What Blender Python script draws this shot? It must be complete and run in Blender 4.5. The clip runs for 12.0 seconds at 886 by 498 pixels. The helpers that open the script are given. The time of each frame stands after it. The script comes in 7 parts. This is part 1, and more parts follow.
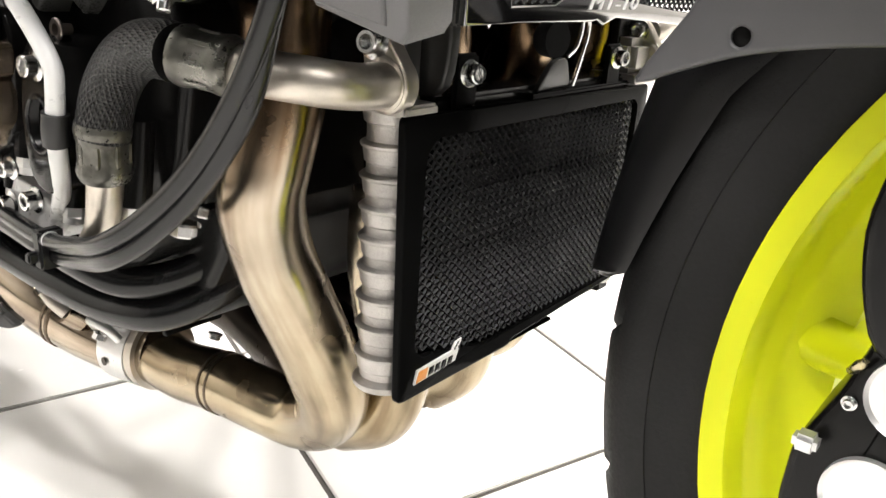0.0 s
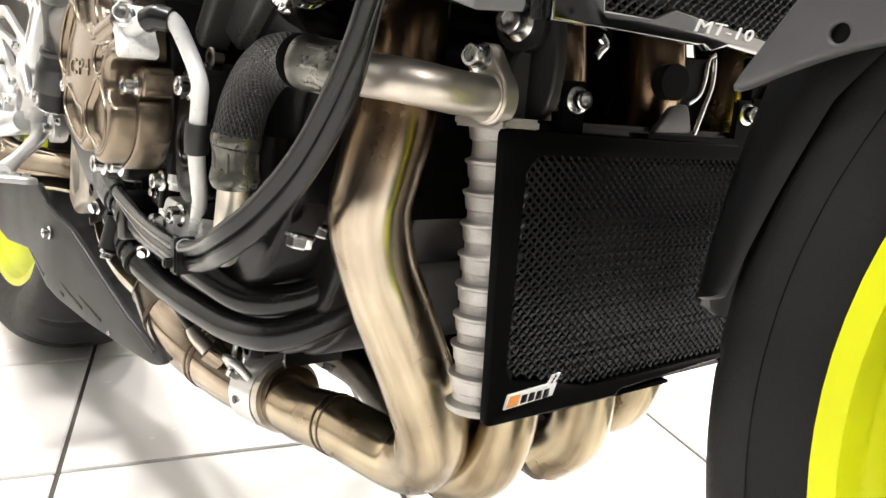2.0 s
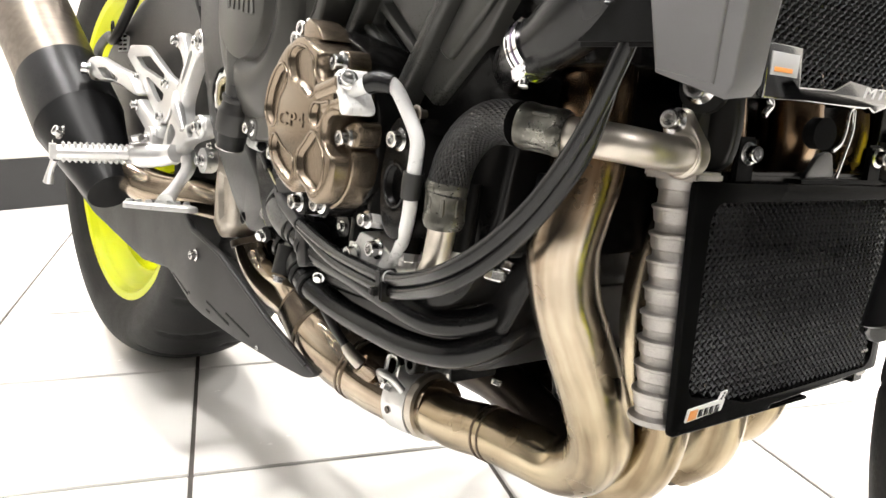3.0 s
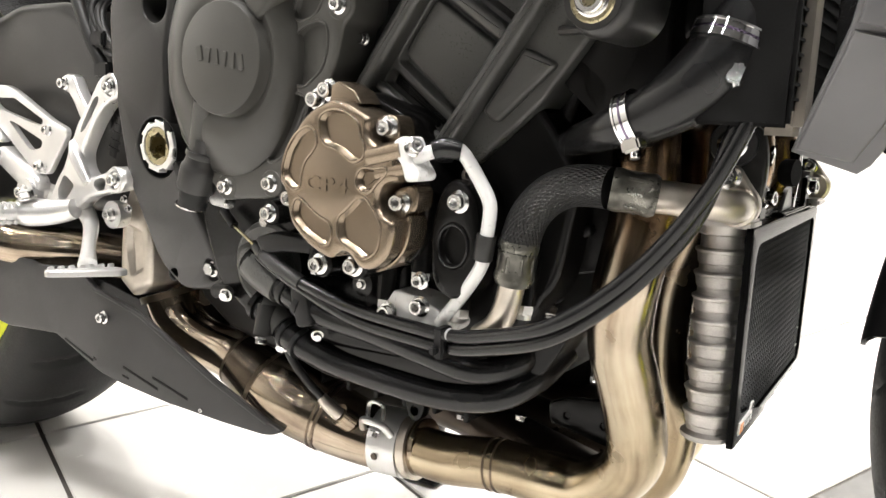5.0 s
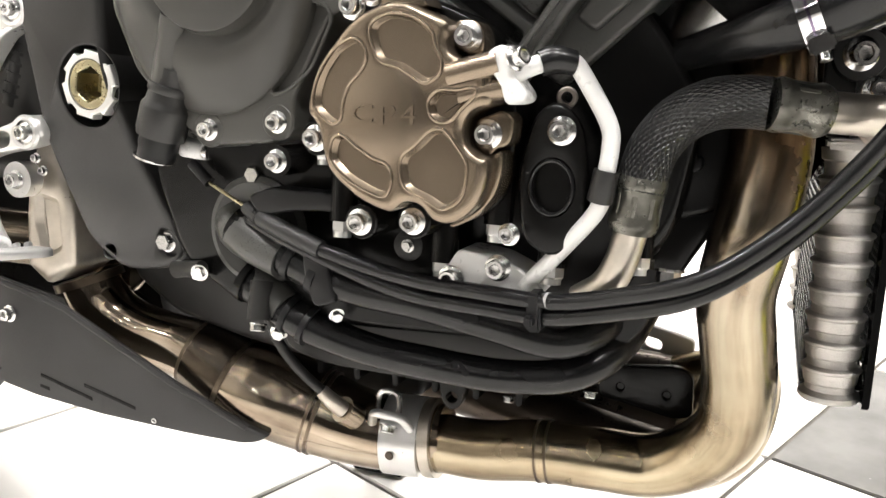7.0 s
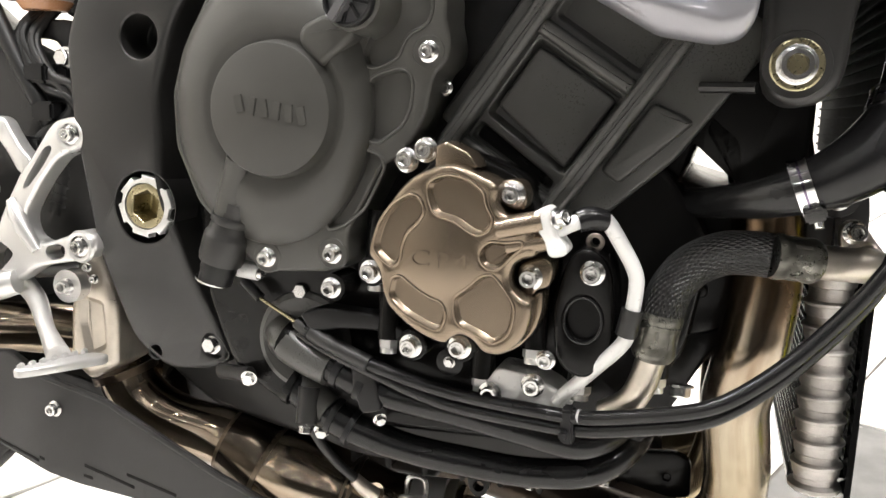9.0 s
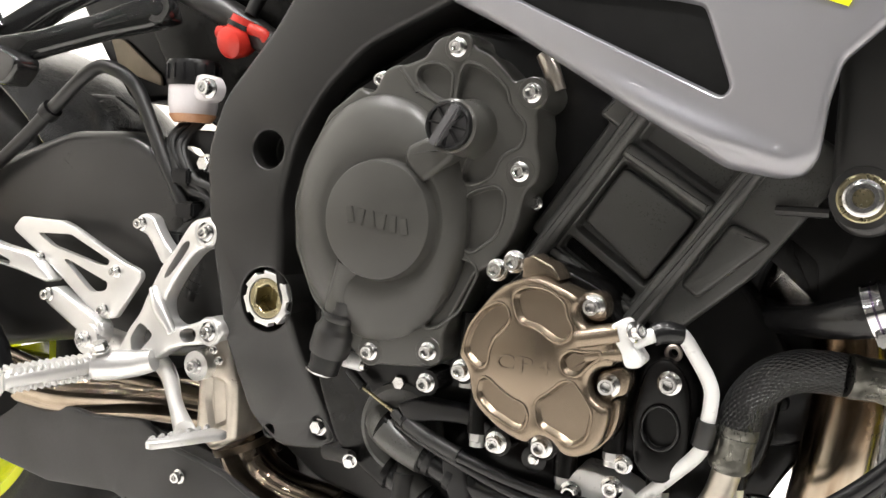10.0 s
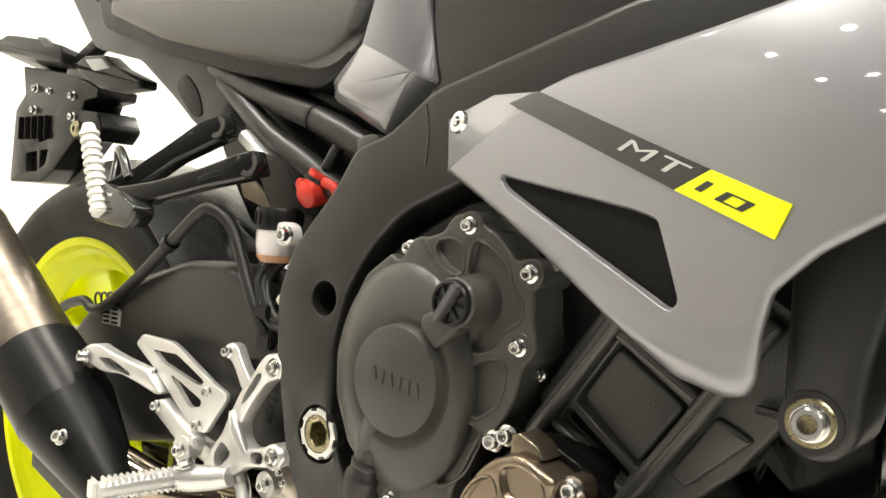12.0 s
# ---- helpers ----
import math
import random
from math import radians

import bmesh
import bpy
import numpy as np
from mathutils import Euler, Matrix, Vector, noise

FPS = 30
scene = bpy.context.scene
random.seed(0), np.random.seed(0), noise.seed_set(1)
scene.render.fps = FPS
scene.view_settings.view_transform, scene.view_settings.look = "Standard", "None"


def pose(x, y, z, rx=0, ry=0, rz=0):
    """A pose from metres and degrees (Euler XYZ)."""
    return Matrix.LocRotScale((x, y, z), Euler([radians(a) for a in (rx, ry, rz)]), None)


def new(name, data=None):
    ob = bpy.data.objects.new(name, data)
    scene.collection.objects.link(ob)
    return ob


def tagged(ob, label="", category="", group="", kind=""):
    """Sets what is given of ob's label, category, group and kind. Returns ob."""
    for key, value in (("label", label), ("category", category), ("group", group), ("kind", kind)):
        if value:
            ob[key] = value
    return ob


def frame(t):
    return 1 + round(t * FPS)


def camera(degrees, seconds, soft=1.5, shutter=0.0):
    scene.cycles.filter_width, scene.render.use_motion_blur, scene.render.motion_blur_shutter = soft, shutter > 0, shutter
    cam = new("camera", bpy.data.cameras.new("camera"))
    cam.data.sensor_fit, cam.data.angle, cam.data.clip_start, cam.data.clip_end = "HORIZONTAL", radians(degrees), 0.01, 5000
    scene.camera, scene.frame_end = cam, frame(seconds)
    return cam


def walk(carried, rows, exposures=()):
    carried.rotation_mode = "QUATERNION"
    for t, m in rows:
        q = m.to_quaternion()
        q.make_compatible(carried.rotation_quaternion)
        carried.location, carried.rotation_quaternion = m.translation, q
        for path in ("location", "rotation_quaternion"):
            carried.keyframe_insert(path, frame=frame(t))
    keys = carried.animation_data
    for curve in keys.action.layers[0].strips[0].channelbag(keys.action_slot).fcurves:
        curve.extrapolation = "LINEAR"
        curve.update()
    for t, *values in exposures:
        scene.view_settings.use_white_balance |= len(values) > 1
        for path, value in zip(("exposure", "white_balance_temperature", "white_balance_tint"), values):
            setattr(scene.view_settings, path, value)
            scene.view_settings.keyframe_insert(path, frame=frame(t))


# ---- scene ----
cam = camera(55.7, 12.0)
METRES = 0.9386                       # length of the whole path
START = pose(1.2451, -0.3354, 0.4935, -23.173, -0.932, 38.163)
ROWS = [
    (0.0, 0.0, 0.0, 0.0, -0.0, 0.0, 0.0),
    (0.5, 0.0009, 0.0174, -0.0176, 2.45, 3.53, -1.08),
    (1.0, 0.0073, -0.0016, -0.0378, 6.29, 6.49, -2.7),
    (1.5, 0.0244, 0.0059, -0.0551, 9.49, 8.29, -4.01),
    (2.0, 0.0391, 0.0048, -0.0595, 11.48, 9.17, -4.8),
    (2.5, 0.0322, -0.0092, -0.0641, 12.82, 9.54, -5.26),
    (3.0, -0.0379, -0.082, -0.0636, 13.34, 9.54, -5.21),
    (3.5, -0.1032, -0.1533, -0.0418, 10.75, 9.95, -3.8),
    (5.5, -0.2866, -0.0928, -0.0236, -7.62, 8.68, 4.2),
    (6.0, -0.3143, -0.0525, -0.0292, -9.65, 7.64, 5.15),
    (6.5, -0.3461, -0.0101, -0.0201, -12.19, 7.01, 6.3),
    (7.0, -0.3717, 0.0206, -0.0116, -15.05, 6.61, 7.43),
    (9.0, -0.4359, -0.033, 0.0517, -18.37, 7.36, 8.27),
    (9.5, -0.4355, -0.065, 0.0601, -15.71, 10.22, 7.1),
    (10.0, -0.4283, -0.084, 0.0632, -10.61, 13.13, 5.04),
    (10.5, -0.415, -0.0949, 0.0687, -5.95, 15.23, 3.09),
    (11.0, -0.3962, -0.0985, 0.0806, -2.47, 16.7, 1.59),
    (11.5, -0.3617, -0.1057, 0.0854, -0.03, 17.38, 0.54),
    (12.0, -0.3032, -0.153, 0.1227, 1.62, 17.56, -0.09),
]
walk(cam, [(t, START @ pose(METRES * x, METRES * y, METRES * z, 90 + pitch, roll, yaw)) for t, x, y, z, yaw, pitch, roll in ROWS],
     [(0.0, -0.06, 6500, 10), (0.4, 0.06, 6500, 10), (2.5, 0.05, 6500, 10), (3.5, -0.08, 6500, 10), (5.5, -0.02, 6500, 10), (7.0, 0.03, 6500, 10), (8.9, -0.08, 6500, 10), (10.0, -0.10, 6500, 10), (11.0, -0.10, 6900, 9), (12.0, -0.33, 7050, 5)])

# ---- light and world ----
scene.view_settings.exposure = 0.0
world = bpy.data.worlds.new("showroom_air")
scene.world = world
world.use_nodes = True
world.node_tree.nodes["Background"].inputs[0].default_value = (1.0, 0.97, 0.93, 1)
world.node_tree.nodes["Background"].inputs[1].default_value = 0.25

LAMP_WATTS = 50.0
LAMP_SPOTS = [(-0.5, -0.75), (0.7, -1.05), (2.0, -0.95), (3.2, -0.6), (0.1, 0.35), (1.4, 0.45), (2.5, 0.7), (-0.6, 1.7), (0.8, 1.8), (2.1, 1.9), (0.8, 3.3)]
# the far end of the hall: small weak lamps in rows
FAR_SPOTS = [(-1.1 + 1.2 * i + 0.4 * (k % 2), -6.6 + 1.3 * k) for k in range(4) for i in range(4)] + [(-1.15, -0.80), (-0.48, -1.60), (-1.28, -1.72), (-1.2, -2.6)]


# ---- shape helpers ----
from mathutils.geometry import delaunay_2d_cdt


def side(u, v, h):
    """A drawing in the bike's length and height; h is the way out to its right side."""
    return (u, -h, v)


def facing(u, v, h):
    """A drawing in the bike's width and height; h is the way forward."""
    return (h, u, v)


def chaikin(poly, rounds=2):
    """The outline with its corners rounded: 0 keeps them sharp, 1 by some 4 mm, 2 by up to 12 mm."""
    pts = [np.array(p, float) for p in poly]
    reach = (0.0, 0.004, 0.012)[rounds]
    if not rounds:
        return pts
    out = []
    for i, b in enumerate(pts):
        a, c = pts[i - 1], pts[(i + 1) % len(pts)]
        d1, d2 = min(reach, 0.42 * np.linalg.norm(a - b)), min(reach, 0.42 * np.linalg.norm(c - b))
        p, q = b + (a - b) / np.linalg.norm(a - b) * d1, b + (c - b) / np.linalg.norm(c - b) * d2
        for t in (0.0, 0.33, 0.67, 1.0):
            out.append(p * (1 - t) ** 2 + 2 * b * t * (1 - t) + q * t * t)
    return out


def ccw(pts):
    area = sum(a[0] * b[1] - b[0] * a[1] for a, b in zip(pts, pts[1:] + pts[:1]))
    return pts if area > 0 else pts[::-1]


def inset(pts, d):
    n, out = len(pts), []
    for i in range(n):
        a, b, c = pts[i - 1], pts[i], pts[(i + 1) % n]
        e1, e2 = (b - a), (c - b)
        e1, e2 = e1 / (np.linalg.norm(e1) + 1e-12), e2 / (np.linalg.norm(e2) + 1e-12)
        n1, n2 = np.array((-e1[1], e1[0])), np.array((-e2[1], e2[0]))
        m = n1 + n2
        k = max(m @ m / 2, 0.35)
        out.append(b + m / k * d)
    return out


def ring(bm, pts, h, put):
    return [bm.verts.new(put(p[0], p[1], h)) for p in pts]


def bridge(bm, a, b):
    n = len(a)
    for i in range(n):
        bm.faces.new((a[i], a[(i + 1) % n], b[(i + 1) % n], b[i]))


def pierce(bm, loops, h, put, mesh=0.0):
    """Fills a loop round the loops of its holes; mesh adds inner points, so that a curved sheet stays curved."""
    flat, owners, edges = [], [], []
    for pts, vs in loops:
        k = len(flat)
        flat += [Vector((float(p[0]), float(p[1]))) for p in pts]
        owners += vs
        edges += [(k + i, k + (i + 1) % len(pts)) for i in range(len(pts))]
    if mesh:
        lo, hi = np.min(loops[0][0], axis=0), np.max(loops[0][0], axis=0)
        flat += [Vector((float(u), float(v))) for u in np.arange(lo[0] + mesh / 2, hi[0], mesh) for v in np.arange(lo[1] + mesh / 2, hi[1], mesh)]
    co, _, faces, origin, _, _ = delaunay_2d_cdt(flat, edges, [], 1, 1e-7)

    def within(p, pts):
        odd = False
        for a, b in zip(pts, pts[1:] + pts[:1]):
            if (a[1] > p.y) != (b[1] > p.y) and p.x < (b[0] - a[0]) * (p.y - a[1]) / (b[1] - a[1]) + a[0]:
                odd = not odd
        return odd
    vs = [owners[o[0]] if o and o[0] < len(owners) else bm.verts.new(put(c.x, c.y, h)) for c, o in zip(co, origin)]
    for f in faces:
        q = [vs[i] for i in f]
        mid = sum((co[i] for i in f), Vector((0.0, 0.0))) / len(f)
        if not within(mid, loops[0][0]) or any(within(mid, pts) for pts, _ in loops[1:]):
            continue
        if len(set(q)) == len(q) and not bm.faces.get(q):
            bm.faces.new(q)


def slab(outer, top, bottom, rnd=0.002, holes=(), put=side, rounds=2, steps=3, bm=None, mesh=0.0):
    """A plate of any outline with a rounded front edge and with pockets: holes are (outline, depth, slope); depth None goes through."""
    bm = bm or bmesh.new()
    pts = ccw(chaikin(outer, rounds))
    rings = []
    for k in range(steps + 1):
        a = math.pi / 2 * k / steps
        rings.append(ring(bm, inset(pts, rnd * (1 - math.sin(a))), top - rnd * (1 - math.cos(a)), put))
    rings.append(ring(bm, pts, bottom, put))
    for a, b in zip(rings, rings[1:]):
        bridge(bm, a, b)
    if not holes and not mesh:
        bm.faces.new(rings[0])
        bm.faces.new(rings[-1][::-1])
    else:
        front = [(inset(pts, rnd), rings[0])]
        back = [(pts, rings[-1])]
        for shape, depth, slope in holes:
            hp = ccw(chaikin(shape, rounds))
            low = bottom if depth is None else top - depth
            if depth is None:
                steps_in = [(0.0, top), (slope * 0.25, top - (top - low) * 0.2), (slope, low)]
            else:
                e = min(0.0009, depth * 0.25)
                steps_in = [(-e, top), (-0.35 * e, top - 0.2 * e), (0.35 * e, top - e), (slope, low + e), (slope + e, low)]
            loops_in = [ring(bm, inset(hp, d), h, put) for d, h in steps_in]
            for one, two in zip(loops_in, loops_in[1:]):
                bridge(bm, two, one)
            rim, end = loops_in[0], loops_in[-1]
            hp = inset(hp, steps_in[0][0])
            front.append((hp, rim))
            if depth is None:
                back.append((inset(hp, slope), end))
            else:
                bm.faces.new(end)
        pierce(bm, front, top, put, mesh)
        pierce(bm, back, bottom, put, mesh)
    bmesh.ops.recalc_face_normals(bm, faces=bm.faces)
    return bm


def fine(poly, step=0.006):
    """The outline with its long edges cut up, so that it follows a curved skin."""
    out = []
    for a, b in zip(poly, poly[1:] + poly[:1]):
        n = max(1, int(math.dist(a, b) / step))
        out += [(a[0] + (b[0] - a[0]) * k / n, a[1] + (b[1] - a[1]) * k / n) for k in range(n)]
    return out


def spline(points, n=8, closed=False):
    p = [np.array(q, float) for q in points]
    if len(p) == 2:
        return [p[0] + (p[1] - p[0]) * t for t in np.linspace(0, 1, n + 1)]
    ext = [p[-1]] + p + [p[0], p[1]] if closed else [2 * p[0] - p[1]] + p + [2 * p[-1] - p[-2]]
    out = []
    for i in range(1, len(ext) - 2):
        a, b, c, d = ext[i - 1:i + 3]
        for k in range(n):
            t = k / n
            out.append(0.5 * (2 * b + (c - a) * t + (2 * a - 5 * b + 4 * c - d) * t * t + (3 * b - a - 3 * c + d) * t ** 3))
    if not closed:
        out.append(p[-1])
    return out


def tube(points, r, seg=16, n=8, bm=None, flat=1.0):
    """A round bar or hose through the points; r is one radius or one for each point. UVs: turns round it, metres along it."""
    bm = bm or bmesh.new()
    uv = bm.loops.layers.uv.verify()
    rad = [r] * len(points) if np.isscalar(r) else list(r)
    path = spline([(*p, q) for p, q in zip(points, rad)], n)
    mid = [q[:3] for q in path]
    tang = [mid[min(i + 1, len(mid) - 1)] - mid[max(i - 1, 0)] for i in range(len(mid))]
    tang = [t / (np.linalg.norm(t) + 1e-12) for t in tang]
    ref = np.array((0, 1.0, 0)) if abs(tang[0][1]) < 0.9 else np.array((1.0, 0, 0))
    nrm = ref - (ref @ tang[0]) * tang[0]
    nrm /= np.linalg.norm(nrm)
    rings, along, dist = [], [], 0.0
    for i, (c, t) in enumerate(zip(mid, tang)):
        nrm = nrm - (nrm @ t) * t
        nrm /= np.linalg.norm(nrm)
        bi = np.cross(t, nrm)
        if i:
            dist += float(np.linalg.norm(c - mid[i - 1]))
        along.append(dist)
        q = path[i][3]
        rings.append([bm.verts.new(c + q * (math.cos(a) * nrm * flat + math.sin(a) * bi)) for a in np.linspace(0, 2 * math.pi, seg, endpoint=False)])
    for i in range(len(rings) - 1):
        for k in range(seg):
            f = bm.faces.new((rings[i][k], rings[i][(k + 1) % seg], rings[i + 1][(k + 1) % seg], rings[i + 1][k]))
            for lp, (uu, vv) in zip(f.loops, ((k, i), (k + 1, i), (k + 1, i + 1), (k, i + 1))):
                lp[uv].uv = (uu / seg, along[vv])
    bm.faces.new(rings[0][::-1])
    bm.faces.new(rings[-1])
    bmesh.ops.recalc_face_normals(bm, faces=bm.faces)
    return bm


def lathe(profile, origin=(0, 0, 0), axis=(0, -1, 0), seg=32, bm=None, caps=True):
    """Turns (radius, height) pairs about an axis."""
    bm = bm or bmesh.new()
    rot = Vector((0, 0, 1)).rotation_difference(Vector(axis)).to_matrix()
    rings = []
    for r, h in profile:
        if r < 1e-6:
            rings.append([bm.verts.new(Vector(origin) + rot @ Vector((0, 0, h)))])
            continue
        rings.append([bm.verts.new(Vector(origin) + rot @ Vector((r * math.cos(a), r * math.sin(a), h))) for a in np.linspace(0, 2 * math.pi, seg, endpoint=False)])
    for a, b in zip(rings, rings[1:]):
        for k in range(seg):
            j = (k + 1) % seg
            if len(a) == 1 and len(b) == 1:
                continue
            if len(a) == 1:
                bm.faces.new((a[0], b[j], b[k]))
            elif len(b) == 1:
                bm.faces.new((a[k], a[j], b[0]))
            else:
                bm.faces.new((a[k], a[j], b[j], b[k]))
    for end in (rings[0], rings[-1]):
        if caps and len(end) > 2:
            bm.faces.new(end)
    bmesh.ops.recalc_face_normals(bm, faces=bm.faces)
    return bm


def block(x0, x1, y0, y1, z0, z1, bev=0.002, bm=None, m=None):
    bm = bm or bmesh.new()
    made = bmesh.ops.create_cube(bm, size=1.0)["verts"]
    for v in made:
        v.co = Vector((x0 + (v.co.x + 0.5) * (x1 - x0), y0 + (v.co.y + 0.5) * (y1 - y0), z0 + (v.co.z + 0.5) * (z1 - z0)))
    edges = list({e for v in made for e in v.link_edges})
    if bev:
        out = bmesh.ops.bevel(bm, geom=edges, offset=bev, segments=2, affect="EDGES", clamp_overlap=True)
        made = list({v for f in out["faces"] for v in f.verts} | {v for v in made if v.is_valid})
    if m is not None:
        bmesh.ops.transform(bm, matrix=m, verts=[v for v in made if v.is_valid])
    return bm


def as_mesh(name, bm, material, angle=38):
    me = bpy.data.meshes.new(name)
    bm.to_mesh(me)
    bm.free()
    me.materials.append(material)
    me.polygons.foreach_set("use_smooth", [True] * len(me.polygons))
    me.set_sharp_from_angle(angle=radians(angle))
    return me


def part(name, bm, material, parent, label="", angle=38):
    ob = new(name, as_mesh(name, bm, material, angle))
    ob.parent = parent
    return tagged(ob, label)


def placed(name, me, parent, at, way=(0, -1, 0), turn=0.0, size=1.0):
    """A repeat of a shared mesh whose own z looks along way."""
    ob = new(name, me)
    ob.parent = parent
    q = Vector((0, 0, 1)).rotation_difference(Vector(way).normalized())
    ob.matrix_basis = Matrix.LocRotScale(Vector(at), q @ Euler((0, 0, turn)).to_quaternion(), Vector((size, size, size)))
    return ob


def thing(name, label, category, group="", kind="", at=(0, 0, 0)):
    ob = new(name)
    ob.location = at
    return tagged(ob, label, category, group, kind)


def lettering(body, size, depth, spread=1.0, shear=0.0):
    cu = bpy.data.curves.new("letters", "FONT")
    cu.body, cu.size, cu.extrude, cu.align_x, cu.align_y = body, size, depth, "CENTER", "CENTER"
    cu.space_character, cu.shear, cu.resolution_u = spread, shear, 3
    ob = new("letters", cu)
    bpy.context.view_layer.update()
    me = bpy.data.meshes.new_from_object(ob.evaluated_get(bpy.context.evaluated_depsgraph_get()))
    bpy.data.objects.remove(ob)
    bm = bmesh.new()
    bm.from_mesh(me)
    bpy.data.meshes.remove(me)
    return bm


# ---- materials ----
def paint(name, colour, rough=0.5, metal=0.0, second=None, spread=0.25, scale=25.0, grain=400.0, bump=0.15, coat=0.0, stretch=(1, 1, 1), rough_var=0.12, spec=0.5):
    """A surface with large stains and fine grain: second is the colour that the stains go to."""
    m = bpy.data.materials.new(name)
    m.use_nodes = True
    nt = m.node_tree
    b = nt.nodes["Principled BSDF"]
    co = nt.nodes.new("ShaderNodeTexCoord")
    mp = nt.nodes.new("ShaderNodeMapping")
    mp.inputs["Scale"].default_value = stretch
    nt.links.new(co.outputs["Object"], mp.inputs["Vector"])
    big = nt.nodes.new("ShaderNodeTexNoise")
    big.inputs["Scale"].default_value, big.inputs["Detail"].default_value = scale, 5.0
    fine = nt.nodes.new("ShaderNodeTexNoise")
    fine.inputs["Scale"].default_value, fine.inputs["Detail"].default_value = grain, 3.0
    nt.links.new(mp.outputs[0], big.inputs["Vector"])
    nt.links.new(mp.outputs[0], fine.inputs["Vector"])
    ramp = nt.nodes.new("ShaderNodeMapRange")
    ramp.inputs["From Min"].default_value, ramp.inputs["From Max"].default_value = 0.35, 0.68
    nt.links.new(big.outputs["Fac"], ramp.inputs["Value"])
    mix = nt.nodes.new("ShaderNodeMix")
    mix.data_type = "RGBA"
    second = second or [c * (1 - spread) for c in colour]
    mix.inputs[6].default_value, mix.inputs[7].default_value = (*colour, 1), (*second, 1)
    nt.links.new(ramp.outputs[0], mix.inputs[0])
    nt.links.new(mix.outputs[2], b.inputs["Base Color"])
    rr = nt.nodes.new("ShaderNodeMapRange")
    rr.inputs["From Min"].default_value, rr.inputs["From Max"].default_value = 0.3, 0.7
    rr.inputs["To Min"].default_value, rr.inputs["To Max"].default_value = max(rough - rough_var, 0.03), min(rough + rough_var, 1.0)
    add = nt.nodes.new("ShaderNodeMath")
    add.operation, add.inputs[1].default_value = "MULTIPLY_ADD", 0.5
    half = nt.nodes.new("ShaderNodeMath")
    half.operation, half.inputs[1].default_value = "MULTIPLY", 0.5
    nt.links.new(big.outputs["Fac"], half.inputs[0])
    nt.links.new(fine.outputs["Fac"], add.inputs[0])
    nt.links.new(half.outputs[0], add.inputs[2])
    nt.links.new(add.outputs[0], rr.inputs["Value"])
    nt.links.new(rr.outputs[0], b.inputs["Roughness"])
    b.inputs["Metallic"].default_value = metal
    b.inputs["Coat Weight"].default_value = coat
    b.inputs["Coat Roughness"].default_value = 0.03
    b.inputs["Specular IOR Level"].default_value = spec
    if bump:
        bp = nt.nodes.new("ShaderNodeBump")
        bp.inputs["Strength"].default_value, bp.inputs["Distance"].default_value = bump, 0.0006
        nt.links.new(fine.outputs["Fac"], bp.inputs["Height"])
        nt.links.new(bp.outputs[0], b.inputs["Normal"])
    return m


def braid(name, colour, strands, pitch, rough=0.6):
    """Woven sleeve: two crossing spirals in the hose's own turns and length."""
    m = bpy.data.materials.new(name)
    m.use_nodes = True
    nt = m.node_tree
    b = nt.nodes["Principled BSDF"]
    uv = nt.nodes.new("ShaderNodeUVMap")
    sep = nt.nodes.new("ShaderNodeSeparateXYZ")
    nt.links.new(uv.outputs[0], sep.inputs[0])

    def maths(op, a, c):
        n = nt.nodes.new("ShaderNodeMath")
        n.operation = op
        for k, v in enumerate((a, c)):
            if v is None:
                continue
            if isinstance(v, (int, float)):
                n.inputs[k].default_value = v
            else:
                nt.links.new(v, n.inputs[k])
        return n.outputs[0]
    u = maths("MULTIPLY", sep.outputs[0], strands * 2 * math.pi)
    v = maths("MULTIPLY", sep.outputs[1], 2 * math.pi / pitch)
    s1 = maths("SINE", maths("ADD", u, v), None)
    s2 = maths("SINE", maths("SUBTRACT", u, v), None)
    h = maths("MAXIMUM", s1, s2)
    bp = nt.nodes.new("ShaderNodeBump")
    bp.inputs["Strength"].default_value, bp.inputs["Distance"].default_value = 0.8, 0.0008
    nt.links.new(h, bp.inputs["Height"])
    nt.links.new(bp.outputs[0], b.inputs["Normal"])
    mr = nt.nodes.new("ShaderNodeMapRange")
    mr.inputs["From Min"].default_value, mr.inputs["From Max"].default_value = -0.3, 1.0
    nt.links.new(h, mr.inputs["Value"])
    mix = nt.nodes.new("ShaderNodeMix")
    mix.data_type = "RGBA"
    mix.inputs[6].default_value, mix.inputs[7].default_value = (*[c * 0.3 for c in colour], 1), (*colour, 1)
    nt.links.new(mr.outputs[0], mix.inputs[0])
    nt.links.new(mix.outputs[2], b.inputs["Base Color"])
    b.inputs["Roughness"].default_value = rough
    return m


FRAME_BLACK = paint("satin_black_frame", (0.014, 0.0136, 0.013), 0.37, scale=9, grain=900, bump=0.06)
COVER_BLACK = paint("dark_grey_casting", (0.056, 0.055, 0.050), 0.33, scale=14, grain=1100, bump=0.04, rough_var=0.06, spec=0.35)
ENGINE_BLACK = paint("black_engine_casting", (0.0068, 0.0066, 0.0064), 0.22, scale=20, grain=700, bump=0.02, spec=0.16, rough_var=0.05)
PLASTIC = paint("black_plastic", (0.009, 0.009, 0.0095), 0.36, scale=18, grain=1500, bump=0.06, spec=0.25)
SHIELD_BLACK = paint("matt_black_heat_shield", (0.024, 0.0235, 0.023), 0.5, scale=14, grain=1200, bump=0.1)
GREY_PLASTIC = paint("dark_grey_moulded_plastic", (0.085, 0.084, 0.088), 0.46, scale=12, grain=1600, bump=0.12)
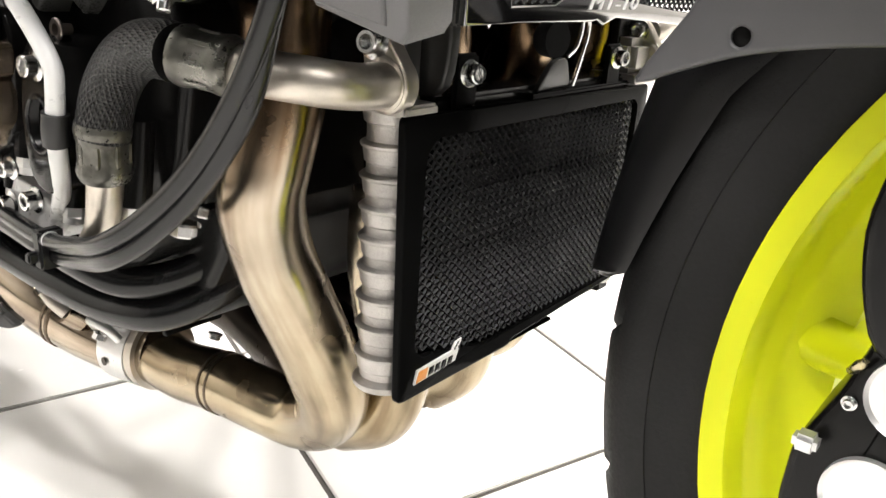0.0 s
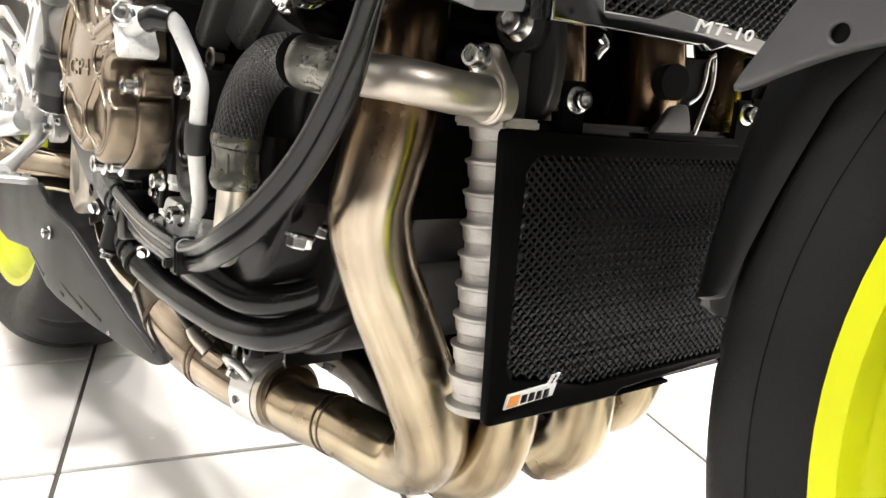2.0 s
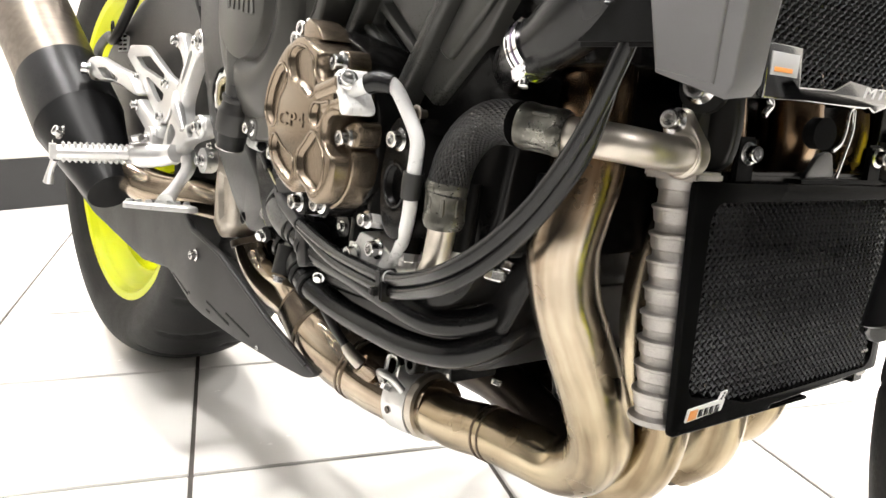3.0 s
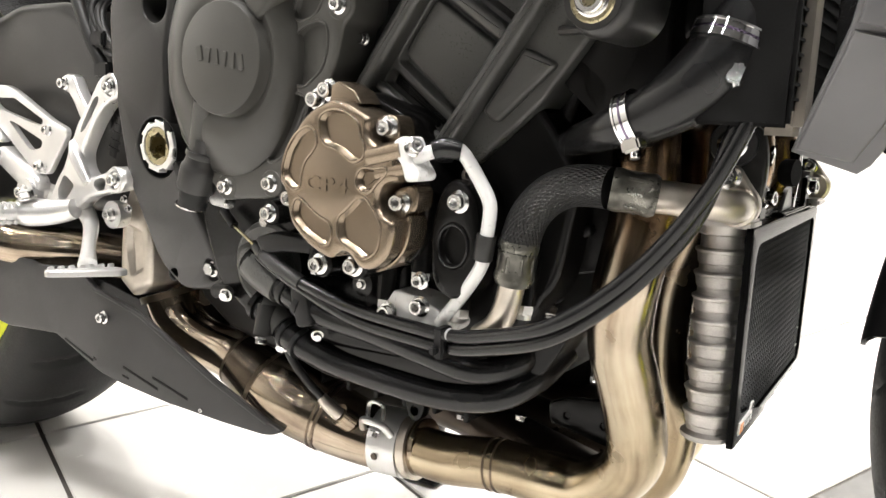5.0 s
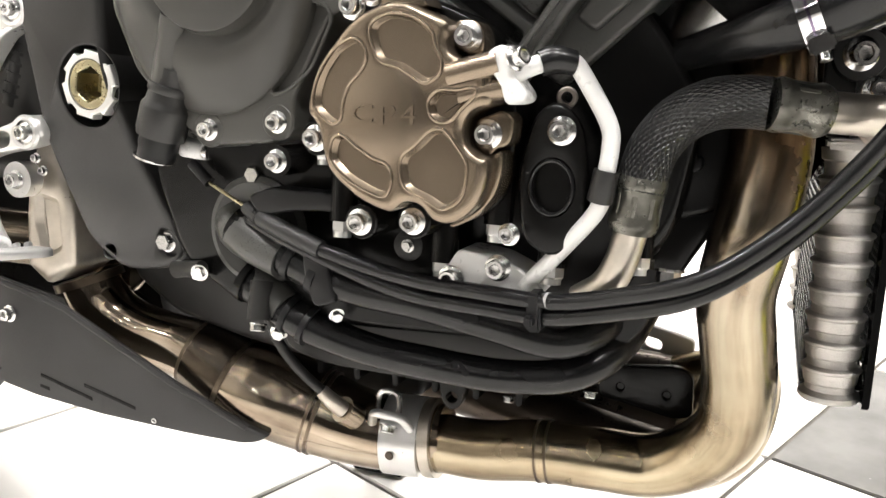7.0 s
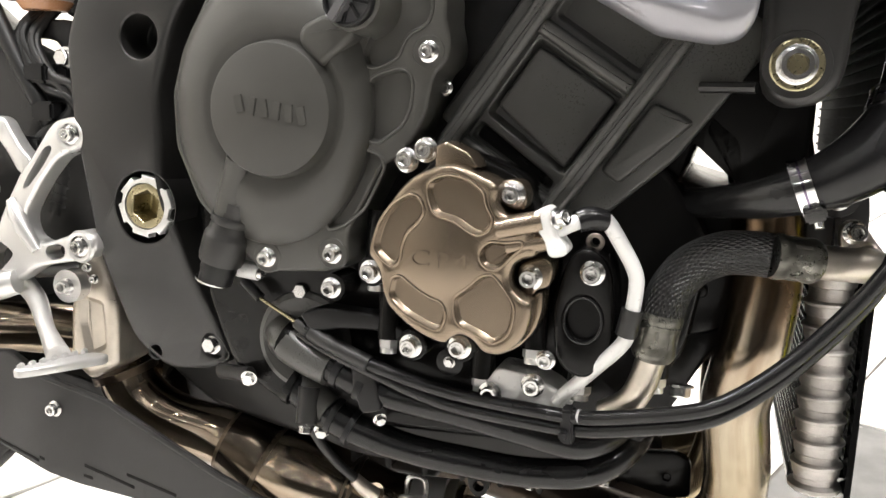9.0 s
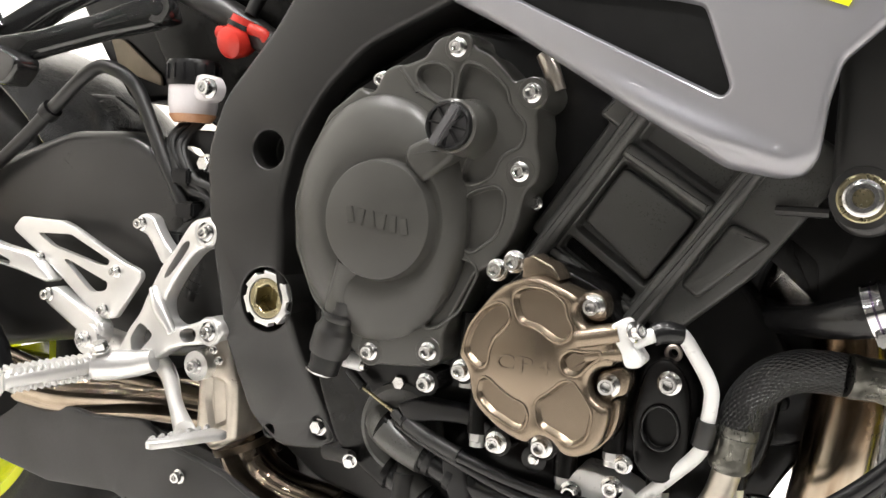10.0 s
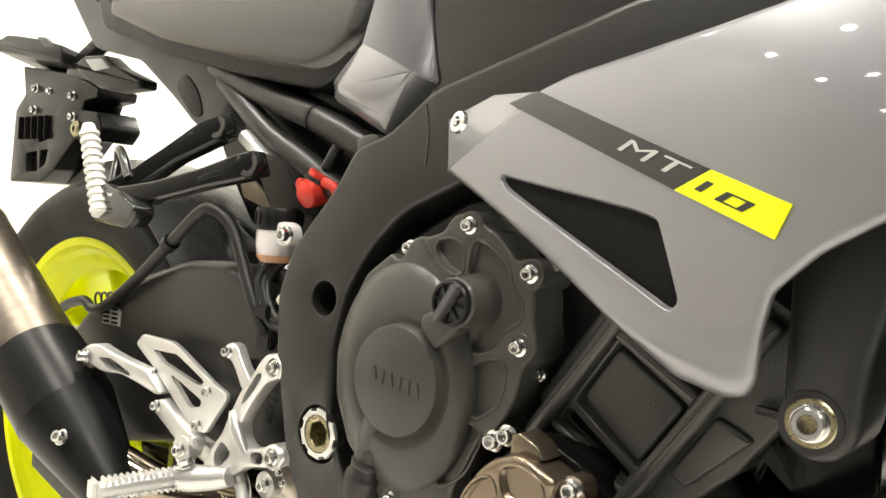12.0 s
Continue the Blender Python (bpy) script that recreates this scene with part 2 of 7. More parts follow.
COVER_PLASTIC = paint("worn_black_cover_plastic", (0.054, 0.054, 0.050), 0.33, scale=18, grain=900, bump=0.08)
RUBBER = paint("black_rubber", (0.010, 0.010, 0.010), 0.45, scale=22, grain=900, bump=0.04, rough_var=0.04)
HUGGER_BLACK = paint("glossy_black_moulding", (0.022, 0.022, 0.022), 0.27, scale=18, grain=1500, bump=0.03, spec=0.75)
TAN = paint("tan_plastic", (0.30, 0.24, 0.16), 0.5, scale=30, grain=900, bump=0.05)
SUMP_BLACK = paint("worn_black_casting", (0.020, 0.0195, 0.019), 0.42, scale=22, grain=800, bump=0.08, spec=0.3)
MATT_BLACK = paint("matt_black_fins", (0.010, 0.010, 0.010), 0.8, scale=30, grain=900, bump=0.05, spec=0.08)
CABLE = paint("satin_black_cable", (0.009, 0.009, 0.0095), 0.25, scale=30, grain=600, bump=0.0, rough_var=0.02, spec=0.32)
TYRE = paint("tyre_rubber", (0.007, 0.007, 0.007), 0.6, scale=16, grain=500, bump=0.25, spec=0.25)
BRONZE = paint("bronze_magnesium_paint", (0.228, 0.183, 0.137), 0.26, 0.88, spread=0.06, scale=14, grain=900, bump=0.0, rough_var=0.015)
def heat_steel(name, pale, mid, dark, rough, tints=()):
    """Bent steel tube with heat tints: long streaks that follow the bend, and cloudy stains."""
    m = bpy.data.materials.new(name)
    m.use_nodes = True
    nt = m.node_tree
    b = nt.nodes["Principled BSDF"]
    uv = nt.nodes.new("ShaderNodeUVMap")
    sep = nt.nodes.new("ShaderNodeSeparateXYZ")
    nt.links.new(uv.outputs[0], sep.inputs[0])

    def maths(op, a, c=None):
        n = nt.nodes.new("ShaderNodeMath")
        n.operation = op
        for k, v in enumerate((a, c)):
            if isinstance(v, (int, float)):
                n.inputs[k].default_value = v
            elif v is not None:
                nt.links.new(v, n.inputs[k])
        return n.outputs[0]
    turn = maths("MULTIPLY", sep.outputs[0], 2 * math.pi)
    vec = nt.nodes.new("ShaderNodeCombineXYZ")
    nt.links.new(maths("COSINE", turn), vec.inputs[0])
    nt.links.new(maths("SINE", turn), vec.inputs[1])
    nt.links.new(maths("MULTIPLY", sep.outputs[1], 4.0), vec.inputs[2])
    streak = nt.nodes.new("ShaderNodeTexNoise")
    streak.inputs["Scale"].default_value, streak.inputs["Detail"].default_value, streak.inputs["Roughness"].default_value = 1.7, 4.0, 0.5
    nt.links.new(vec.outputs[0], streak.inputs["Vector"])
    co = nt.nodes.new("ShaderNodeTexCoord")
    cloud = nt.nodes.new("ShaderNodeTexNoise")
    cloud.inputs["Scale"].default_value, cloud.inputs["Detail"].default_value = 26.0, 6.0
    nt.links.new(co.outputs["Object"], cloud.inputs["Vector"])
    both = maths("ADD", maths("MULTIPLY", streak.outputs["Fac"], 0.68), maths("MULTIPLY", cloud.outputs["Fac"], 0.32))
    ramp = nt.nodes.new("ShaderNodeValToRGB")
    ramp.color_ramp.elements[0].position, ramp.color_ramp.elements[1].position = 0.38, 0.64
    ramp.color_ramp.elements[0].color, ramp.color_ramp.elements[1].color = (*dark, 1), (*pale, 1)
    ramp.color_ramp.elements.new(0.50).color = (*mid, 1)
    nt.links.new(both, ramp.inputs[0])
    colour = ramp.outputs[0]
    if tints:
        tint = nt.nodes.new("ShaderNodeValToRGB")
        tint.color_ramp.elements[0].position, tint.color_ramp.elements[0].color = tints[0][0], (*tints[0][1], 1)
        tint.color_ramp.elements[1].position, tint.color_ramp.elements[1].color = tints[-1][0], (*tints[-1][1], 1)
        for at, rgb in tints[1:-1]:
            tint.color_ramp.elements.new(at).color = (*rgb, 1)
        wander = maths("MULTIPLY", maths("SUBTRACT", both, 0.5), 0.30)
        nt.links.new(maths("ADD", maths("MULTIPLY", sep.outputs[1], 2.0), wander), tint.inputs[0])
        mul = nt.nodes.new("ShaderNodeMix")
        mul.data_type, mul.blend_type = "RGBA", "MULTIPLY"
        mul.inputs[0].default_value = 1.0
        nt.links.new(colour, mul.inputs[6])
        nt.links.new(tint.outputs[0], mul.inputs[7])
        colour = mul.outputs[2]
    nt.links.new(colour, b.inputs["Base Color"])
    mr = nt.nodes.new("ShaderNodeMapRange")
    mr.inputs["From Min"].default_value, mr.inputs["From Max"].default_value = 0.3, 0.7
    mr.inputs["To Min"].default_value, mr.inputs["To Max"].default_value = rough + 0.08, rough - 0.05
    nt.links.new(cloud.outputs["Fac"], mr.inputs["Value"])
    nt.links.new(mr.outputs[0], b.inputs["Roughness"])
    b.inputs["Metallic"].default_value = 1.0
    return m


STEEL = heat_steel("heat_tinted_steel", (0.48, 0.43, 0.335), (0.37, 0.315, 0.235), (0.21, 0.168, 0.118), 0.22,
                   ((0.0, (0.45, 0.36, 0.31)), (0.22, (0.60, 0.47, 0.38)), (0.34, (0.86, 0.84, 0.86)), (0.46, (1.0, 0.98, 0.95)), (0.60, (1.0, 0.955, 0.86)), (1.0, (0.95, 0.90, 0.82))))
STEEL_DARK = heat_steel("brown_burnt_steel", (0.52, 0.445, 0.355), (0.33, 0.27, 0.205), (0.12, 0.090, 0.068), 0.13)
STEEL_BURNT = heat_steel("blackened_burnt_steel", (0.16, 0.135, 0.105), (0.105, 0.086, 0.066), (0.06, 0.048, 0.038), 0.20)
STEEL_WELD = paint("dark_weld_steel", (0.19, 0.150, 0.112), 0.36, 1.0, spread=0.4, scale=60, grain=500, bump=0.3)
# soot with the shade under the sump mixed into the colour
SOOT_SHADE = paint("sooty_shaded_steel", (0.085, 0.070, 0.058), 0.34, 1.0, spread=0.4, scale=14, grain=260, bump=0.05)
CAST_ALU = paint("raw_cast_aluminium", (0.50, 0.48, 0.455), 0.48, 0.9, spread=0.25, scale=60, grain=900, bump=0.5)
ALU = paint("silver_machined_aluminium", (0.74, 0.735, 0.725), 0.33, 0.75, spread=0.1, scale=30, grain=300, bump=0.0, rough_var=0.07)
TUBE_ALU = paint("weathered_aluminium_pipe", (0.56, 0.515, 0.45), 0.38, 0.95, spread=0.25, scale=50, grain=700, bump=0.15)
CHROME = paint("zinc_plated_bolt", (0.70, 0.695, 0.685), 0.22, 1.0, spread=0.12, scale=120, grain=900, bump=0.0, rough_var=0.05)
POLISHED = paint("polished_steel", (0.85, 0.85, 0.85), 0.08, 1.0, spread=0.08, scale=40, grain=900, bump=0.0, rough_var=0.05)
PURPLE_STEEL = paint("tinted_clamp_steel", (0.20, 0.16, 0.24), 0.25, 1.0, spread=0.3, scale=80, grain=900, bump=0.0)
WHITE_PIPE = paint("white_silver_paint", (0.72, 0.72, 0.71), 0.32, 0.1, spread=0.05, scale=40, grain=300, bump=0.0)
SILVER_PAINT = paint("silver_paint", (0.80, 0.79, 0.76), 0.42, 0.0, spread=0.12, scale=40, grain=500, bump=0.03)
TITANIUM = paint("brushed_warm_titanium", (0.21, 0.180, 0.150), 0.42, 1.0, spread=0.15, scale=30, grain=500, bump=0.03, stretch=(4, 1, 4))
GOLD = paint("yellow_zinc_plating", (0.40, 0.355, 0.225), 0.3, 1.0, spread=0.2, scale=80, grain=700, bump=0.05)
YELLOW = paint("fluorescent_yellow_paint", (0.74, 0.79, 0.008), 0.34, spread=0.03, scale=12, grain=900, bump=0.02, spec=0.22)
GREY_GLOSS = paint("grey_gloss_paint", (0.232, 0.230, 0.250), 0.38, 0.6, spread=0.05, scale=8, grain=1500, bump=0.0, coat=1.0, rough_var=0.05, spec=0.2)
BLACK_GLOSS = paint("black_gloss_paint", (0.010, 0.010, 0.010), 0.2, spread=0.2, scale=10, grain=900, bump=0.02, coat=0.6)
GUARD_BLACK = paint("black_powder_coat", (0.004, 0.004, 0.004), 0.07, spread=0.2, scale=30, grain=900, bump=0.0, spec=0.015)
MESH_BLACK = paint("satin_black_mesh", (0.011, 0.011, 0.011), 0.46, spread=0.2, scale=30, grain=900, bump=0.0, spec=0.22)
DARK_CHROME = paint("dark_polished_steel", (0.34, 0.335, 0.33), 0.10, 1.0, spread=0.12, scale=40, grain=900, bump=0.0, rough_var=0.04)
SATIN_GREY = paint("satin_grey_plate", (0.075, 0.073, 0.070), 0.36, 0.3, spread=0.2, scale=24, grain=900, bump=0.04)
YELLOW_FILM = paint("yellow_decal_film", (0.82, 0.86, 0.01), 0.35, spread=0.03, scale=20, grain=900, bump=0.0)
BLACK_FILM = paint("black_decal_film", (0.012, 0.012, 0.012), 0.15, spread=0.1, scale=20, grain=900, bump=0.0, coat=0.5)
GREY_FILM = paint("silver_grey_print", (0.42, 0.42, 0.42), 0.4, spread=0.05, scale=50, grain=900, bump=0.0)
WHITE_FILM = paint("white_print", (0.75, 0.74, 0.72), 0.4, spread=0.05, scale=50, grain=900, bump=0.0)
ORANGE_FILM = paint("orange_print", (0.75, 0.30, 0.08), 0.35, spread=0.1, scale=50, grain=900, bump=0.0)
RED_CAP = paint("red_rubber_cap", (0.62, 0.035, 0.022), 0.42, spread=0.2, scale=60, grain=900, bump=0.05)
SEAT_VINYL = paint("black_seat_vinyl", (0.022, 0.0215, 0.020), 0.22, scale=20, grain=1400, bump=0.015, spec=0.9, rough_var=0.05)
CLEAR = paint("cloudy_fluid_plastic", (0.66, 0.63, 0.64), 0.25, spread=0.1, scale=40, grain=900, bump=0.0)
FLUID = paint("amber_brake_fluid", (0.50, 0.26, 0.14), 0.25, spread=0.2, scale=40, grain=900, bump=0.0)
GALV = paint("pale_crimped_sleeve", (0.18, 0.176, 0.155), 0.32, 0.75, second=(0.06, 0.058, 0.050), scale=75, grain=500, bump=0.2)
BRAID = braid("black_woven_hose_sleeve", (0.004, 0.004, 0.004), 30, 0.0050, 0.42)
WALL = paint("cream_wall_paint", (0.74, 0.69, 0.61), 0.8, spread=0.06, scale=2, grain=160, bump=0.2)
WALL_WHITE = paint("white_wall_paint", (0.84, 0.82, 0.78), 0.8, spread=0.03, scale=2, grain=160, bump=0.2)
SKIRT = paint("black_skirting", (0.03, 0.03, 0.03), 0.4, scale=5, grain=200, bump=0.1)
TILE = paint("white_glazed_floor_tile", (0.83, 0.81, 0.78), 0.2, spread=0.07, scale=3.5, grain=60, bump=0.03, rough_var=0.1)
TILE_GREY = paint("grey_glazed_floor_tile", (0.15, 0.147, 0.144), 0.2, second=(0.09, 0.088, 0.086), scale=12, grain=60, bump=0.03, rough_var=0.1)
GROUT = paint("dark_grey_grout", (0.10, 0.09, 0.08), 0.9, scale=30, grain=300, bump=0.4)
# walls and ceiling out of view, darkened so less light bounces back
WALL_UNSEEN = paint("charcoal_unseen_wall", (0.07, 0.069, 0.067), 0.8, spread=0.1, scale=2, grain=160, bump=0.2)
CEIL = paint("dark_unseen_ceiling", (0.07, 0.07, 0.07), 0.9, spread=0.03, scale=2, grain=100, bump=0.1)
HOUSING = paint("white_lamp_housing", (0.8, 0.8, 0.8), 0.4, spread=0.05, scale=30, grain=200, bump=0.0)
DISC = paint("ground_brake_steel", (0.55, 0.54, 0.52), 0.28, 1.0, spread=0.15, scale=30, grain=400, bump=0.1)

# ---- the room ----
X0, X1, Y0, Y1, TOP = -1.47, 4.2, -9.0, 4.4, 3.0


def wall(name, x0, x1, y0, y1, z0, z1, material, label):
    ob = new(name, as_mesh(name, block(x0, x1, y0, y1, z0, z1, 0.0), material))
    return tagged(ob, label, "wall", kind="structure")


tagged(new("floor", as_mesh("floor", block(X0 - 0.2, X1 + 0.2, Y0 - 0.2, Y1 + 0.2, -0.2, -0.003, 0.0), GROUT)), "showroom floor of white glazed tiles with dark joints", "floor", kind="structure")
FLOOR = bpy.data.objects["floor"]
west = wall("wall_west", X0 - 0.2, X0, Y0, Y1, 0.0, 0.59, WALL, "cream painted lower wall behind the motorcycle")
wall("wall_west_upper", X0 - 0.2, X0 - 0.004, Y0, Y1, 0.59, TOP, WALL_WHITE, "bright white upper wall")
wall("wall_north", X0 - 0.2, X1 + 0.2, Y1, Y1 + 0.2, 0.0, TOP, WALL_WHITE, "white showroom wall")
# unseen south and east sides, dark only to dim the bounced light
wall("wall_south", X0 - 0.2, X1 + 0.2, Y0 - 0.2, Y0, 0.0, TOP, WALL_UNSEEN, "unseen wall, charcoal to cut bounced light")
wall("wall_east", X1, X1 + 0.2, Y0, Y1, 0.0, TOP, WALL_UNSEEN, "unseen wall, charcoal to cut bounced light")
# unseen as well; kept dark so the blacks get little fill light
tagged(new("ceiling", as_mesh("ceiling", block(X0 - 0.2, X1 + 0.2, Y0 - 0.2, Y1 + 0.2, TOP, TOP + 0.2, 0.0), CEIL)), "unseen ceiling, dark grey to cut bounced light", "ceiling", kind="structure")
tagged(new("baseboard", as_mesh("baseboard", block(X0, X0 + 0.014, Y0 + 0.01, Y1 - 0.01, 0.0, 0.15, 0.003), SKIRT)), "tall black skirting along the wall", "baseboard", kind="structure")

def ceiling_lamp(x, y):
    ob = thing("ceiling_lamp", "round white recessed ceiling lamp", "lamp", "ceiling lamps", at=(x, y, TOP))
    part("housing", lathe([(0.085, 0.0), (0.088, -0.010), (0.074, -0.016), (0.066, -0.010), (0.066, -0.004)], axis=(0, 0, 1), seg=28), HOUSING, ob)
    return ob


for lx, ly in LAMP_SPOTS:
    lamp_ob = ceiling_lamp(lx, ly)
    data = bpy.data.lights.new("lamp", "AREA")
    data.shape, data.size, data.energy, data.color = "DISK", 0.22, LAMP_WATTS, (1.0, 0.972, 0.94)
    lo = new("lamp", data)
    lo.parent = lamp_ob
    lo.location = (0, 0, -0.03)
GLOW = bpy.data.materials.new("lamp_diffuser")
GLOW.use_nodes = True
GLOW.node_tree.nodes["Principled BSDF"].inputs["Emission Color"].default_value = (1.0, 0.972, 0.94, 1)
GLOW.node_tree.nodes["Principled BSDF"].inputs["Emission Strength"].default_value = 130.0
for lx, ly in FAR_SPOTS:
    part("diffuser", lathe([(0.0, -0.011), (0.044, -0.011), (0.048, -0.008), (0.048, -0.003), (0.0, -0.003)], axis=(0, 0, 1), seg=20), GLOW, ceiling_lamp(lx, ly), "glowing lamp diffuser")

# ---- the motorcycle stands on its side stand ----
BIKE = thing("motorcycle", "grey and black naked motorcycle with fluorescent yellow wheels", "motorcycle")
BIKE.rotation_euler = (radians(-5.2), 0, 0)


def bolt_mesh():
    bm = lathe([(0.0, 0.0), (0.0069, 0.0), (0.0070, 0.0010), (0.0056, 0.0019), (0.0050, 0.0021), (0.0050, 0.0066), (0.0045, 0.0073), (0.0032, 0.0073), (0.0031, 0.0069)], axis=(0, 0, 1), seg=24, caps=False)
    lathe([(0.0032, 0.0069), (0.0028, 0.0066), (0.0028, 0.0034), (0.0, 0.0031)], axis=(0, 0, 1), seg=6, bm=bm, caps=False)
    return as_mesh("bolt", bm, CHROME, 30)


def hex_mesh():
    bm = lathe([(0.0072, 0.0), (0.0074, 0.0012), (0.0060, 0.0016), (0.0, 0.0016)], axis=(0, 0, 1), seg=24)
    lathe([(0.0058, 0.0014), (0.0058, 0.0058), (0.0050, 0.0066), (0.0, 0.0066)], axis=(0, 0, 1), seg=6, bm=bm)
    return as_mesh("hex_bolt", bm, CHROME, 30)


def nut_mesh():
    bm = lathe([(0.0064, -0.0005), (0.0064, 0.0050), (0.0056, 0.0060), (0.0, 0.0060)], axis=(0, 0, 1), seg=6)
    lathe([(0.0052, 0.0055), (0.0052, 0.0090), (0.0, 0.0090)], axis=(0, 0, 1), seg=18, bm=bm)
    return as_mesh("nut", bm, ALU, 30)


BOLT, HEX, NUT = bolt_mesh(), hex_mesh(), nut_mesh()


def bolts(parent, spots, me=None, way=(0, -1, 0), size=1.0, name="bolt"):
    for k, p in enumerate(spots):
        placed(name, me or BOLT, parent, p, way, turn=0.7 * k, size=size)

# ---- wheels ----
def tyre_mesh(radius, half, rim_r, bead, grooves, n_round=420):
    """A tyre with a round crown, rings on the flank and slanting tread cuts."""
    prof = []
    for t in np.linspace(-1, 1, 45):
        a = t * radians(100)
        y = half * math.sin(a) / math.sin(radians(90)) if abs(a) < math.pi / 2 else half * (1 if a > 0 else -1)
        crown = radius - (radius - rim_r) * 0.52 * (1 - math.cos(a))
        prof.append([y, crown])
    flank = [(half * 0.985, rim_r + 0.024), (half * 0.95, rim_r + 0.0175), (half * 0.945, rim_r + 0.0165), (bead + 0.003, rim_r + 0.009), (bead + 0.0005, rim_r + 0.0035), (bead - 0.006, rim_r - 0.006)]
    prof = [[-y, r] for y, r in flank[::-1]] + prof + [[y, r] for y, r in flank]
    prof = np.array(prof)
    verts, faces = [], []
    m = len(prof)
    for i in range(n_round):
        a = 2 * math.pi * i / n_round
        for y, r in prof:
            s = y / half
            cut = 0.0
            if grooves and abs(s) < 0.93 and r > rim_r + 0.02:
                ph = (a * grooves / (2 * math.pi) + (0.32 if s > 0 else 0.82) + 0.55 * abs(s)) % 1.0
                if ph < 0.09 and 0.12 < abs(s) < 0.86:
                    cut = 0.0035
            if 0.955 < abs(s) < 0.975 and r < radius - 0.01:
                cut = -0.0006
            q = r - cut
            verts.append((q * math.cos(a), y, q * math.sin(a)))
    for i in range(n_round):
        j = (i + 1) % n_round
        for k in range(m - 1):
            faces.append((i * m + k, i * m + k + 1, j * m + k + 1, j * m + k))
    bm = bmesh.new()
    me = bpy.data.meshes.new("tyre")
    me.from_pydata(verts, [], faces)
    bm.from_mesh(me)
    bpy.data.meshes.remove(me)
    bmesh.ops.recalc_face_normals(bm, faces=bm.faces)
    return bm


def spoke(a, spread, half, r0, r1, w0, w1):
    """One leg of a cast spoke, from hub to rim, rounded in section."""
    pts = []
    for t in np.linspace(0, 1, 7):
        r = r0 + (r1 - r0) * t
        ang = a + spread * t
        pts.append((r * math.cos(ang), 0.0, r * math.sin(ang)))
    return tube(pts, [w0, w0 * 0.9, w0 * 0.9, w0 * 0.95, w1 * 0.75, w1 * 0.85, w1 * 1.25], seg=16, n=5, flat=half)


def wheel(name, at, radius, half, rim_r, rim_half, grooves, label, turn=0.30):
    root = new(name)
    root.parent = BIKE
    root.location = at
    tagged(root, label)
    part("tyre", tyre_mesh(radius, half, rim_r, rim_half, grooves), TYRE, root, "black road tyre with slanting tread cuts", 50)
    h, r = rim_half, rim_r
    sect = [(r + 0.002, -h), (r + 0.0035, -h + 0.002), (r - 0.001, -h + 0.006), (r - 0.010, -h + 0.010), (r - 0.016, -h + 0.022), (r - 0.030, -h + 0.034), (r - 0.030, h - 0.034), (r - 0.016, h - 0.022), (r - 0.010, h - 0.010), (r - 0.001, h - 0.006), (r + 0.0035, h - 0.002), (r + 0.002, h),
            (r - 0.001, h), (r - 0.0085, h - 0.0010), (r - 0.0100, h - 0.0030), (r - 0.0125, h - 0.0115), (r - 0.0145, h - 0.0130), (r - 0.0195, h - 0.0142), (r - 0.0225, h - 0.0180), (r - 0.031, h - 0.031), (r - 0.040, h - 0.036), (r - 0.042, 0), (r - 0.040, -h + 0.036), (r - 0.031, -h + 0.031), (r - 0.0225, -h + 0.0180), (r - 0.0195, -h + 0.0142), (r - 0.0145, -h + 0.0130), (r - 0.0125, -h + 0.0115), (r - 0.0100, -h + 0.0030), (r - 0.0085, -h + 0.0010), (r - 0.001, -h)]
    bm = bmesh.new()
    rings = []
    for i in range(96):
        a = 2 * math.pi * i / 96
        rings.append([bm.verts.new((q * math.cos(a), y, q * math.sin(a))) for q, y in sect])
    for i in range(96):
        bridge(bm, rings[i], rings[(i + 1) % 96])
    bmesh.ops.recalc_face_normals(bm, faces=bm.faces)
    part("rim", bm, YELLOW, root, "fluorescent yellow cast rim", 45)
    for k in range(5):
        for sgn in (-1, 1):
            part("spoke", spoke(2 * math.pi * k / 5 + turn + sgn * 0.12, sgn * 0.17, 1.5, 0.045, r - 0.018, 0.013, 0.0165), YELLOW, root)
    part("hub", lathe([(0.0, -0.055), (0.030, -0.055), (0.034, -0.045), (0.052, -0.03), (0.055, 0.0), (0.052, 0.03), (0.034, 0.045), (0.030, 0.055), (0.0, 0.055)], axis=(0, 1, 0)), YELLOW, root)
    part("axle_nut", lathe([(0.0, -0.085), (0.012, -0.085), (0.0135, -0.082), (0.0135, -0.07), (0.018, -0.069), (0.018, -0.05), (0.0, -0.05)], axis=(0, 1, 0), seg=24), CHROME, root)
    return root


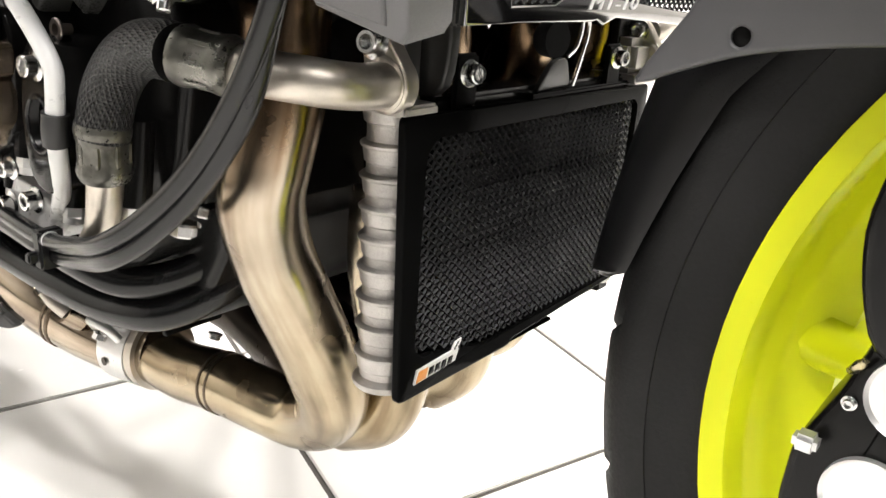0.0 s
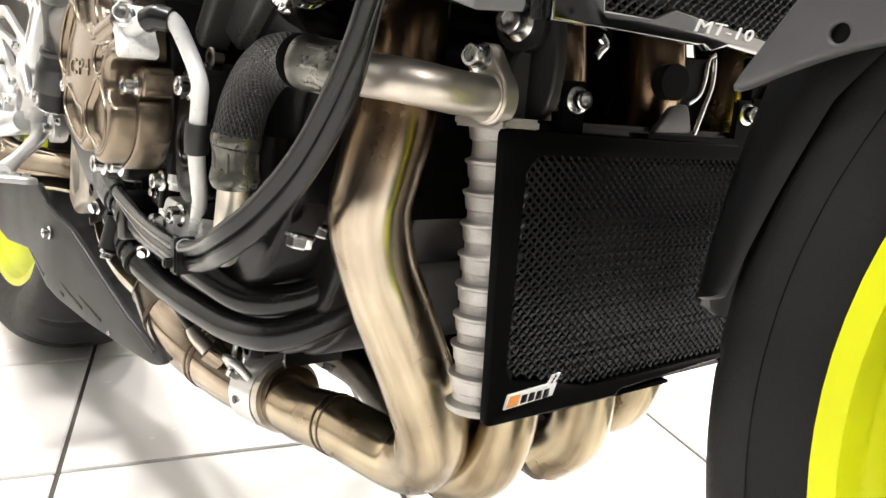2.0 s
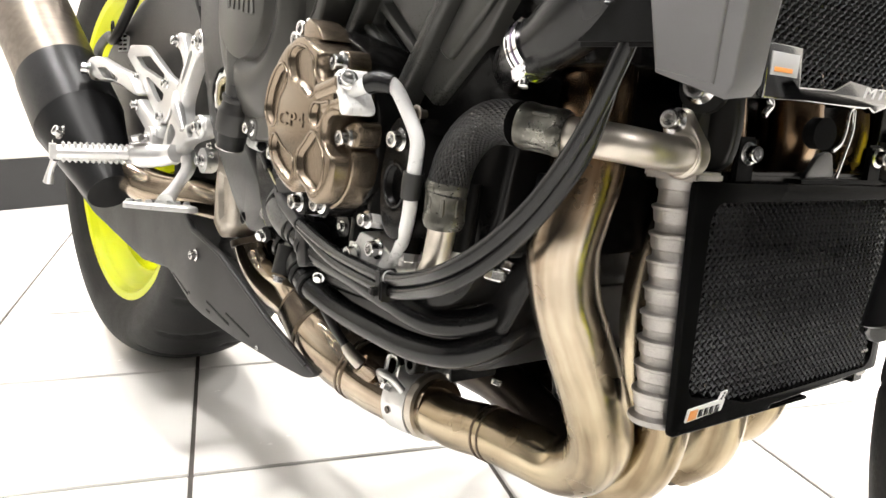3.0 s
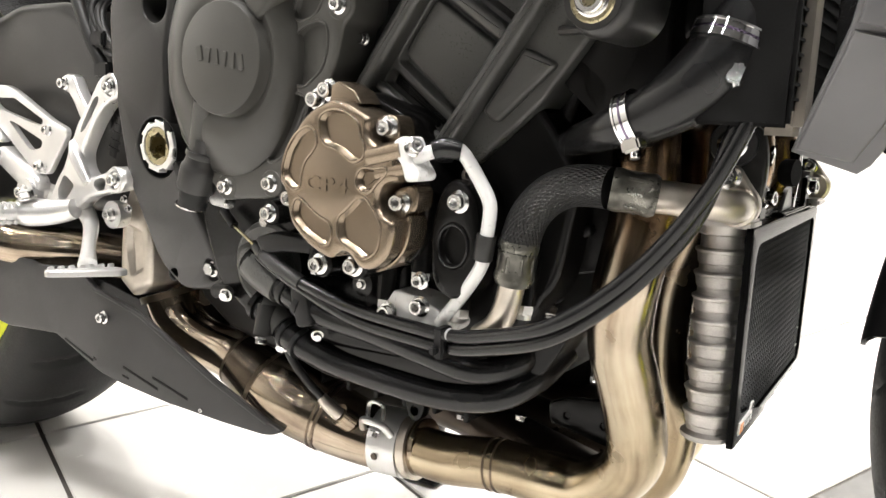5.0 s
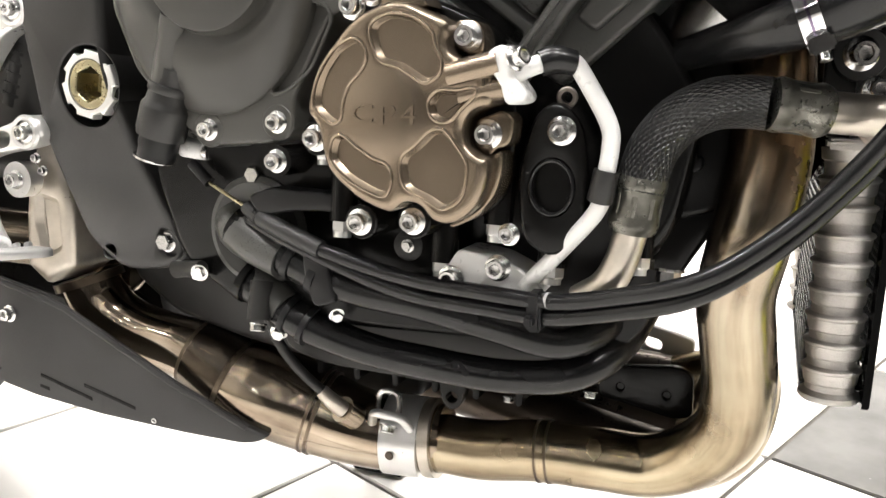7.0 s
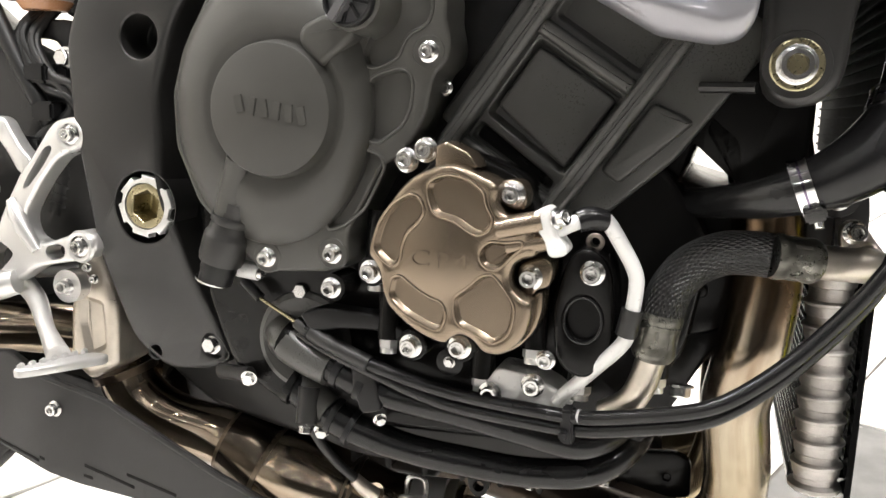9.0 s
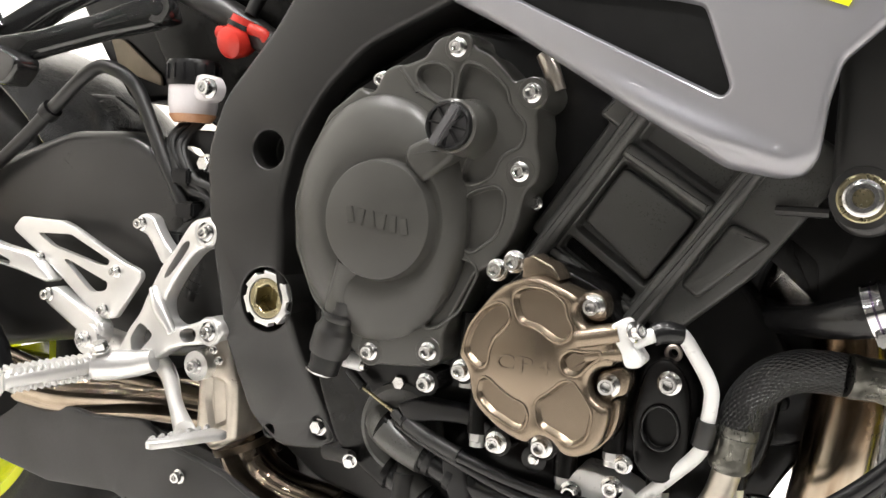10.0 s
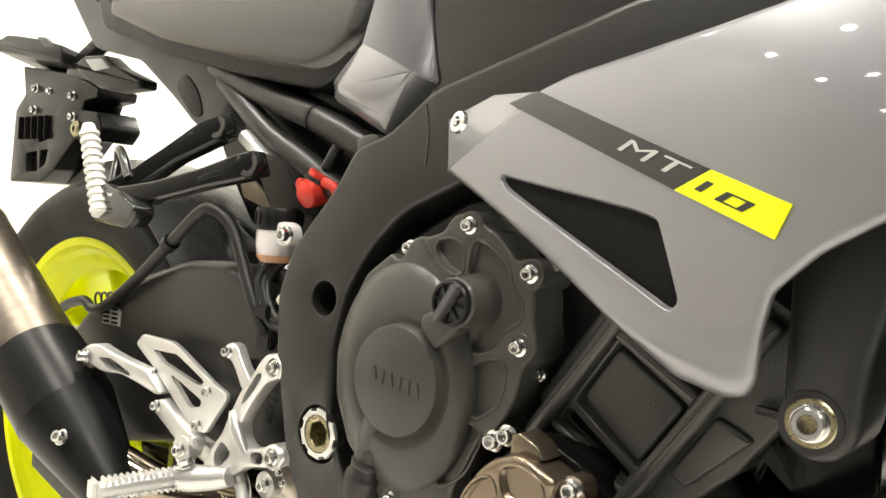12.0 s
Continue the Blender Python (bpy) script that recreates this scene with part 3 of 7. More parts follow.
def brake_disc(parent, r, y, n_holes):
    circle = [(r * math.cos(a), r * math.sin(a)) for a in np.linspace(0, 2 * math.pi, 64, endpoint=False)]
    inner = [(0.72 * r * math.cos(a), 0.72 * r * math.sin(a)) for a in np.linspace(0, 2 * math.pi, 48, endpoint=False)]
    holes = [(inner, None, 0.0)]
    for k in range(n_holes):
        a, q = 2 * math.pi * k / n_holes, r * (0.80 + 0.06 * (k % 3))
        holes.append(([(q * math.cos(a) + 0.004 * math.cos(b), q * math.sin(a) + 0.004 * math.sin(b)) for b in np.linspace(0, 2 * math.pi, 8, endpoint=False)], None, 0.0))
    ob = part("brake_disc", slab(circle, -y, -y - 0.005, 0.0005, holes, rounds=0, steps=1), DISC, parent, "drilled steel brake disc")
    for k in range(5):
        a = 2 * math.pi * k / 5
        part("carrier_arm", tube([(0.04 * math.cos(a), y + 0.003, 0.04 * math.sin(a)), (0.73 * r * math.cos(a + 0.2), y + 0.003, 0.73 * r * math.sin(a + 0.2))], 0.008, seg=8, n=3, flat=0.5), ENGINE_BLACK, ob)


FRONT_AT, REAR_AT = (1.381, 0, 0.295), (0, 0, 0.322)
fw = wheel("front_wheel", FRONT_AT, 0.2945, 0.0570, 0.2325, 0.049, 24, "front wheel with a fluorescent yellow cast rim", 0.79)
brake_disc(fw, 0.150, -0.075, 30)
rw = wheel("rear_wheel", REAR_AT, 0.321, 0.093, 0.2255, 0.079, 22, "rear wheel with a fluorescent yellow cast rim")
brake_disc(rw, 0.11, -0.088, 24)

# ---- fork, caliper and front mudguard ----
fork = part("fork_leg", tube([(1.335, -0.100, 0.285), (1.305, -0.100, 0.355), (1.268, -0.100, 0.44), (1.20, -0.100, 0.59)], [0.027, 0.030, 0.027, 0.027], seg=20), ENGINE_BLACK, BIKE, "black lower fork leg")
part("axle_clamp", lathe([(0.0, 0.0), (0.028, 0.0), (0.032, 0.004), (0.032, 0.045), (0.0, 0.05)], (1.352, -0.075, 0.295), (0, -1, 0)), ENGINE_BLACK, fork)
cal = part("brake_caliper", slab([(1.2110, 0.3590), (1.2045, 0.3370), (1.1940, 0.3130), (1.1930, 0.2900), (1.1990, 0.2620), (1.2400, 0.2620), (1.2520, 0.3550), (1.2300, 0.3800)], 0.103, 0.052, 0.005, rounds=1), ENGINE_BLACK, BIKE, "black radial brake caliper with round silver caps")
for cx, cz in ((1.2260, 0.3430), (1.2200, 0.3050)):
    part("piston_cap", lathe([(0.0, 0.0), (0.0128, 0.0), (0.0142, 0.0015), (0.0142, -0.004)], (cx, -0.1045, cz), (0, -1, 0)), ALU, cal, "round silver piston cap")
part("caliper_bracket", slab([(1.2120, 0.352), (1.2040, 0.372), (1.2000, 0.395), (1.2060, 0.425), (1.262, 0.43), (1.27, 0.38), (1.240, 0.350)], 0.108, 0.080, 0.004), ENGINE_BLACK, cal)
bolts(cal, [(1.2085, -0.1035, 0.3355)], size=0.36)
part("pad_pin", block(1.1955, 1.2035, -0.112, -0.104, 0.3165, 0.3225, 0.0015), ALU, cal, "silver pad pin")
part("bleed_nipple", tube([(1.2060, -0.100, 0.3450), (1.2085, -0.104, 0.3490), (1.2105, -0.106, 0.3520)], [0.0014, 0.0019, 0.0012], seg=10), GOLD, cal, "gold bleed nipple")
part("brake_line", tube([(1.228, -0.105, 0.385), (1.226, -0.105, 0.42), (1.222, -0.11, 0.48), (1.21, -0.10, 0.56)], 0.005, seg=10), RUBBER, BIKE)


def guard_section(a0, a1, r, half, drop, steps, y_taper=0.0, thick=0.003, bulge=3, tip=0.0):
    """A mudguard shell round the front tyre between two angles."""
    bm = bmesh.new()
    rows = []
    for i in range(steps + 1):
        t = i / steps
        a = radians(a0 + (a1 - a0) * t)
        hw = half * (1 - y_taper * t)
        end = max(0.0, 1 - (1 - t) / tip) if tip else 0.0
        keep = 0.55 + 0.45 * math.sqrt(max(0.0, 1 - end * end))
        hang = drop + 0.022 - 0.034 * t if tip else drop
        hw *= keep
        for lay in (0.0, thick):
            row = []
            for s in np.linspace(-1, 1, 15):
                q = r + (min(0.012, 0.035 * (1 - t) ** 2) if tip else 0.0) - lay - hang * abs(s * keep) ** bulge
                e = a - radians(2.2) * end * abs(s) ** 5
                row.append(bm.verts.new((FRONT_AT[0] + q * math.cos(e), hw * s * (1 - lay), FRONT_AT[2] + q * math.sin(e))))
            rows.append(row)
    for i in range(steps):
        for lay in (0, 1):
            a, b = rows[2 * i + lay], rows[2 * i + 2 + lay]
            for k in range(14):
                bm.faces.new((a[k], a[k + 1], b[k + 1], b[k]))
        for k in (0, 14):
            bm.faces.new((rows[2 * i][k], rows[2 * i + 2][k], rows[2 * i + 3][k], rows[2 * i + 1][k]))
    for i in (0, steps):
        for k in range(14):
            bm.faces.new((rows[2 * i][k], rows[2 * i][k + 1], rows[2 * i + 1][k + 1], rows[2 * i + 1][k]))
    bmesh.ops.recalc_face_normals(bm, faces=bm.faces)
    return bm


fender = part("front_mudguard", guard_section(60, 150, 0.318, 0.068, 0.022, 22), GREY_PLASTIC, BIKE, "dark grey plastic front mudguard")
part("rear_flap", guard_section(137, 175.5, 0.3045, 0.0565, 0.031, 36, 0.0, 0.003, 6, 0.12), PLASTIC, fender, "black flap of the mudguard")
part("side_blade", slab([(1.098, 0.418), (1.124, 0.456), (1.150, 0.50), (1.25, 0.54), (1.33, 0.54), (1.33, 0.475), (1.235, 0.452), (1.187, 0.444), (1.167, 0.4415), (1.141, 0.436), (1.118, 0.427)], 0.0695, 0.063, 0.002, [([(1.1405 + 0.0040 * math.cos(a), 0.4425 + 0.0040 * math.sin(a)) for a in np.linspace(0, 6.283, 16, endpoint=False)], 0.005, 0.0)]), GREY_PLASTIC, fender, "dark grey side blade of the mudguard")
part("side_hole", lathe([(0.0, 0.0), (0.0039, 0.0), (0.0039, 0.001), (0.0030, 0.0012), (0.0, 0.0012)], (1.1405, -0.0655, 0.4425), (0, -1, 0), seg=16), ENGINE_BLACK, fender)

# ---- crankcase, sump and cylinders ----
engine = part("crankcase", slab([(0.60, 0.36), (0.62, 0.31), (0.66, 0.285), (0.74, 0.280), (0.85, 0.285), (0.888, 0.305), (0.922, 0.355), (0.932, 0.42), (0.905, 0.46), (0.86, 0.50), (0.80, 0.60), (0.70, 0.62), (0.61, 0.57), (0.59, 0.47)], 0.152, -0.15, 0.006), ENGINE_BLACK, BIKE, "black cast engine crankcase")
part("sump", slab([(0.655, 0.30), (0.66, 0.245), (0.69, 0.232), (0.80, 0.229), (0.85, 0.240), (0.878, 0.262), (0.888, 0.31)], 0.092, -0.092, 0.005), SUMP_BLACK, engine, "black oil sump under the crankcase")
part("sump_flange", slab([(0.662, 0.262), (0.668, 0.243), (0.70, 0.2365), (0.83, 0.2365), (0.865, 0.252), (0.880, 0.270), (0.876, 0.280), (0.70, 0.270)], 0.104, 0.07, 0.002), SUMP_BLACK, engine)
for k in range(6):
    part("rib", block(0.69 + 0.028 * k, 0.694 + 0.028 * k, -0.103, -0.06, 0.229, 0.262, 0.001), ENGINE_BLACK, engine)
part("drain_eye", slab([(0.779, 0.252), (0.801, 0.252), (0.797, 0.2255), (0.790, 0.221), (0.783, 0.2255)], 0.1085, 0.098, 0.001, [([(0.790 + 0.0042 * math.cos(a), 0.230 + 0.0042 * math.sin(a)) for a in np.linspace(0, 6.283, 10, endpoint=False)], None, 0.0)]), ENGINE_BLACK, engine)
bolts(engine, [(0.8237, -0.0945, 0.2316), (0.748, -0.098, 0.2465), (0.875, -0.097, 0.244)], HEX, (0, -0.35, -1), 0.6)
part("gearbox_case", slab([(0.50, 0.37), (0.52, 0.275), (0.56, 0.250), (0.62, 0.238), (0.70, 0.228), (0.72, 0.33), (0.62, 0.40)], 0.085, -0.12, 0.006), SUMP_BLACK, engine)
part("front_case", slab([(0.895, 0.350), (0.945, 0.362), (0.957, 0.44), (0.90, 0.455)], 0.122, -0.10, 0.004), ENGINE_BLACK, engine)
part("lower_front_case", slab([(0.865, 0.300), (0.897, 0.278), (0.917, 0.312), (0.928, 0.334), (0.945, 0.362), (0.945, 0.385), (0.885, 0.385)], 0.120, 0.085, 0.003), ENGINE_BLACK, engine)
part("front_wall", block(0.925, 0.952, -0.115, 0.130, 0.345, 0.435, 0.003), ENGINE_BLACK, engine)
# black sheet added at the far side, so the gap underneath stays dark
part("far_dark_fill", block(0.600, 0.850, 0.086, 0.098, 0.180, 0.285, 0.003), ENGINE_BLACK, engine)
part("rear_sump", slab([(0.47, 0.37), (0.50, 0.225), (0.62, 0.190), (0.738, 0.191), (0.742, 0.36)], 0.030, -0.10, 0.005), SUMP_BLACK, engine)
# cylinder block leans forward behind a ribbed black cover
head = part("cylinder_block", slab([(0.765, 0.47), (0.852, 0.425), (0.908, 0.444), (0.916, 0.470), (0.926, 0.485), (0.985, 0.505), (1.00, 0.58), (0.985, 0.68), (0.84, 0.70), (0.79, 0.60)], 0.128, -0.128, 0.006), ENGINE_BLACK, BIKE, "black cylinder block and head")


def slanted(u, v, h):
    """A drawing on the tilted cylinder: u across it, v along it."""
    return (0.8235 + 0.835 * u + 0.565 * v, -h, 0.4485 - 0.55 * u + 0.825 * v)


part("port_shroud", slab([(0.939, 0.448), (0.978, 0.452), (0.978, 0.535), (0.900, 0.535), (0.900, 0.482), (0.922, 0.487), (0.938, 0.474)], 0.150, 0.05, 0.004, rounds=1), ENGINE_BLACK, head)
cover = part("cylinder_cover", slab([(-0.065, 0.0), (0.046, 0.0), (0.060, 0.060), (0.062, 0.145), (-0.065, 0.145)], 0.160, 0.12, 0.003, [([(-0.043, 0.019), (0.016, 0.016), (0.017, 0.072), (-0.043, 0.072)], 0.007, 0.002), ([(-0.043, 0.002), (0.015, 0.002), (0.015, 0.011), (-0.043, 0.014)], 0.008, 0.001), ([(-0.043, 0.086), (0.016, 0.086), (0.016, 0.135), (-0.043, 0.135)], 0.006, 0.002)], put=slanted, rounds=1), COVER_PLASTIC, BIKE, "black ribbed plastic cover of the cylinders")
for u in (-0.050, 0.0235):
    part("rail", slab([(u - 0.0060, -0.018), (u + 0.0060, -0.018), (u + 0.0060, 0.145), (u - 0.0060, 0.145)], 0.172, 0.155, 0.004, put=slanted, rounds=1), COVER_PLASTIC, cover)
part("raised_panel", slab([(-0.040, 0.0265), (0.0140, 0.0195), (0.0140, 0.068), (-0.040, 0.068)], 0.1605, 0.150, 0.0022, put=slanted, rounds=1), COVER_PLASTIC, cover)
part("cross_rail", slab([(-0.046, 0.073), (0.019, 0.073), (0.019, 0.083), (-0.046, 0.083)], 0.169, 0.155, 0.004, put=slanted, rounds=1), COVER_PLASTIC, cover)
part("corner_web", slab([(0.031, 0.079), (0.056, 0.083), (0.044, 0.031), (0.031, 0.031)], 0.164, 0.15, 0.003, put=slanted, rounds=1), COVER_PLASTIC, cover)
part("lower_bar", slab([(-0.046, -0.004), (0.020, -0.004), (0.020, 0.0015), (-0.046, 0.0015)], 0.1645, 0.15, 0.002, put=slanted, rounds=1), COVER_PLASTIC, cover)
part("outer_lug", slab([(-0.072, 0.085), (-0.048, 0.085), (-0.048, 0.13), (-0.064, 0.135)], 0.166, 0.15, 0.003, put=slanted, rounds=1), COVER_PLASTIC, cover)

# ---- clutch cover ----
CLUTCH_POCKETS = [([(0.6950, 0.5800), (0.6975, 0.5858), (0.7079, 0.5882), (0.7146, 0.5868), (0.7222, 0.5816), (0.7216, 0.5642), (0.7160, 0.5620), (0.7041, 0.5675), (0.6974, 0.5738)], 0.0045, 0.0012),
                  ([(0.7272, 0.5836), (0.7314, 0.5880), (0.7399, 0.5862), (0.7505, 0.5799), (0.7596, 0.5719), (0.7627, 0.5602), (0.7671, 0.5553), (0.7726, 0.5505), (0.7725, 0.5404), (0.7688, 0.5346), (0.7597, 0.5306), (0.7555, 0.5243), (0.7536, 0.5178), (0.7476, 0.5138), (0.7376, 0.5103), (0.7328, 0.5119), (0.7309, 0.5175), (0.7328, 0.5248), (0.7382, 0.5334), (0.7407, 0.5442), (0.7377, 0.5531), (0.7317, 0.5595), (0.7245, 0.5644)], 0.0045, 0.0012),
                  ([(0.7350, 0.5041), (0.7420, 0.5083), (0.7541, 0.5113), (0.7597, 0.5090), (0.7624, 0.5022), (0.7613, 0.4893), (0.7568, 0.4788), (0.7484, 0.4725), (0.7416, 0.4674), (0.7353, 0.4687), (0.7325, 0.4731), (0.7334, 0.4907)], 0.0045, 0.0012),
                  ([(0.7271, 0.4607), (0.7350, 0.4641), (0.7433, 0.4613), (0.7462, 0.4540), (0.7341, 0.4290), (0.7199, 0.4173), (0.7112, 0.4145), (0.7088, 0.4179), (0.7164, 0.4333)], 0.0045, 0.0012)]
clutch = part("clutch_cover", slab([(0.6709, 0.5830), (0.6791, 0.5872), (0.6857, 0.5866), (0.7017, 0.5917), (0.7063, 0.5997), (0.7118, 0.6040), (0.7184, 0.6050), (0.7264, 0.6055), (0.7340, 0.6000), (0.7383, 0.5954), (0.7455, 0.5931), (0.7553, 0.5845), (0.7639, 0.5750), (0.7686, 0.5775), (0.7757, 0.5775), (0.7832, 0.5740), (0.7861, 0.5677), (0.7840, 0.5615), (0.7788, 0.5580), (0.7808, 0.5498), (0.7805, 0.5385), (0.7824, 0.5316), (0.7841, 0.5231), (0.7818, 0.5143), (0.7748, 0.5080), (0.7725, 0.4980), (0.7700, 0.4859), (0.7651, 0.4734), (0.7551, 0.4609), (0.7450, 0.4550), (0.7230, 0.4130), (0.7240, 0.3960), (0.7100, 0.3890), (0.6760, 0.3860), (0.6600, 0.3890), (0.6400, 0.4060), (0.6190, 0.4260), (0.6035, 0.4600), (0.6015, 0.4930), (0.6090, 0.5200), (0.6288, 0.5557), (0.6533, 0.5733), (0.6563, 0.5702), (0.6609, 0.5689), (0.6653, 0.5715)], 0.187, 0.15, 0.0025, CLUTCH_POCKETS, rounds=1), COVER_BLACK, BIKE, "dark grey cast clutch cover with a round raised centre")
for poly, deep, slope in CLUTCH_POCKETS:
    loop = [(u, -0.1868, v) for u, v in chaikin(poly, 1)]
    part("pocket_rim", tube(loop + loop[:1], 0.0011, seg=8, n=1), COVER_BLACK, clutch)
BOWL_X, BOWL_Z = 0.6797, 0.4850
bowl = lathe([(0.083, 0.176), (0.0828, 0.1868), (0.0815, 0.1885), (0.072, 0.1930), (0.060, 0.1968), (0.050, 0.1988), (0.0462, 0.1984), (0.0430, 0.1970), (0.0406, 0.1968), (0.0398, 0.1980), (0.0392, 0.2036), (0.0386, 0.2050), (0.0374, 0.2056), (0.0, 0.2058)], (BOWL_X, 0, BOWL_Z), (0, -1, 0), seg=88)
for v in bowl.verts:
    dx, dz = v.co.x - BOWL_X, v.co.z - BOWL_Z
    f = min(max((math.hypot(dx, dz) - 0.042) / 0.041, 0.0), 1.0)
    v.co.x = BOWL_X + dx * (1 - 0.20 * f) - 0.0086 * f
part("bowl", bowl, COVER_BLACK, clutch)
for k in range(6):
    part("raised_mark", block(-0.0026, 0.0026, -0.0007, 0.0007, -0.0052, 0.0052, 0.0004, m=pose(0.6610 + 0.0081 * k, -0.2060, 0.4880 - 0.0012 * k, 0, (-12, 10, -8, 8, 0, -10)[k], 0)), COVER_BLACK, clutch)
for a, b in (((0.6838, 0.5852), (0.6965, 0.5690)), ((0.6965, 0.5712), (0.7130, 0.5622))):
    part("cover_rib", tube([(a[0], -0.1868, a[1]), (b[0], -0.1868, b[1])], 0.0014, seg=8, n=3), COVER_BLACK, clutch)
part("filler_boss", lathe([(0.0205, 0.178), (0.0180, 0.188), (0.0172, 0.200), (0.0168, 0.209), (0.0155, 0.2105), (0.0, 0.2105)], (0.733, 0, 0.546), (0, -1, 0), seg=36), COVER_BLACK, clutch)
part("boss_web", slab([(0.6980, 0.5338), (0.7123, 0.5401), (0.7329, 0.5343), (0.7295, 0.5250), (0.7109, 0.5099), (0.7049, 0.5132), (0.6956, 0.5249)], 0.2010, 0.18, 0.004, rounds=1), COVER_BLACK, clutch)
cap = part("filler_cap", lathe([(0.0150, 0.209), (0.0150, 0.2145), (0.0142, 0.2155), (0.0128, 0.2150), (0.0126, 0.2120), (0.0, 0.2118)], (0.733, 0, 0.546), (0, -1, 0), seg=36), PLASTIC, clutch, "black plastic oil filler cap with a grip bar")
# greyer face and grip put the black cap's lit gloss into the colour
part("cap_face", lathe([(0.0, 0.2110), (0.0128, 0.2110), (0.0128, 0.2122), (0.0, 0.2124)], (0.733, 0, 0.546), (0, -1, 0), seg=36), GREY_PLASTIC, cap)
part("grip_bar", block(-0.0030, 0.0030, -0.2205, -0.210, -0.0142, 0.0142, 0.001, m=pose(0.733, 0, 0.546, 0, 33, 0)), GREY_PLASTIC, cap)
for k in range(8):
    part("spoke", block(-0.0007, 0.0007, -0.2150, -0.211, 0.002, 0.0128, 0.0002, m=pose(0.733, 0, 0.546, 0, 45 * k + 12, 0)), PLASTIC, cap)
for bx, bz in ((0.7250, 0.5969), (0.7763, 0.5683), (0.7710, 0.5203), (0.6690, 0.3945), (0.7135, 0.4005)):
    part("bolt_boss", lathe([(0.0108, 0.150), (0.0100, 0.1865), (0.0090, 0.1875), (0.0, 0.1875)], (bx, 0, bz), (0, -1, 0), seg=24), COVER_BLACK, clutch)
bolts(clutch, [(0.7250, -0.187, 0.5969), (0.7763, -0.187, 0.5683), (0.7710, -0.187, 0.5203), (0.6690, -0.187, 0.3945), (0.7135, -0.187, 0.4005), (0.6668, -0.180, 0.5777)], size=0.88)
bolts(clutch, [(0.7740, -0.165, 0.5013)], size=0.72)
part("breather_stub", tube([(0.7765, -0.172, 0.5940), (0.7815, -0.172, 0.5855), (0.7869, -0.170, 0.5715)], [0.0050, 0.0056, 0.0050], seg=20), TUBE_ALU, BIKE, "pale breather pipe stub")
arm = part("clutch_lever_housing", tube([(0.6560, -0.196, 0.4560), (0.6475, -0.190, 0.4350), (0.6440, -0.188, 0.4200)], [0.0085, 0.0095, 0.0105], seg=24), COVER_BLACK, BIKE, "dark grey clutch lever housing")
WAY = (-0.291, 0.0, -0.957)
part("collar", lathe([(0.0, -0.004), (0.0104, -0.004), (0.0104, 0.0055), (0.0124, 0.0060), (0.0128, 0.0072), (0.0128, 0.0098), (0.0122, 0.0106), (0.0, 0.0106)], (0.6466, -0.188, 0.4240), WAY, seg=32), FRAME_BLACK, arm)
part("barrel", lathe([(0.0, 0.0106), (0.0118, 0.0106), (0.0124, 0.0150), (0.0128, 0.0165), (0.0142, 0.0186), (0.0144, 0.0196), (0.0144, 0.0335), (0.0136, 0.0365), (0.0, 0.0365)], (0.6466, -0.188, 0.4240), WAY, seg=36), FRAME_BLACK, arm)
part("foot", lathe([(0.0, 0.0360), (0.0116, 0.0360), (0.0116, 0.0420), (0.0110, 0.0440), (0.0108, 0.0500), (0.0, 0.0500)], (0.6466, -0.188, 0.4240), WAY, seg=28), PLASTIC, arm)
part("steel_rim", lathe([(0.0105, 0.0490), (0.0116, 0.0490), (0.0116, 0.0502), (0.0105, 0.0502)], (0.6452, -0.188, 0.4240), WAY, seg=28), CHROME, arm)
nip = part("nipple", tube([(0.6401, -0.172, 0.3829), (0.6545, -0.172, 0.3808)], [0.0062, 0.0054], seg=14, n=3), WHITE_PIPE, arm, "white wire end sleeve")
part("ferrule", tube([(0.6540, -0.1725, 0.3808), (0.6580, -0.1725, 0.3802)], 0.0042, seg=12, n=2), CHROME, nip)
part("clutch_wire", tube([(0.6480, -0.161, 0.3615), (0.6840, -0.169, 0.3476)], 0.0012, seg=8, n=2), GOLD, arm)
part("wire_joint", tube([(0.6360, -0.160, 0.3720), (0.6490, -0.161, 0.3612)], 0.0036, seg=10, n=2), PLASTIC, arm)
part("wire_ferrule", tube([(0.6800, -0.168, 0.3495), (0.6900, -0.171, 0.3445)], 0.0042, seg=10, n=2), RUBBER, arm)

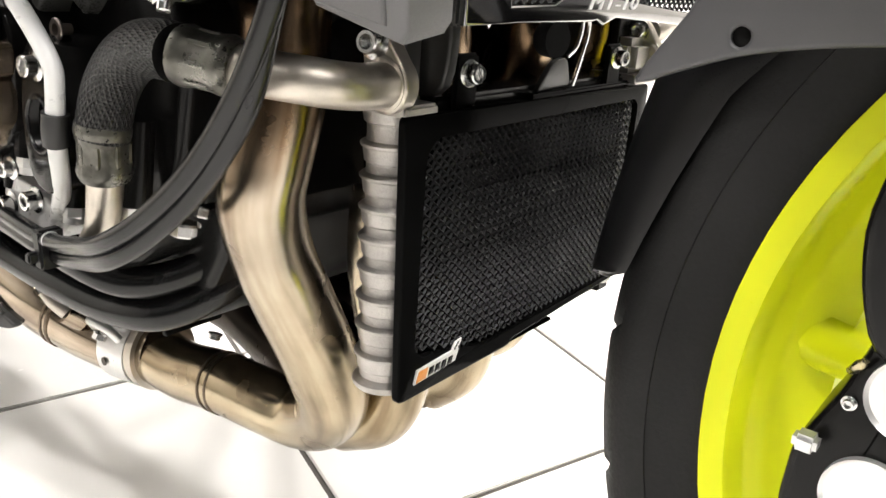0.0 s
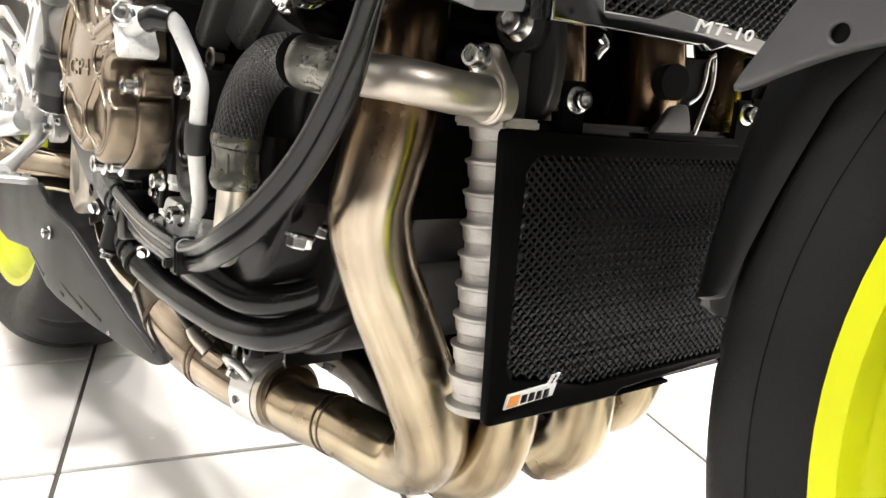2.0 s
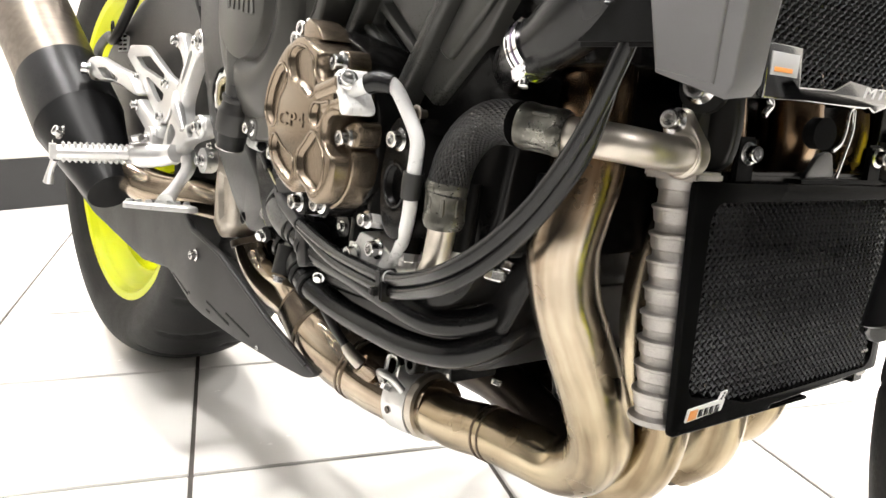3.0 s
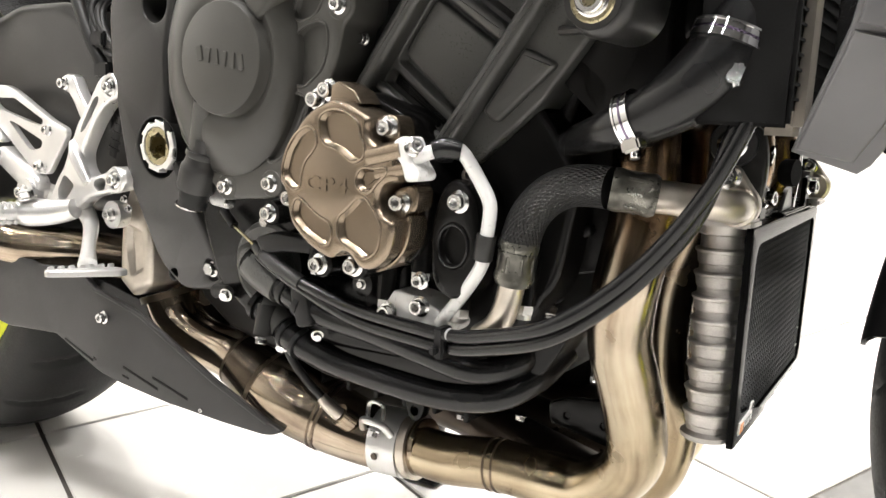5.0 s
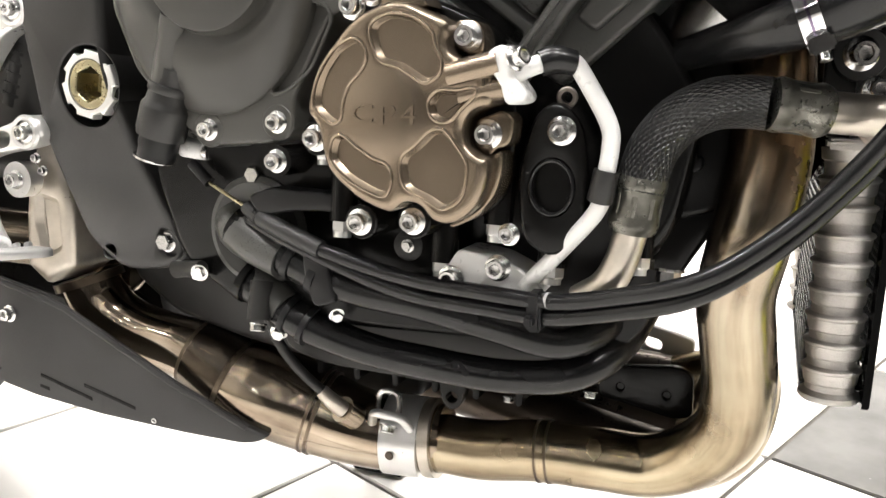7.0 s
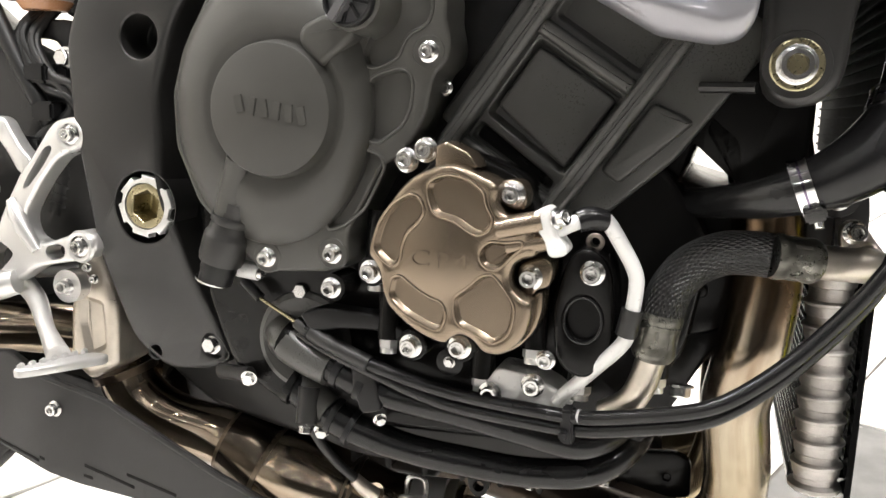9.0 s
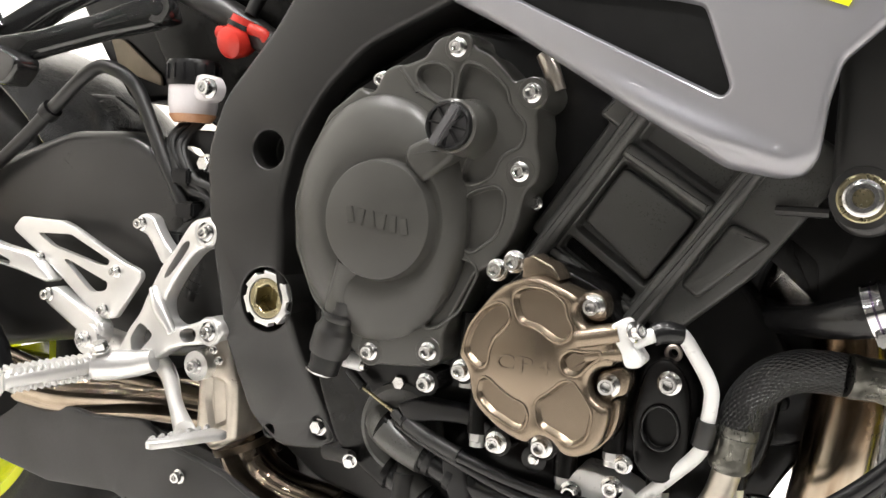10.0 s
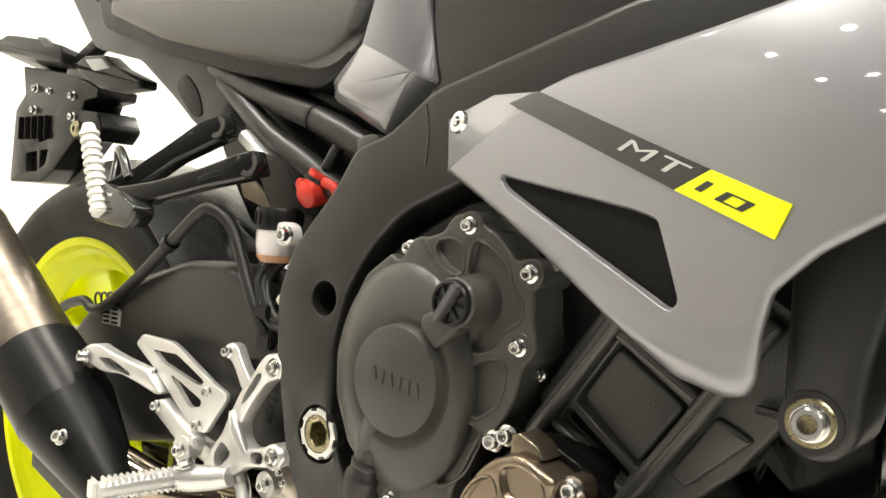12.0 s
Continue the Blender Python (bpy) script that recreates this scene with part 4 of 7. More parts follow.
# ---- bronze ignition cover ----
IGNITION_POCKETS = [([(0.7825, 0.4498), (0.7922, 0.4549), (0.8046, 0.4536), (0.8149, 0.4468), (0.8158, 0.4394), (0.8203, 0.4326), (0.8184, 0.4257), (0.8113, 0.4223), (0.8039, 0.4265), (0.7979, 0.4302), (0.7874, 0.4319), (0.7834, 0.4415)], 0.0036, 0.0016),
           ([(0.7742, 0.444), (0.7796, 0.4408), (0.7821, 0.4337), (0.7783, 0.4271), (0.7722, 0.4217), (0.7692, 0.4136), (0.7685, 0.4042), (0.763, 0.4013), (0.7532, 0.409), (0.7524, 0.4157), (0.7563, 0.4279), (0.7642, 0.4386)], 0.0036, 0.0016),
           ([(0.763, 0.3958), (0.7686, 0.3982), (0.7758, 0.3925), (0.7852, 0.387), (0.7937, 0.3849), (0.7962, 0.3777), (0.7933, 0.3688), (0.7871, 0.3689), (0.7713, 0.3759), (0.7615, 0.3848)], 0.0036, 0.0016),
           ([(0.7997, 0.3887), (0.8077, 0.3944), (0.8148, 0.402), (0.8213, 0.4029), (0.8258, 0.3981), (0.8325, 0.3895), (0.8341, 0.3845), (0.8318, 0.37), (0.8219, 0.3639), (0.8144, 0.3685), (0.8024, 0.3729), (0.7999, 0.3807)], 0.0036, 0.0016),
           ([(0.813, 0.4154), (0.8186, 0.4209), (0.8271, 0.4202), (0.8367, 0.4222), (0.8369, 0.4182), (0.8302, 0.4123), (0.8248, 0.4054), (0.8176, 0.4053), (0.8139, 0.409)], 0.0036, 0.0016)]
IGNITION_EDGE = [(0.7858, 0.4577), (0.7925, 0.4602), (0.8006, 0.4594), (0.8108, 0.4552), (0.8208, 0.4511), (0.8221, 0.4481), (0.8204, 0.4419), (0.8227, 0.4369), (0.8287, 0.4336), (0.8421, 0.4361), (0.8444, 0.4140), (0.8363, 0.4121), (0.8315, 0.4084), (0.8297, 0.4019), (0.8313, 0.3956), (0.8371, 0.3911), (0.8425, 0.3897), (0.8430, 0.3836), (0.8413, 0.3745), (0.8381, 0.3677), (0.8326, 0.3620), (0.8255, 0.3580), (0.8167, 0.3585), (0.8105, 0.3659), (0.8030, 0.3676), (0.7985, 0.3649), (0.7947, 0.3611), (0.7877, 0.3626), (0.7766, 0.3671), (0.7669, 0.3739), (0.7603, 0.3804), (0.7573, 0.3885), (0.7560, 0.3980), (0.7528, 0.4033), (0.7490, 0.4073), (0.7495, 0.4141), (0.7527, 0.4250), (0.7598, 0.4358), (0.7676, 0.4464), (0.7760, 0.4536)]
cp = part("ignition_cover", slab(IGNITION_EDGE, 0.2175, 0.190, 0.0034, IGNITION_POCKETS, rounds=1), BRONZE, BIKE, "bronze painted ignition cover with five shallow pockets")
for poly, deep, slope in IGNITION_POCKETS:
    loop = [(u, -0.2174, v) for u, v in chaikin(poly, 2)]
    part("pocket_rim", tube(loop + loop[:1], 0.0009, seg=8, n=1), BRONZE, cp)
part("side_lug", slab([(0.8322, 0.4069), (0.8378, 0.4091), (0.8454, 0.4120), (0.8511, 0.4084), (0.8497, 0.3961), (0.8427, 0.3938), (0.8401, 0.3897), (0.8350, 0.3913), (0.8311, 0.3977)], 0.2040, 0.188, 0.0012, rounds=1), BRONZE, cp)
part("top_lug", slab([(0.8197, 0.4515), (0.8254, 0.4528), (0.8318, 0.4519), (0.8352, 0.4453), (0.8341, 0.4365), (0.8267, 0.4364), (0.8215, 0.4404)], 0.2040, 0.188, 0.0012, rounds=1), BRONZE, cp)
part("edge_strip", slab([(0.8400, 0.3903), (0.8462, 0.3940), (0.8461, 0.3822), (0.8430, 0.3714), (0.8341, 0.3605), (0.8224, 0.3545), (0.8200, 0.3560), (0.8297, 0.3606), (0.8384, 0.3682), (0.8416, 0.3784)], 0.2045, 0.186, 0.0012, rounds=1), BRONZE, cp)
for bx, bz in ((0.7688, 0.3520), (0.7985, 0.3549), (0.7430, 0.3938)):
    part("bolt_boss", lathe([(0.0095, 0.150), (0.0092, 0.1955), (0.0084, 0.1965), (0.0, 0.1965)], (bx, 0, bz), (0, -1, 0), seg=24), ENGINE_BLACK, cp)
part("case_seat", slab([(0.773, 0.458), (0.789, 0.469), (0.830, 0.452), (0.836, 0.435), (0.849, 0.412), (0.846, 0.385), (0.842, 0.366), (0.828, 0.356), (0.812, 0.356), (0.798, 0.3585), (0.778, 0.3655), (0.760, 0.379), (0.7465, 0.403), (0.749, 0.430)], 0.1880, 0.15, 0.002), ENGINE_BLACK, cp)
part("flange_lug", slab([(0.7838, 0.4570), (0.7845, 0.4690), (0.7900, 0.4715), (0.8025, 0.4662), (0.8084, 0.4585), (0.7997, 0.4560)], 0.2085, 0.188, 0.0012, rounds=0), BRONZE, cp)
part("outlet", tube([(0.8221, -0.214, 0.4266), (0.8462, -0.214, 0.4328)], 0.0062, seg=20, n=3), BRONZE, cp)
part("outlet_rib", tube([(0.8276, -0.213, 0.4175), (0.8486, -0.213, 0.4220)], 0.0050, seg=16, n=3), BRONZE, cp)
txt = lettering("CP4", 0.0150, 0.0006, 1.2)
bmesh.ops.transform(txt, matrix=Matrix(((1.22, 0, 0, 0.7906), (0, 0, -1, -0.2177), (0.0, 0.86, 0, 0.4076), (0, 0, 0, 1))), verts=txt.verts)
part("raised_lettering", txt, BRONZE, cp)
bolts(cp, [(0.8272, -0.2040, 0.4448), (0.8388, -0.2040, 0.4005), (0.7688, -0.1965, 0.3520), (0.7985, -0.1965, 0.3549), (0.7430, -0.1965, 0.3938), (0.7640, -0.1975, 0.4597), (0.7760, -0.2000, 0.4660)])
# little silver screws on the case round it
for p, me in (((0.6745, -0.1494, 0.3668), HEX), ((0.7133, -0.1873, 0.3795), BOLT)):
    part("screw_boss", lathe([(0.0085, 0.0), (0.0085, 0.025), (0.0, 0.025)], (p[0], p[1], p[2]), (0, 1, 0), seg=20), ENGINE_BLACK, engine)
    placed("bolt", me, engine, p, size=0.92)
bolts(engine, [(0.870, -0.1875, 0.4030)], size=1.0)

# ---- breather plate, studs and white coolant pipe ----
plate = part("breather_plate", slab([(0.855, 0.410), (0.866, 0.418), (0.880, 0.408), (0.884, 0.380), (0.882, 0.352), (0.868, 0.340), (0.852, 0.348), (0.848, 0.380)], 0.187, 0.15, 0.003, [([(0.866 + 0.0115 * math.cos(a), 0.3755 + 0.0145 * math.sin(a)) for a in np.linspace(0, 6.283, 20, endpoint=False)], 0.005, 0.001)]), ENGINE_BLACK, BIKE, "black breather plate with a round recess")
part("seal_ring", tube([(0.866 + 0.0105 * math.cos(a), -0.1870, 0.3755 + 0.013 * math.sin(a)) for a in np.linspace(0, 2 * math.pi, 24)], 0.0010, seg=8, n=2), CABLE, plate)
part("eyelet", lathe([(0.0028, 0.0), (0.0050, 0.0), (0.0053, 0.0010), (0.0046, 0.0016), (0.0028, 0.0016), (0.0026, -0.006)], (0.869, -0.176, 0.4185), (0, -1, 0), seg=24, caps=False), paint("dull_washer", (0.30, 0.26, 0.23), 0.4, 1.0, scale=60), plate)
bolts(plate, [(0.8475, -0.192, 0.352)], size=0.8)
for bx, bz, by in ((0.7446, 0.347, -0.170), (0.8055, 0.330, -0.170), (0.8376, 0.354, -0.178), (0.8649, 0.334, -0.172), (0.906, 0.342, -0.165), (0.738, 0.387, -0.176)):
    st = part("stud_boss", tube([(bx, by + 0.004, bz + 0.040), (bx, by, bz)], 0.0076, seg=18, n=2), ENGINE_BLACK, BIKE, "black stud boss with a zinc nut under it")
    placed("nut", NUT, st, (bx, by, bz), (0, -0.1, -1))
joint = part("pipe_flange", slab([(0.806, 0.323), (0.816, 0.3395), (0.838, 0.3370), (0.852, 0.331), (0.862, 0.322), (0.857, 0.315), (0.838, 0.3135), (0.813, 0.3150)], 0.177, 0.150, 0.0015, rounds=1), WHITE_PIPE, BIKE, "silver flange plate of the coolant pipe")
bolts(joint, [(0.8127, -0.177, 0.3233), (0.8382, -0.177, 0.3315)])
WP = [(0.8500, -0.214, 0.4262), (0.8590, -0.210, 0.4312), (0.8690, -0.205, 0.4350), (0.8767, -0.200, 0.4338), (0.8850, -0.196, 0.4215), (0.8930, -0.193, 0.4065), (0.8942, -0.193, 0.3960), (0.8920, -0.193, 0.3780), (0.8890, -0.191, 0.3660), (0.8730, -0.182, 0.3465), (0.8570, -0.176, 0.3285), (0.8520, -0.175, 0.3220)]
pipe = part("coolant_pipe", tube(WP, 0.0042, seg=18), WHITE_PIPE, BIKE, "bent white painted coolant pipe")
part("clamp_block", slab([(0.8405, 0.4373), (0.8491, 0.4418), (0.8528, 0.4330), (0.8545, 0.4265), (0.8606, 0.4195), (0.8592, 0.4155), (0.8505, 0.4140), (0.8478, 0.4240), (0.8420, 0.4300)], 0.2185, 0.200, 0.0016, rounds=1), WHITE_PIPE, pipe)
placed("bolt", BOLT, pipe, (0.8539, -0.2160, 0.4347), (0.8, -0.45, 0.25), size=0.85)
part("rubber_joint", tube([(0.8630, -0.208, 0.4330), (0.8690, -0.205, 0.4350), (0.8765, -0.200, 0.4338)], [0.0060, 0.0064, 0.0058], seg=18), CABLE, pipe)
part("rubber_sleeve", tube([(0.8932, -0.193, 0.3860), (0.8920, -0.193, 0.3790), (0.8905, -0.192, 0.3715)], 0.0060, seg=18), RUBBER, pipe, "black rubber sleeve")

# ---- oil cooler hose ----
HOSE = [(0.9070, -0.180, 0.376), (0.9085, -0.179, 0.386), (0.9125, -0.178, 0.398), (0.922, -0.177, 0.4100), (0.936, -0.177, 0.4175), (0.950, -0.177, 0.4192), (0.960, -0.177, 0.4187)]
hose = part("oil_hose", tube(HOSE, 0.0119, seg=28, n=10), BRAID, BIKE, "thick oil hose in a black woven sleeve")
for a, b in (((0.9080, -0.180, 0.384), (0.9042, -0.178, 0.3568)), ((0.9605, -0.1765, 0.4187), (0.984, -0.1672, 0.4158))):
    pa, pb = np.array(a), np.array(b)
    prof = (0.0116, 0.0124, 0.0120, 0.0112, 0.0110, 0.0112, 0.0119, 0.0122, 0.0108)
    sl = part("crimped_sleeve", tube([pa + (pb - pa) * t for t in np.linspace(0, 1, 9)], prof, seg=28, n=4), GALV, hose, "pale crimped metal sleeve")
    ax = (pb - pa) / np.linalg.norm(pb - pa)
    o1 = np.cross(ax, (0, 1, 0))
    o1 /= np.linalg.norm(o1)
    o2 = np.cross(ax, o1)
    for k in range(8):
        q = o1 * math.cos(0.785 * k) + o2 * math.sin(0.785 * k)
        part("crimp", tube([pa + (pb - pa) * 0.32 + q * 0.0106, pa + (pb - pa) * 0.68 + q * 0.0106], 0.0014, seg=6, n=2), GALV, sl)
part("steel_neck", tube([(0.9040, -0.178, 0.357), (0.9000, -0.177, 0.341), (0.893, -0.175, 0.328), (0.880, -0.171, 0.318)], 0.0082, seg=20), TUBE_ALU, hose, "bare metal pipe neck")
part("cooler_neck", tube([(0.984, -0.167, 0.4158), (0.997, -0.163, 0.4150), (1.0085, -0.156, 0.4140), (1.0150, -0.146, 0.4125), (1.0168, -0.132, 0.4110), (1.0150, -0.114, 0.4105)], 0.0093, seg=24), TUBE_ALU, hose, "bare metal elbow into the cooler")

# ---- oil cooler with its guard ----
cooler = part("oil_cooler", block(0.992, 1.014, -0.082, 0.110, 0.262, 0.402, 0.002), ENGINE_BLACK, BIKE, "black finned oil cooler with cast aluminium end tanks")
for ty, tx, lean in ((-0.0961, 1.0096, 0.005), (0.1200, 1.0066, -0.005)):
    near = ty < 0
    prof = []
    for k in range(8):
        z = 0.2790 + 0.0146 * k
        prof += [(0.0126, z - 0.0120), (0.0126, z - 0.0086), (0.0136, z - 0.0076), (0.0143, z - 0.0016), (0.0154, z - 0.0008), (0.0156, z + 0.0003), (0.0150, z + 0.0010), (0.0129, z + 0.0018)]
    prof = [(0.0, 0.2613), (0.0148, 0.2613), (0.0160, 0.2628), (0.0160, 0.2648), (0.0136, 0.2662)] + prof + [(0.0126, 0.3870), (0.0128, 0.3905), (0.0142, 0.3915), (0.0150, 0.3975), (0.0, 0.3975)]
    tank = part("end_tank", lathe(prof, (tx, ty, 0), (-0.0187, lean, 1), seg=32), CAST_ALU, cooler, "raw cast aluminium end tank with ring ribs")
    y0, y1 = (-0.1125, -0.0900) if near else (0.1050, 0.1350)
    part("tank_foot", block(0.9890, 1.0235, y0, y1, 0.3968, 0.4022, 0.0014), CAST_ALU, tank)
    if not near:
        part("tank_head", block(0.9945, 1.0180, y0 + 0.003, y1, 0.4005, 0.4235, 0.005), CAST_ALU, tank)
    part("port_boss", slab([(1.0135 + 0.0128 * math.cos(a), 0.4105 + 0.0128 * math.sin(a)) for a in np.linspace(-3.6, 0.9, 15)] + [(1.0165, 0.4270), (1.0120, 0.4335), (1.0040, 0.4335), (1.0000, 0.4270)], 0.1165 if near else -0.131, 0.1085 if near else -0.139, 0.0016, rounds=1), TUBE_ALU, tank, "bare metal flange of the hose elbow")
    part("port_ring", lathe([(0.0102, 0.0), (0.0115, 0.0), (0.0118, 0.0012), (0.0108, 0.0022), (0.0100, 0.0022)], (1.0135, -0.1160 if near else 0.131, 0.4105), (0, -1, 0), seg=28), TUBE_ALU, tank)
    placed("bolt", BOLT, tank, (1.0083, -0.1165 if near else 0.131, 0.4268), (0.15, -1, 0.1))
part("core_foot", block(0.990, 1.012, -0.080, 0.126, 0.2570, 0.2640, 0.001), ENGINE_BLACK, cooler)
part("core_edge", block(0.990, 1.016, 0.1085, 0.122, 0.257, 0.402, 0.001), ENGINE_BLACK, cooler)
for k in range(22):
    part("fin", block(0.9905, 1.0155, -0.081, 0.108, 0.2705 + 0.0059 * k, 0.2715 + 0.0059 * k, 0.0), ENGINE_BLACK, cooler)


def guard_plane(u, v, h):
    return (1.0202 - 0.024 * (u + 0.113) + h, u, v)


opening = [(-0.0966, 0.2860), (-0.0968, 0.3790), (-0.0905, 0.3868), (0.1180, 0.3868), (0.1232, 0.3820), (0.1232, 0.2740), (0.1170, 0.2685), (-0.0345, 0.2680), (-0.0630, 0.2755), (-0.0915, 0.2800)]
guard = part("cooler_guard", slab([(-0.1068, 0.2600), (-0.1101, 0.3313), (-0.1132, 0.3980), (0.1365, 0.3950), (0.1345, 0.2655), (-0.0063, 0.2615), (-0.0080, 0.2582), (-0.0500, 0.2590)], 0.004, 0.0, 0.0012, [(opening, None, 0.0)], put=guard_plane, rounds=1), GUARD_BLACK, BIKE, "gloss black oil cooler guard with a diamond mesh")


def diamond_mesh(u0, u1, v0, v1, pu, pv, put, w=0.00055, inside=None):
    """Stretched metal: zigzag strands that touch at their corners, with twisted depth."""
    bm = bmesh.new()
    rows = int((v1 - v0) / pv)
    cols = int((u1 - u0) / pu)
    for r in range(rows + 1):
        for flip in (1, -1):
            prev = None
            for c in range(cols * 2 + 1):
                u = u0 + c * pu / 2
                up = (c % 2) * flip
                v = v0 + r * pv + up * pv / 2
                d = 0.0006 if (c % 2) else -0.0002
                if inside and not inside(u, v):
                    prev = None
                    continue
                quad = [bm.verts.new(put(u + a * 0.3, v + b, d + e)) for a, b, e in ((0, w, 0), (0, 0, w * 1.6), (0, -w, 0))]
                if prev:
                    for i in range(2):
                        bm.faces.new((prev[i], prev[i + 1], quad[i + 1], quad[i]))
                prev = quad
    return bm


def in_guard(u, v):
    return -0.0985 < u < 0.1245 and 0.2672 + max(0.0, -0.24 * (u + 0.032)) < v < 0.3880


part("mesh", diamond_mesh(-0.0985, 0.1250, 0.2672, 0.3890, 0.0059, 0.0047, lambda u, v, h: guard_plane(u, v, h + 0.0006), 0.00080, in_guard), MESH_BLACK, guard, "black stretched metal mesh", 20)
part("top_lip", block(1.0120, 1.0205, -0.030, 0.1300, 0.3965, 0.3990, 0.001, m=pose(0, 0, 0, 0, 0, 1.2)), GUARD_BLACK, guard)
part("bottom_tray", block(1.000, 1.018, -0.0600, 0.045, 0.2560, 0.2582, 0.0008), GUARD_BLACK, guard)
for ty, tz in ((-0.0619, 0.4126), (0.0857, 0.4134)):
    tab = part("tab", block(1.0140, 1.0175, ty - 0.010, ty + 0.008, 0.396, 0.4215, 0.0015), GUARD_BLACK, guard)
    placed("bolt", BOLT, tab, (1.0175, ty, tz), (1, -0.15, 0.05), size=0.92)
badge = part("badge", slab([(-0.0965, 0.2675), (-0.0630, 0.2690), (-0.0585, 0.2800), (-0.0640, 0.2795), (-0.0665, 0.2755), (-0.0945, 0.2745)], 0.0052, 0.004, 0.0003, put=guard_plane, rounds=0), WHITE_FILM, guard, "small white sticker with orange and black marks")
part("mark", slab([(-0.0955, 0.2683), (-0.0880, 0.2686), (-0.0865, 0.2738), (-0.0935, 0.2737)], 0.0056, 0.005, 0.0001, put=guard_plane, rounds=0), ORANGE_FILM, badge)
for k in range(4):
    part("mark", slab([(-0.0862 + 0.0052 * k, 0.2690), (-0.0822 + 0.0052 * k, 0.2692), (-0.0814 + 0.0052 * k, 0.2732), (-0.0852 + 0.0052 * k, 0.2731)], 0.0056, 0.005, 0.0001, put=guard_plane, rounds=0), BLACK_FILM, badge)
for k in range(6):
    part("chequer", slab([(-0.0652 + 0.0012 * k, 0.2757 + 0.0013 * (k % 3)), (-0.0642 + 0.0012 * k, 0.2757 + 0.0013 * (k % 3)), (-0.0640 + 0.0012 * k, 0.2768 + 0.0013 * (k % 3)), (-0.0650 + 0.0012 * k, 0.2768 + 0.0013 * (k % 3))], 0.0056, 0.005, 0.0001, put=guard_plane, rounds=0), BLACK_FILM, badge)

# ---- exhaust ----
H1 = [(0.9492, -0.1129, 0.5044), (0.9593, -0.1215, 0.4398), (0.9625, -0.1268, 0.3990), (0.9600, -0.1315, 0.3720), (0.9570, -0.1330, 0.3500), (0.9525, -0.1210, 0.3193), (0.9554, -0.1086, 0.2908), (0.9583, -0.0962, 0.2630), (0.9553, -0.0803, 0.2294), (0.9370, -0.0672, 0.2035), (0.9100, -0.0600, 0.1880), (0.8783, -0.0633, 0.1874), (0.8385, -0.0650, 0.1860), (0.7974, -0.0640, 0.1785), (0.7601, -0.0615, 0.1770)]
H2 = [(0.9571, -0.0428, 0.5198), (0.9753, -0.0415, 0.4409), (0.9744, -0.0399, 0.4022), (0.9560, -0.0394, 0.3536), (0.9515, -0.0395, 0.3050), (0.9561, -0.0370, 0.2673), (0.9630, -0.0335, 0.2359), (0.9527, -0.0339, 0.1990), (0.9190, -0.0297, 0.1767)]
H3 = [(0.9586, 0.0382, 0.5210), (0.9782, 0.0409, 0.4422), (0.9745, 0.0441, 0.4032), (0.9545, 0.0432, 0.3534), (0.9500, 0.0440, 0.3001), (0.9525, 0.0481, 0.2568), (0.9516, 0.0530, 0.2241), (0.9419, 0.0573, 0.1930), (0.9180, 0.0585, 0.1697)]
H4 = [(0.9574, 0.1219, 0.5190), (0.9792, 0.1207, 0.4401), (0.9755, 0.1194, 0.4010), (0.9530, 0.1090, 0.3515), (0.9530, 0.0960, 0.2985), (0.9575, 0.0929, 0.2587), (0.9598, 0.0903, 0.2366), (0.9439, 0.0933, 0.2106), (0.9044, 0.0962, 0.1929)]
pipes, runs = [H1, H2, H3, H4], []
for pts in pipes[1:]:
    x, y, z = pts[-1]
    runs.append([(x + 0.002, y, z + 0.001), (0.870, y * 0.85 + 0.012, z + 0.003), (0.82, y * 0.7 + 0.024, z * 0.6 + 0.076), (0.76, y * 0.55 + 0.030, 0.1900), (0.70, y * 0.5 + 0.030, 0.1920)])
for k, pts in enumerate(pipes):
    hp = part("exhaust_header", tube(pts, 0.0204, seg=32, n=9), STEEL, BIKE, "heat-tinted steel exhaust header pipe")
    if k == 0:
        for at, way in (((0.845, -0.0647, 0.1864), (0.99, 0.02, 0.10)), ((0.838, -0.0650, 0.1859), (0.99, 0.02, 0.12))):
            w0 = np.array(at)
            w1 = w0 + 0.0016 * np.array(way)
            part("weld_bead", tube([w0, w1], 0.0211, seg=32, n=2), STEEL_WELD, hp)
# rear runs: soot and the sump's shade both go into this darker steel
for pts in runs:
    part("under_pipe", tube(pts, 0.0208, seg=24, n=6), SOOT_SHADE, BIKE, "sooty exhaust pipe, darkened for the shade under the sump")
part("under_plate", slab([(0.8672, 0.2356), (0.8834, 0.2429), (0.9197, 0.2476), (0.9302, 0.2423), (0.9314, 0.2145), (0.9190, 0.2116), (0.8852, 0.2177), (0.8698, 0.2199)], 0.036, 0.030, 0.0015, [([(0.8837 + 0.0030 * math.cos(a), 0.2286 + 0.0030 * math.sin(a)) for a in np.linspace(0, 6.283, 12, endpoint=False)], 0.002, 0.0), ([(0.9141 + 0.0030 * math.cos(a), 0.2273 + 0.0030 * math.sin(a)) for a in np.linspace(0, 6.283, 12, endpoint=False)], 0.002, 0.0)], rounds=1), ENGINE_BLACK, BIKE, "black plate with holes between the exhaust pipes")
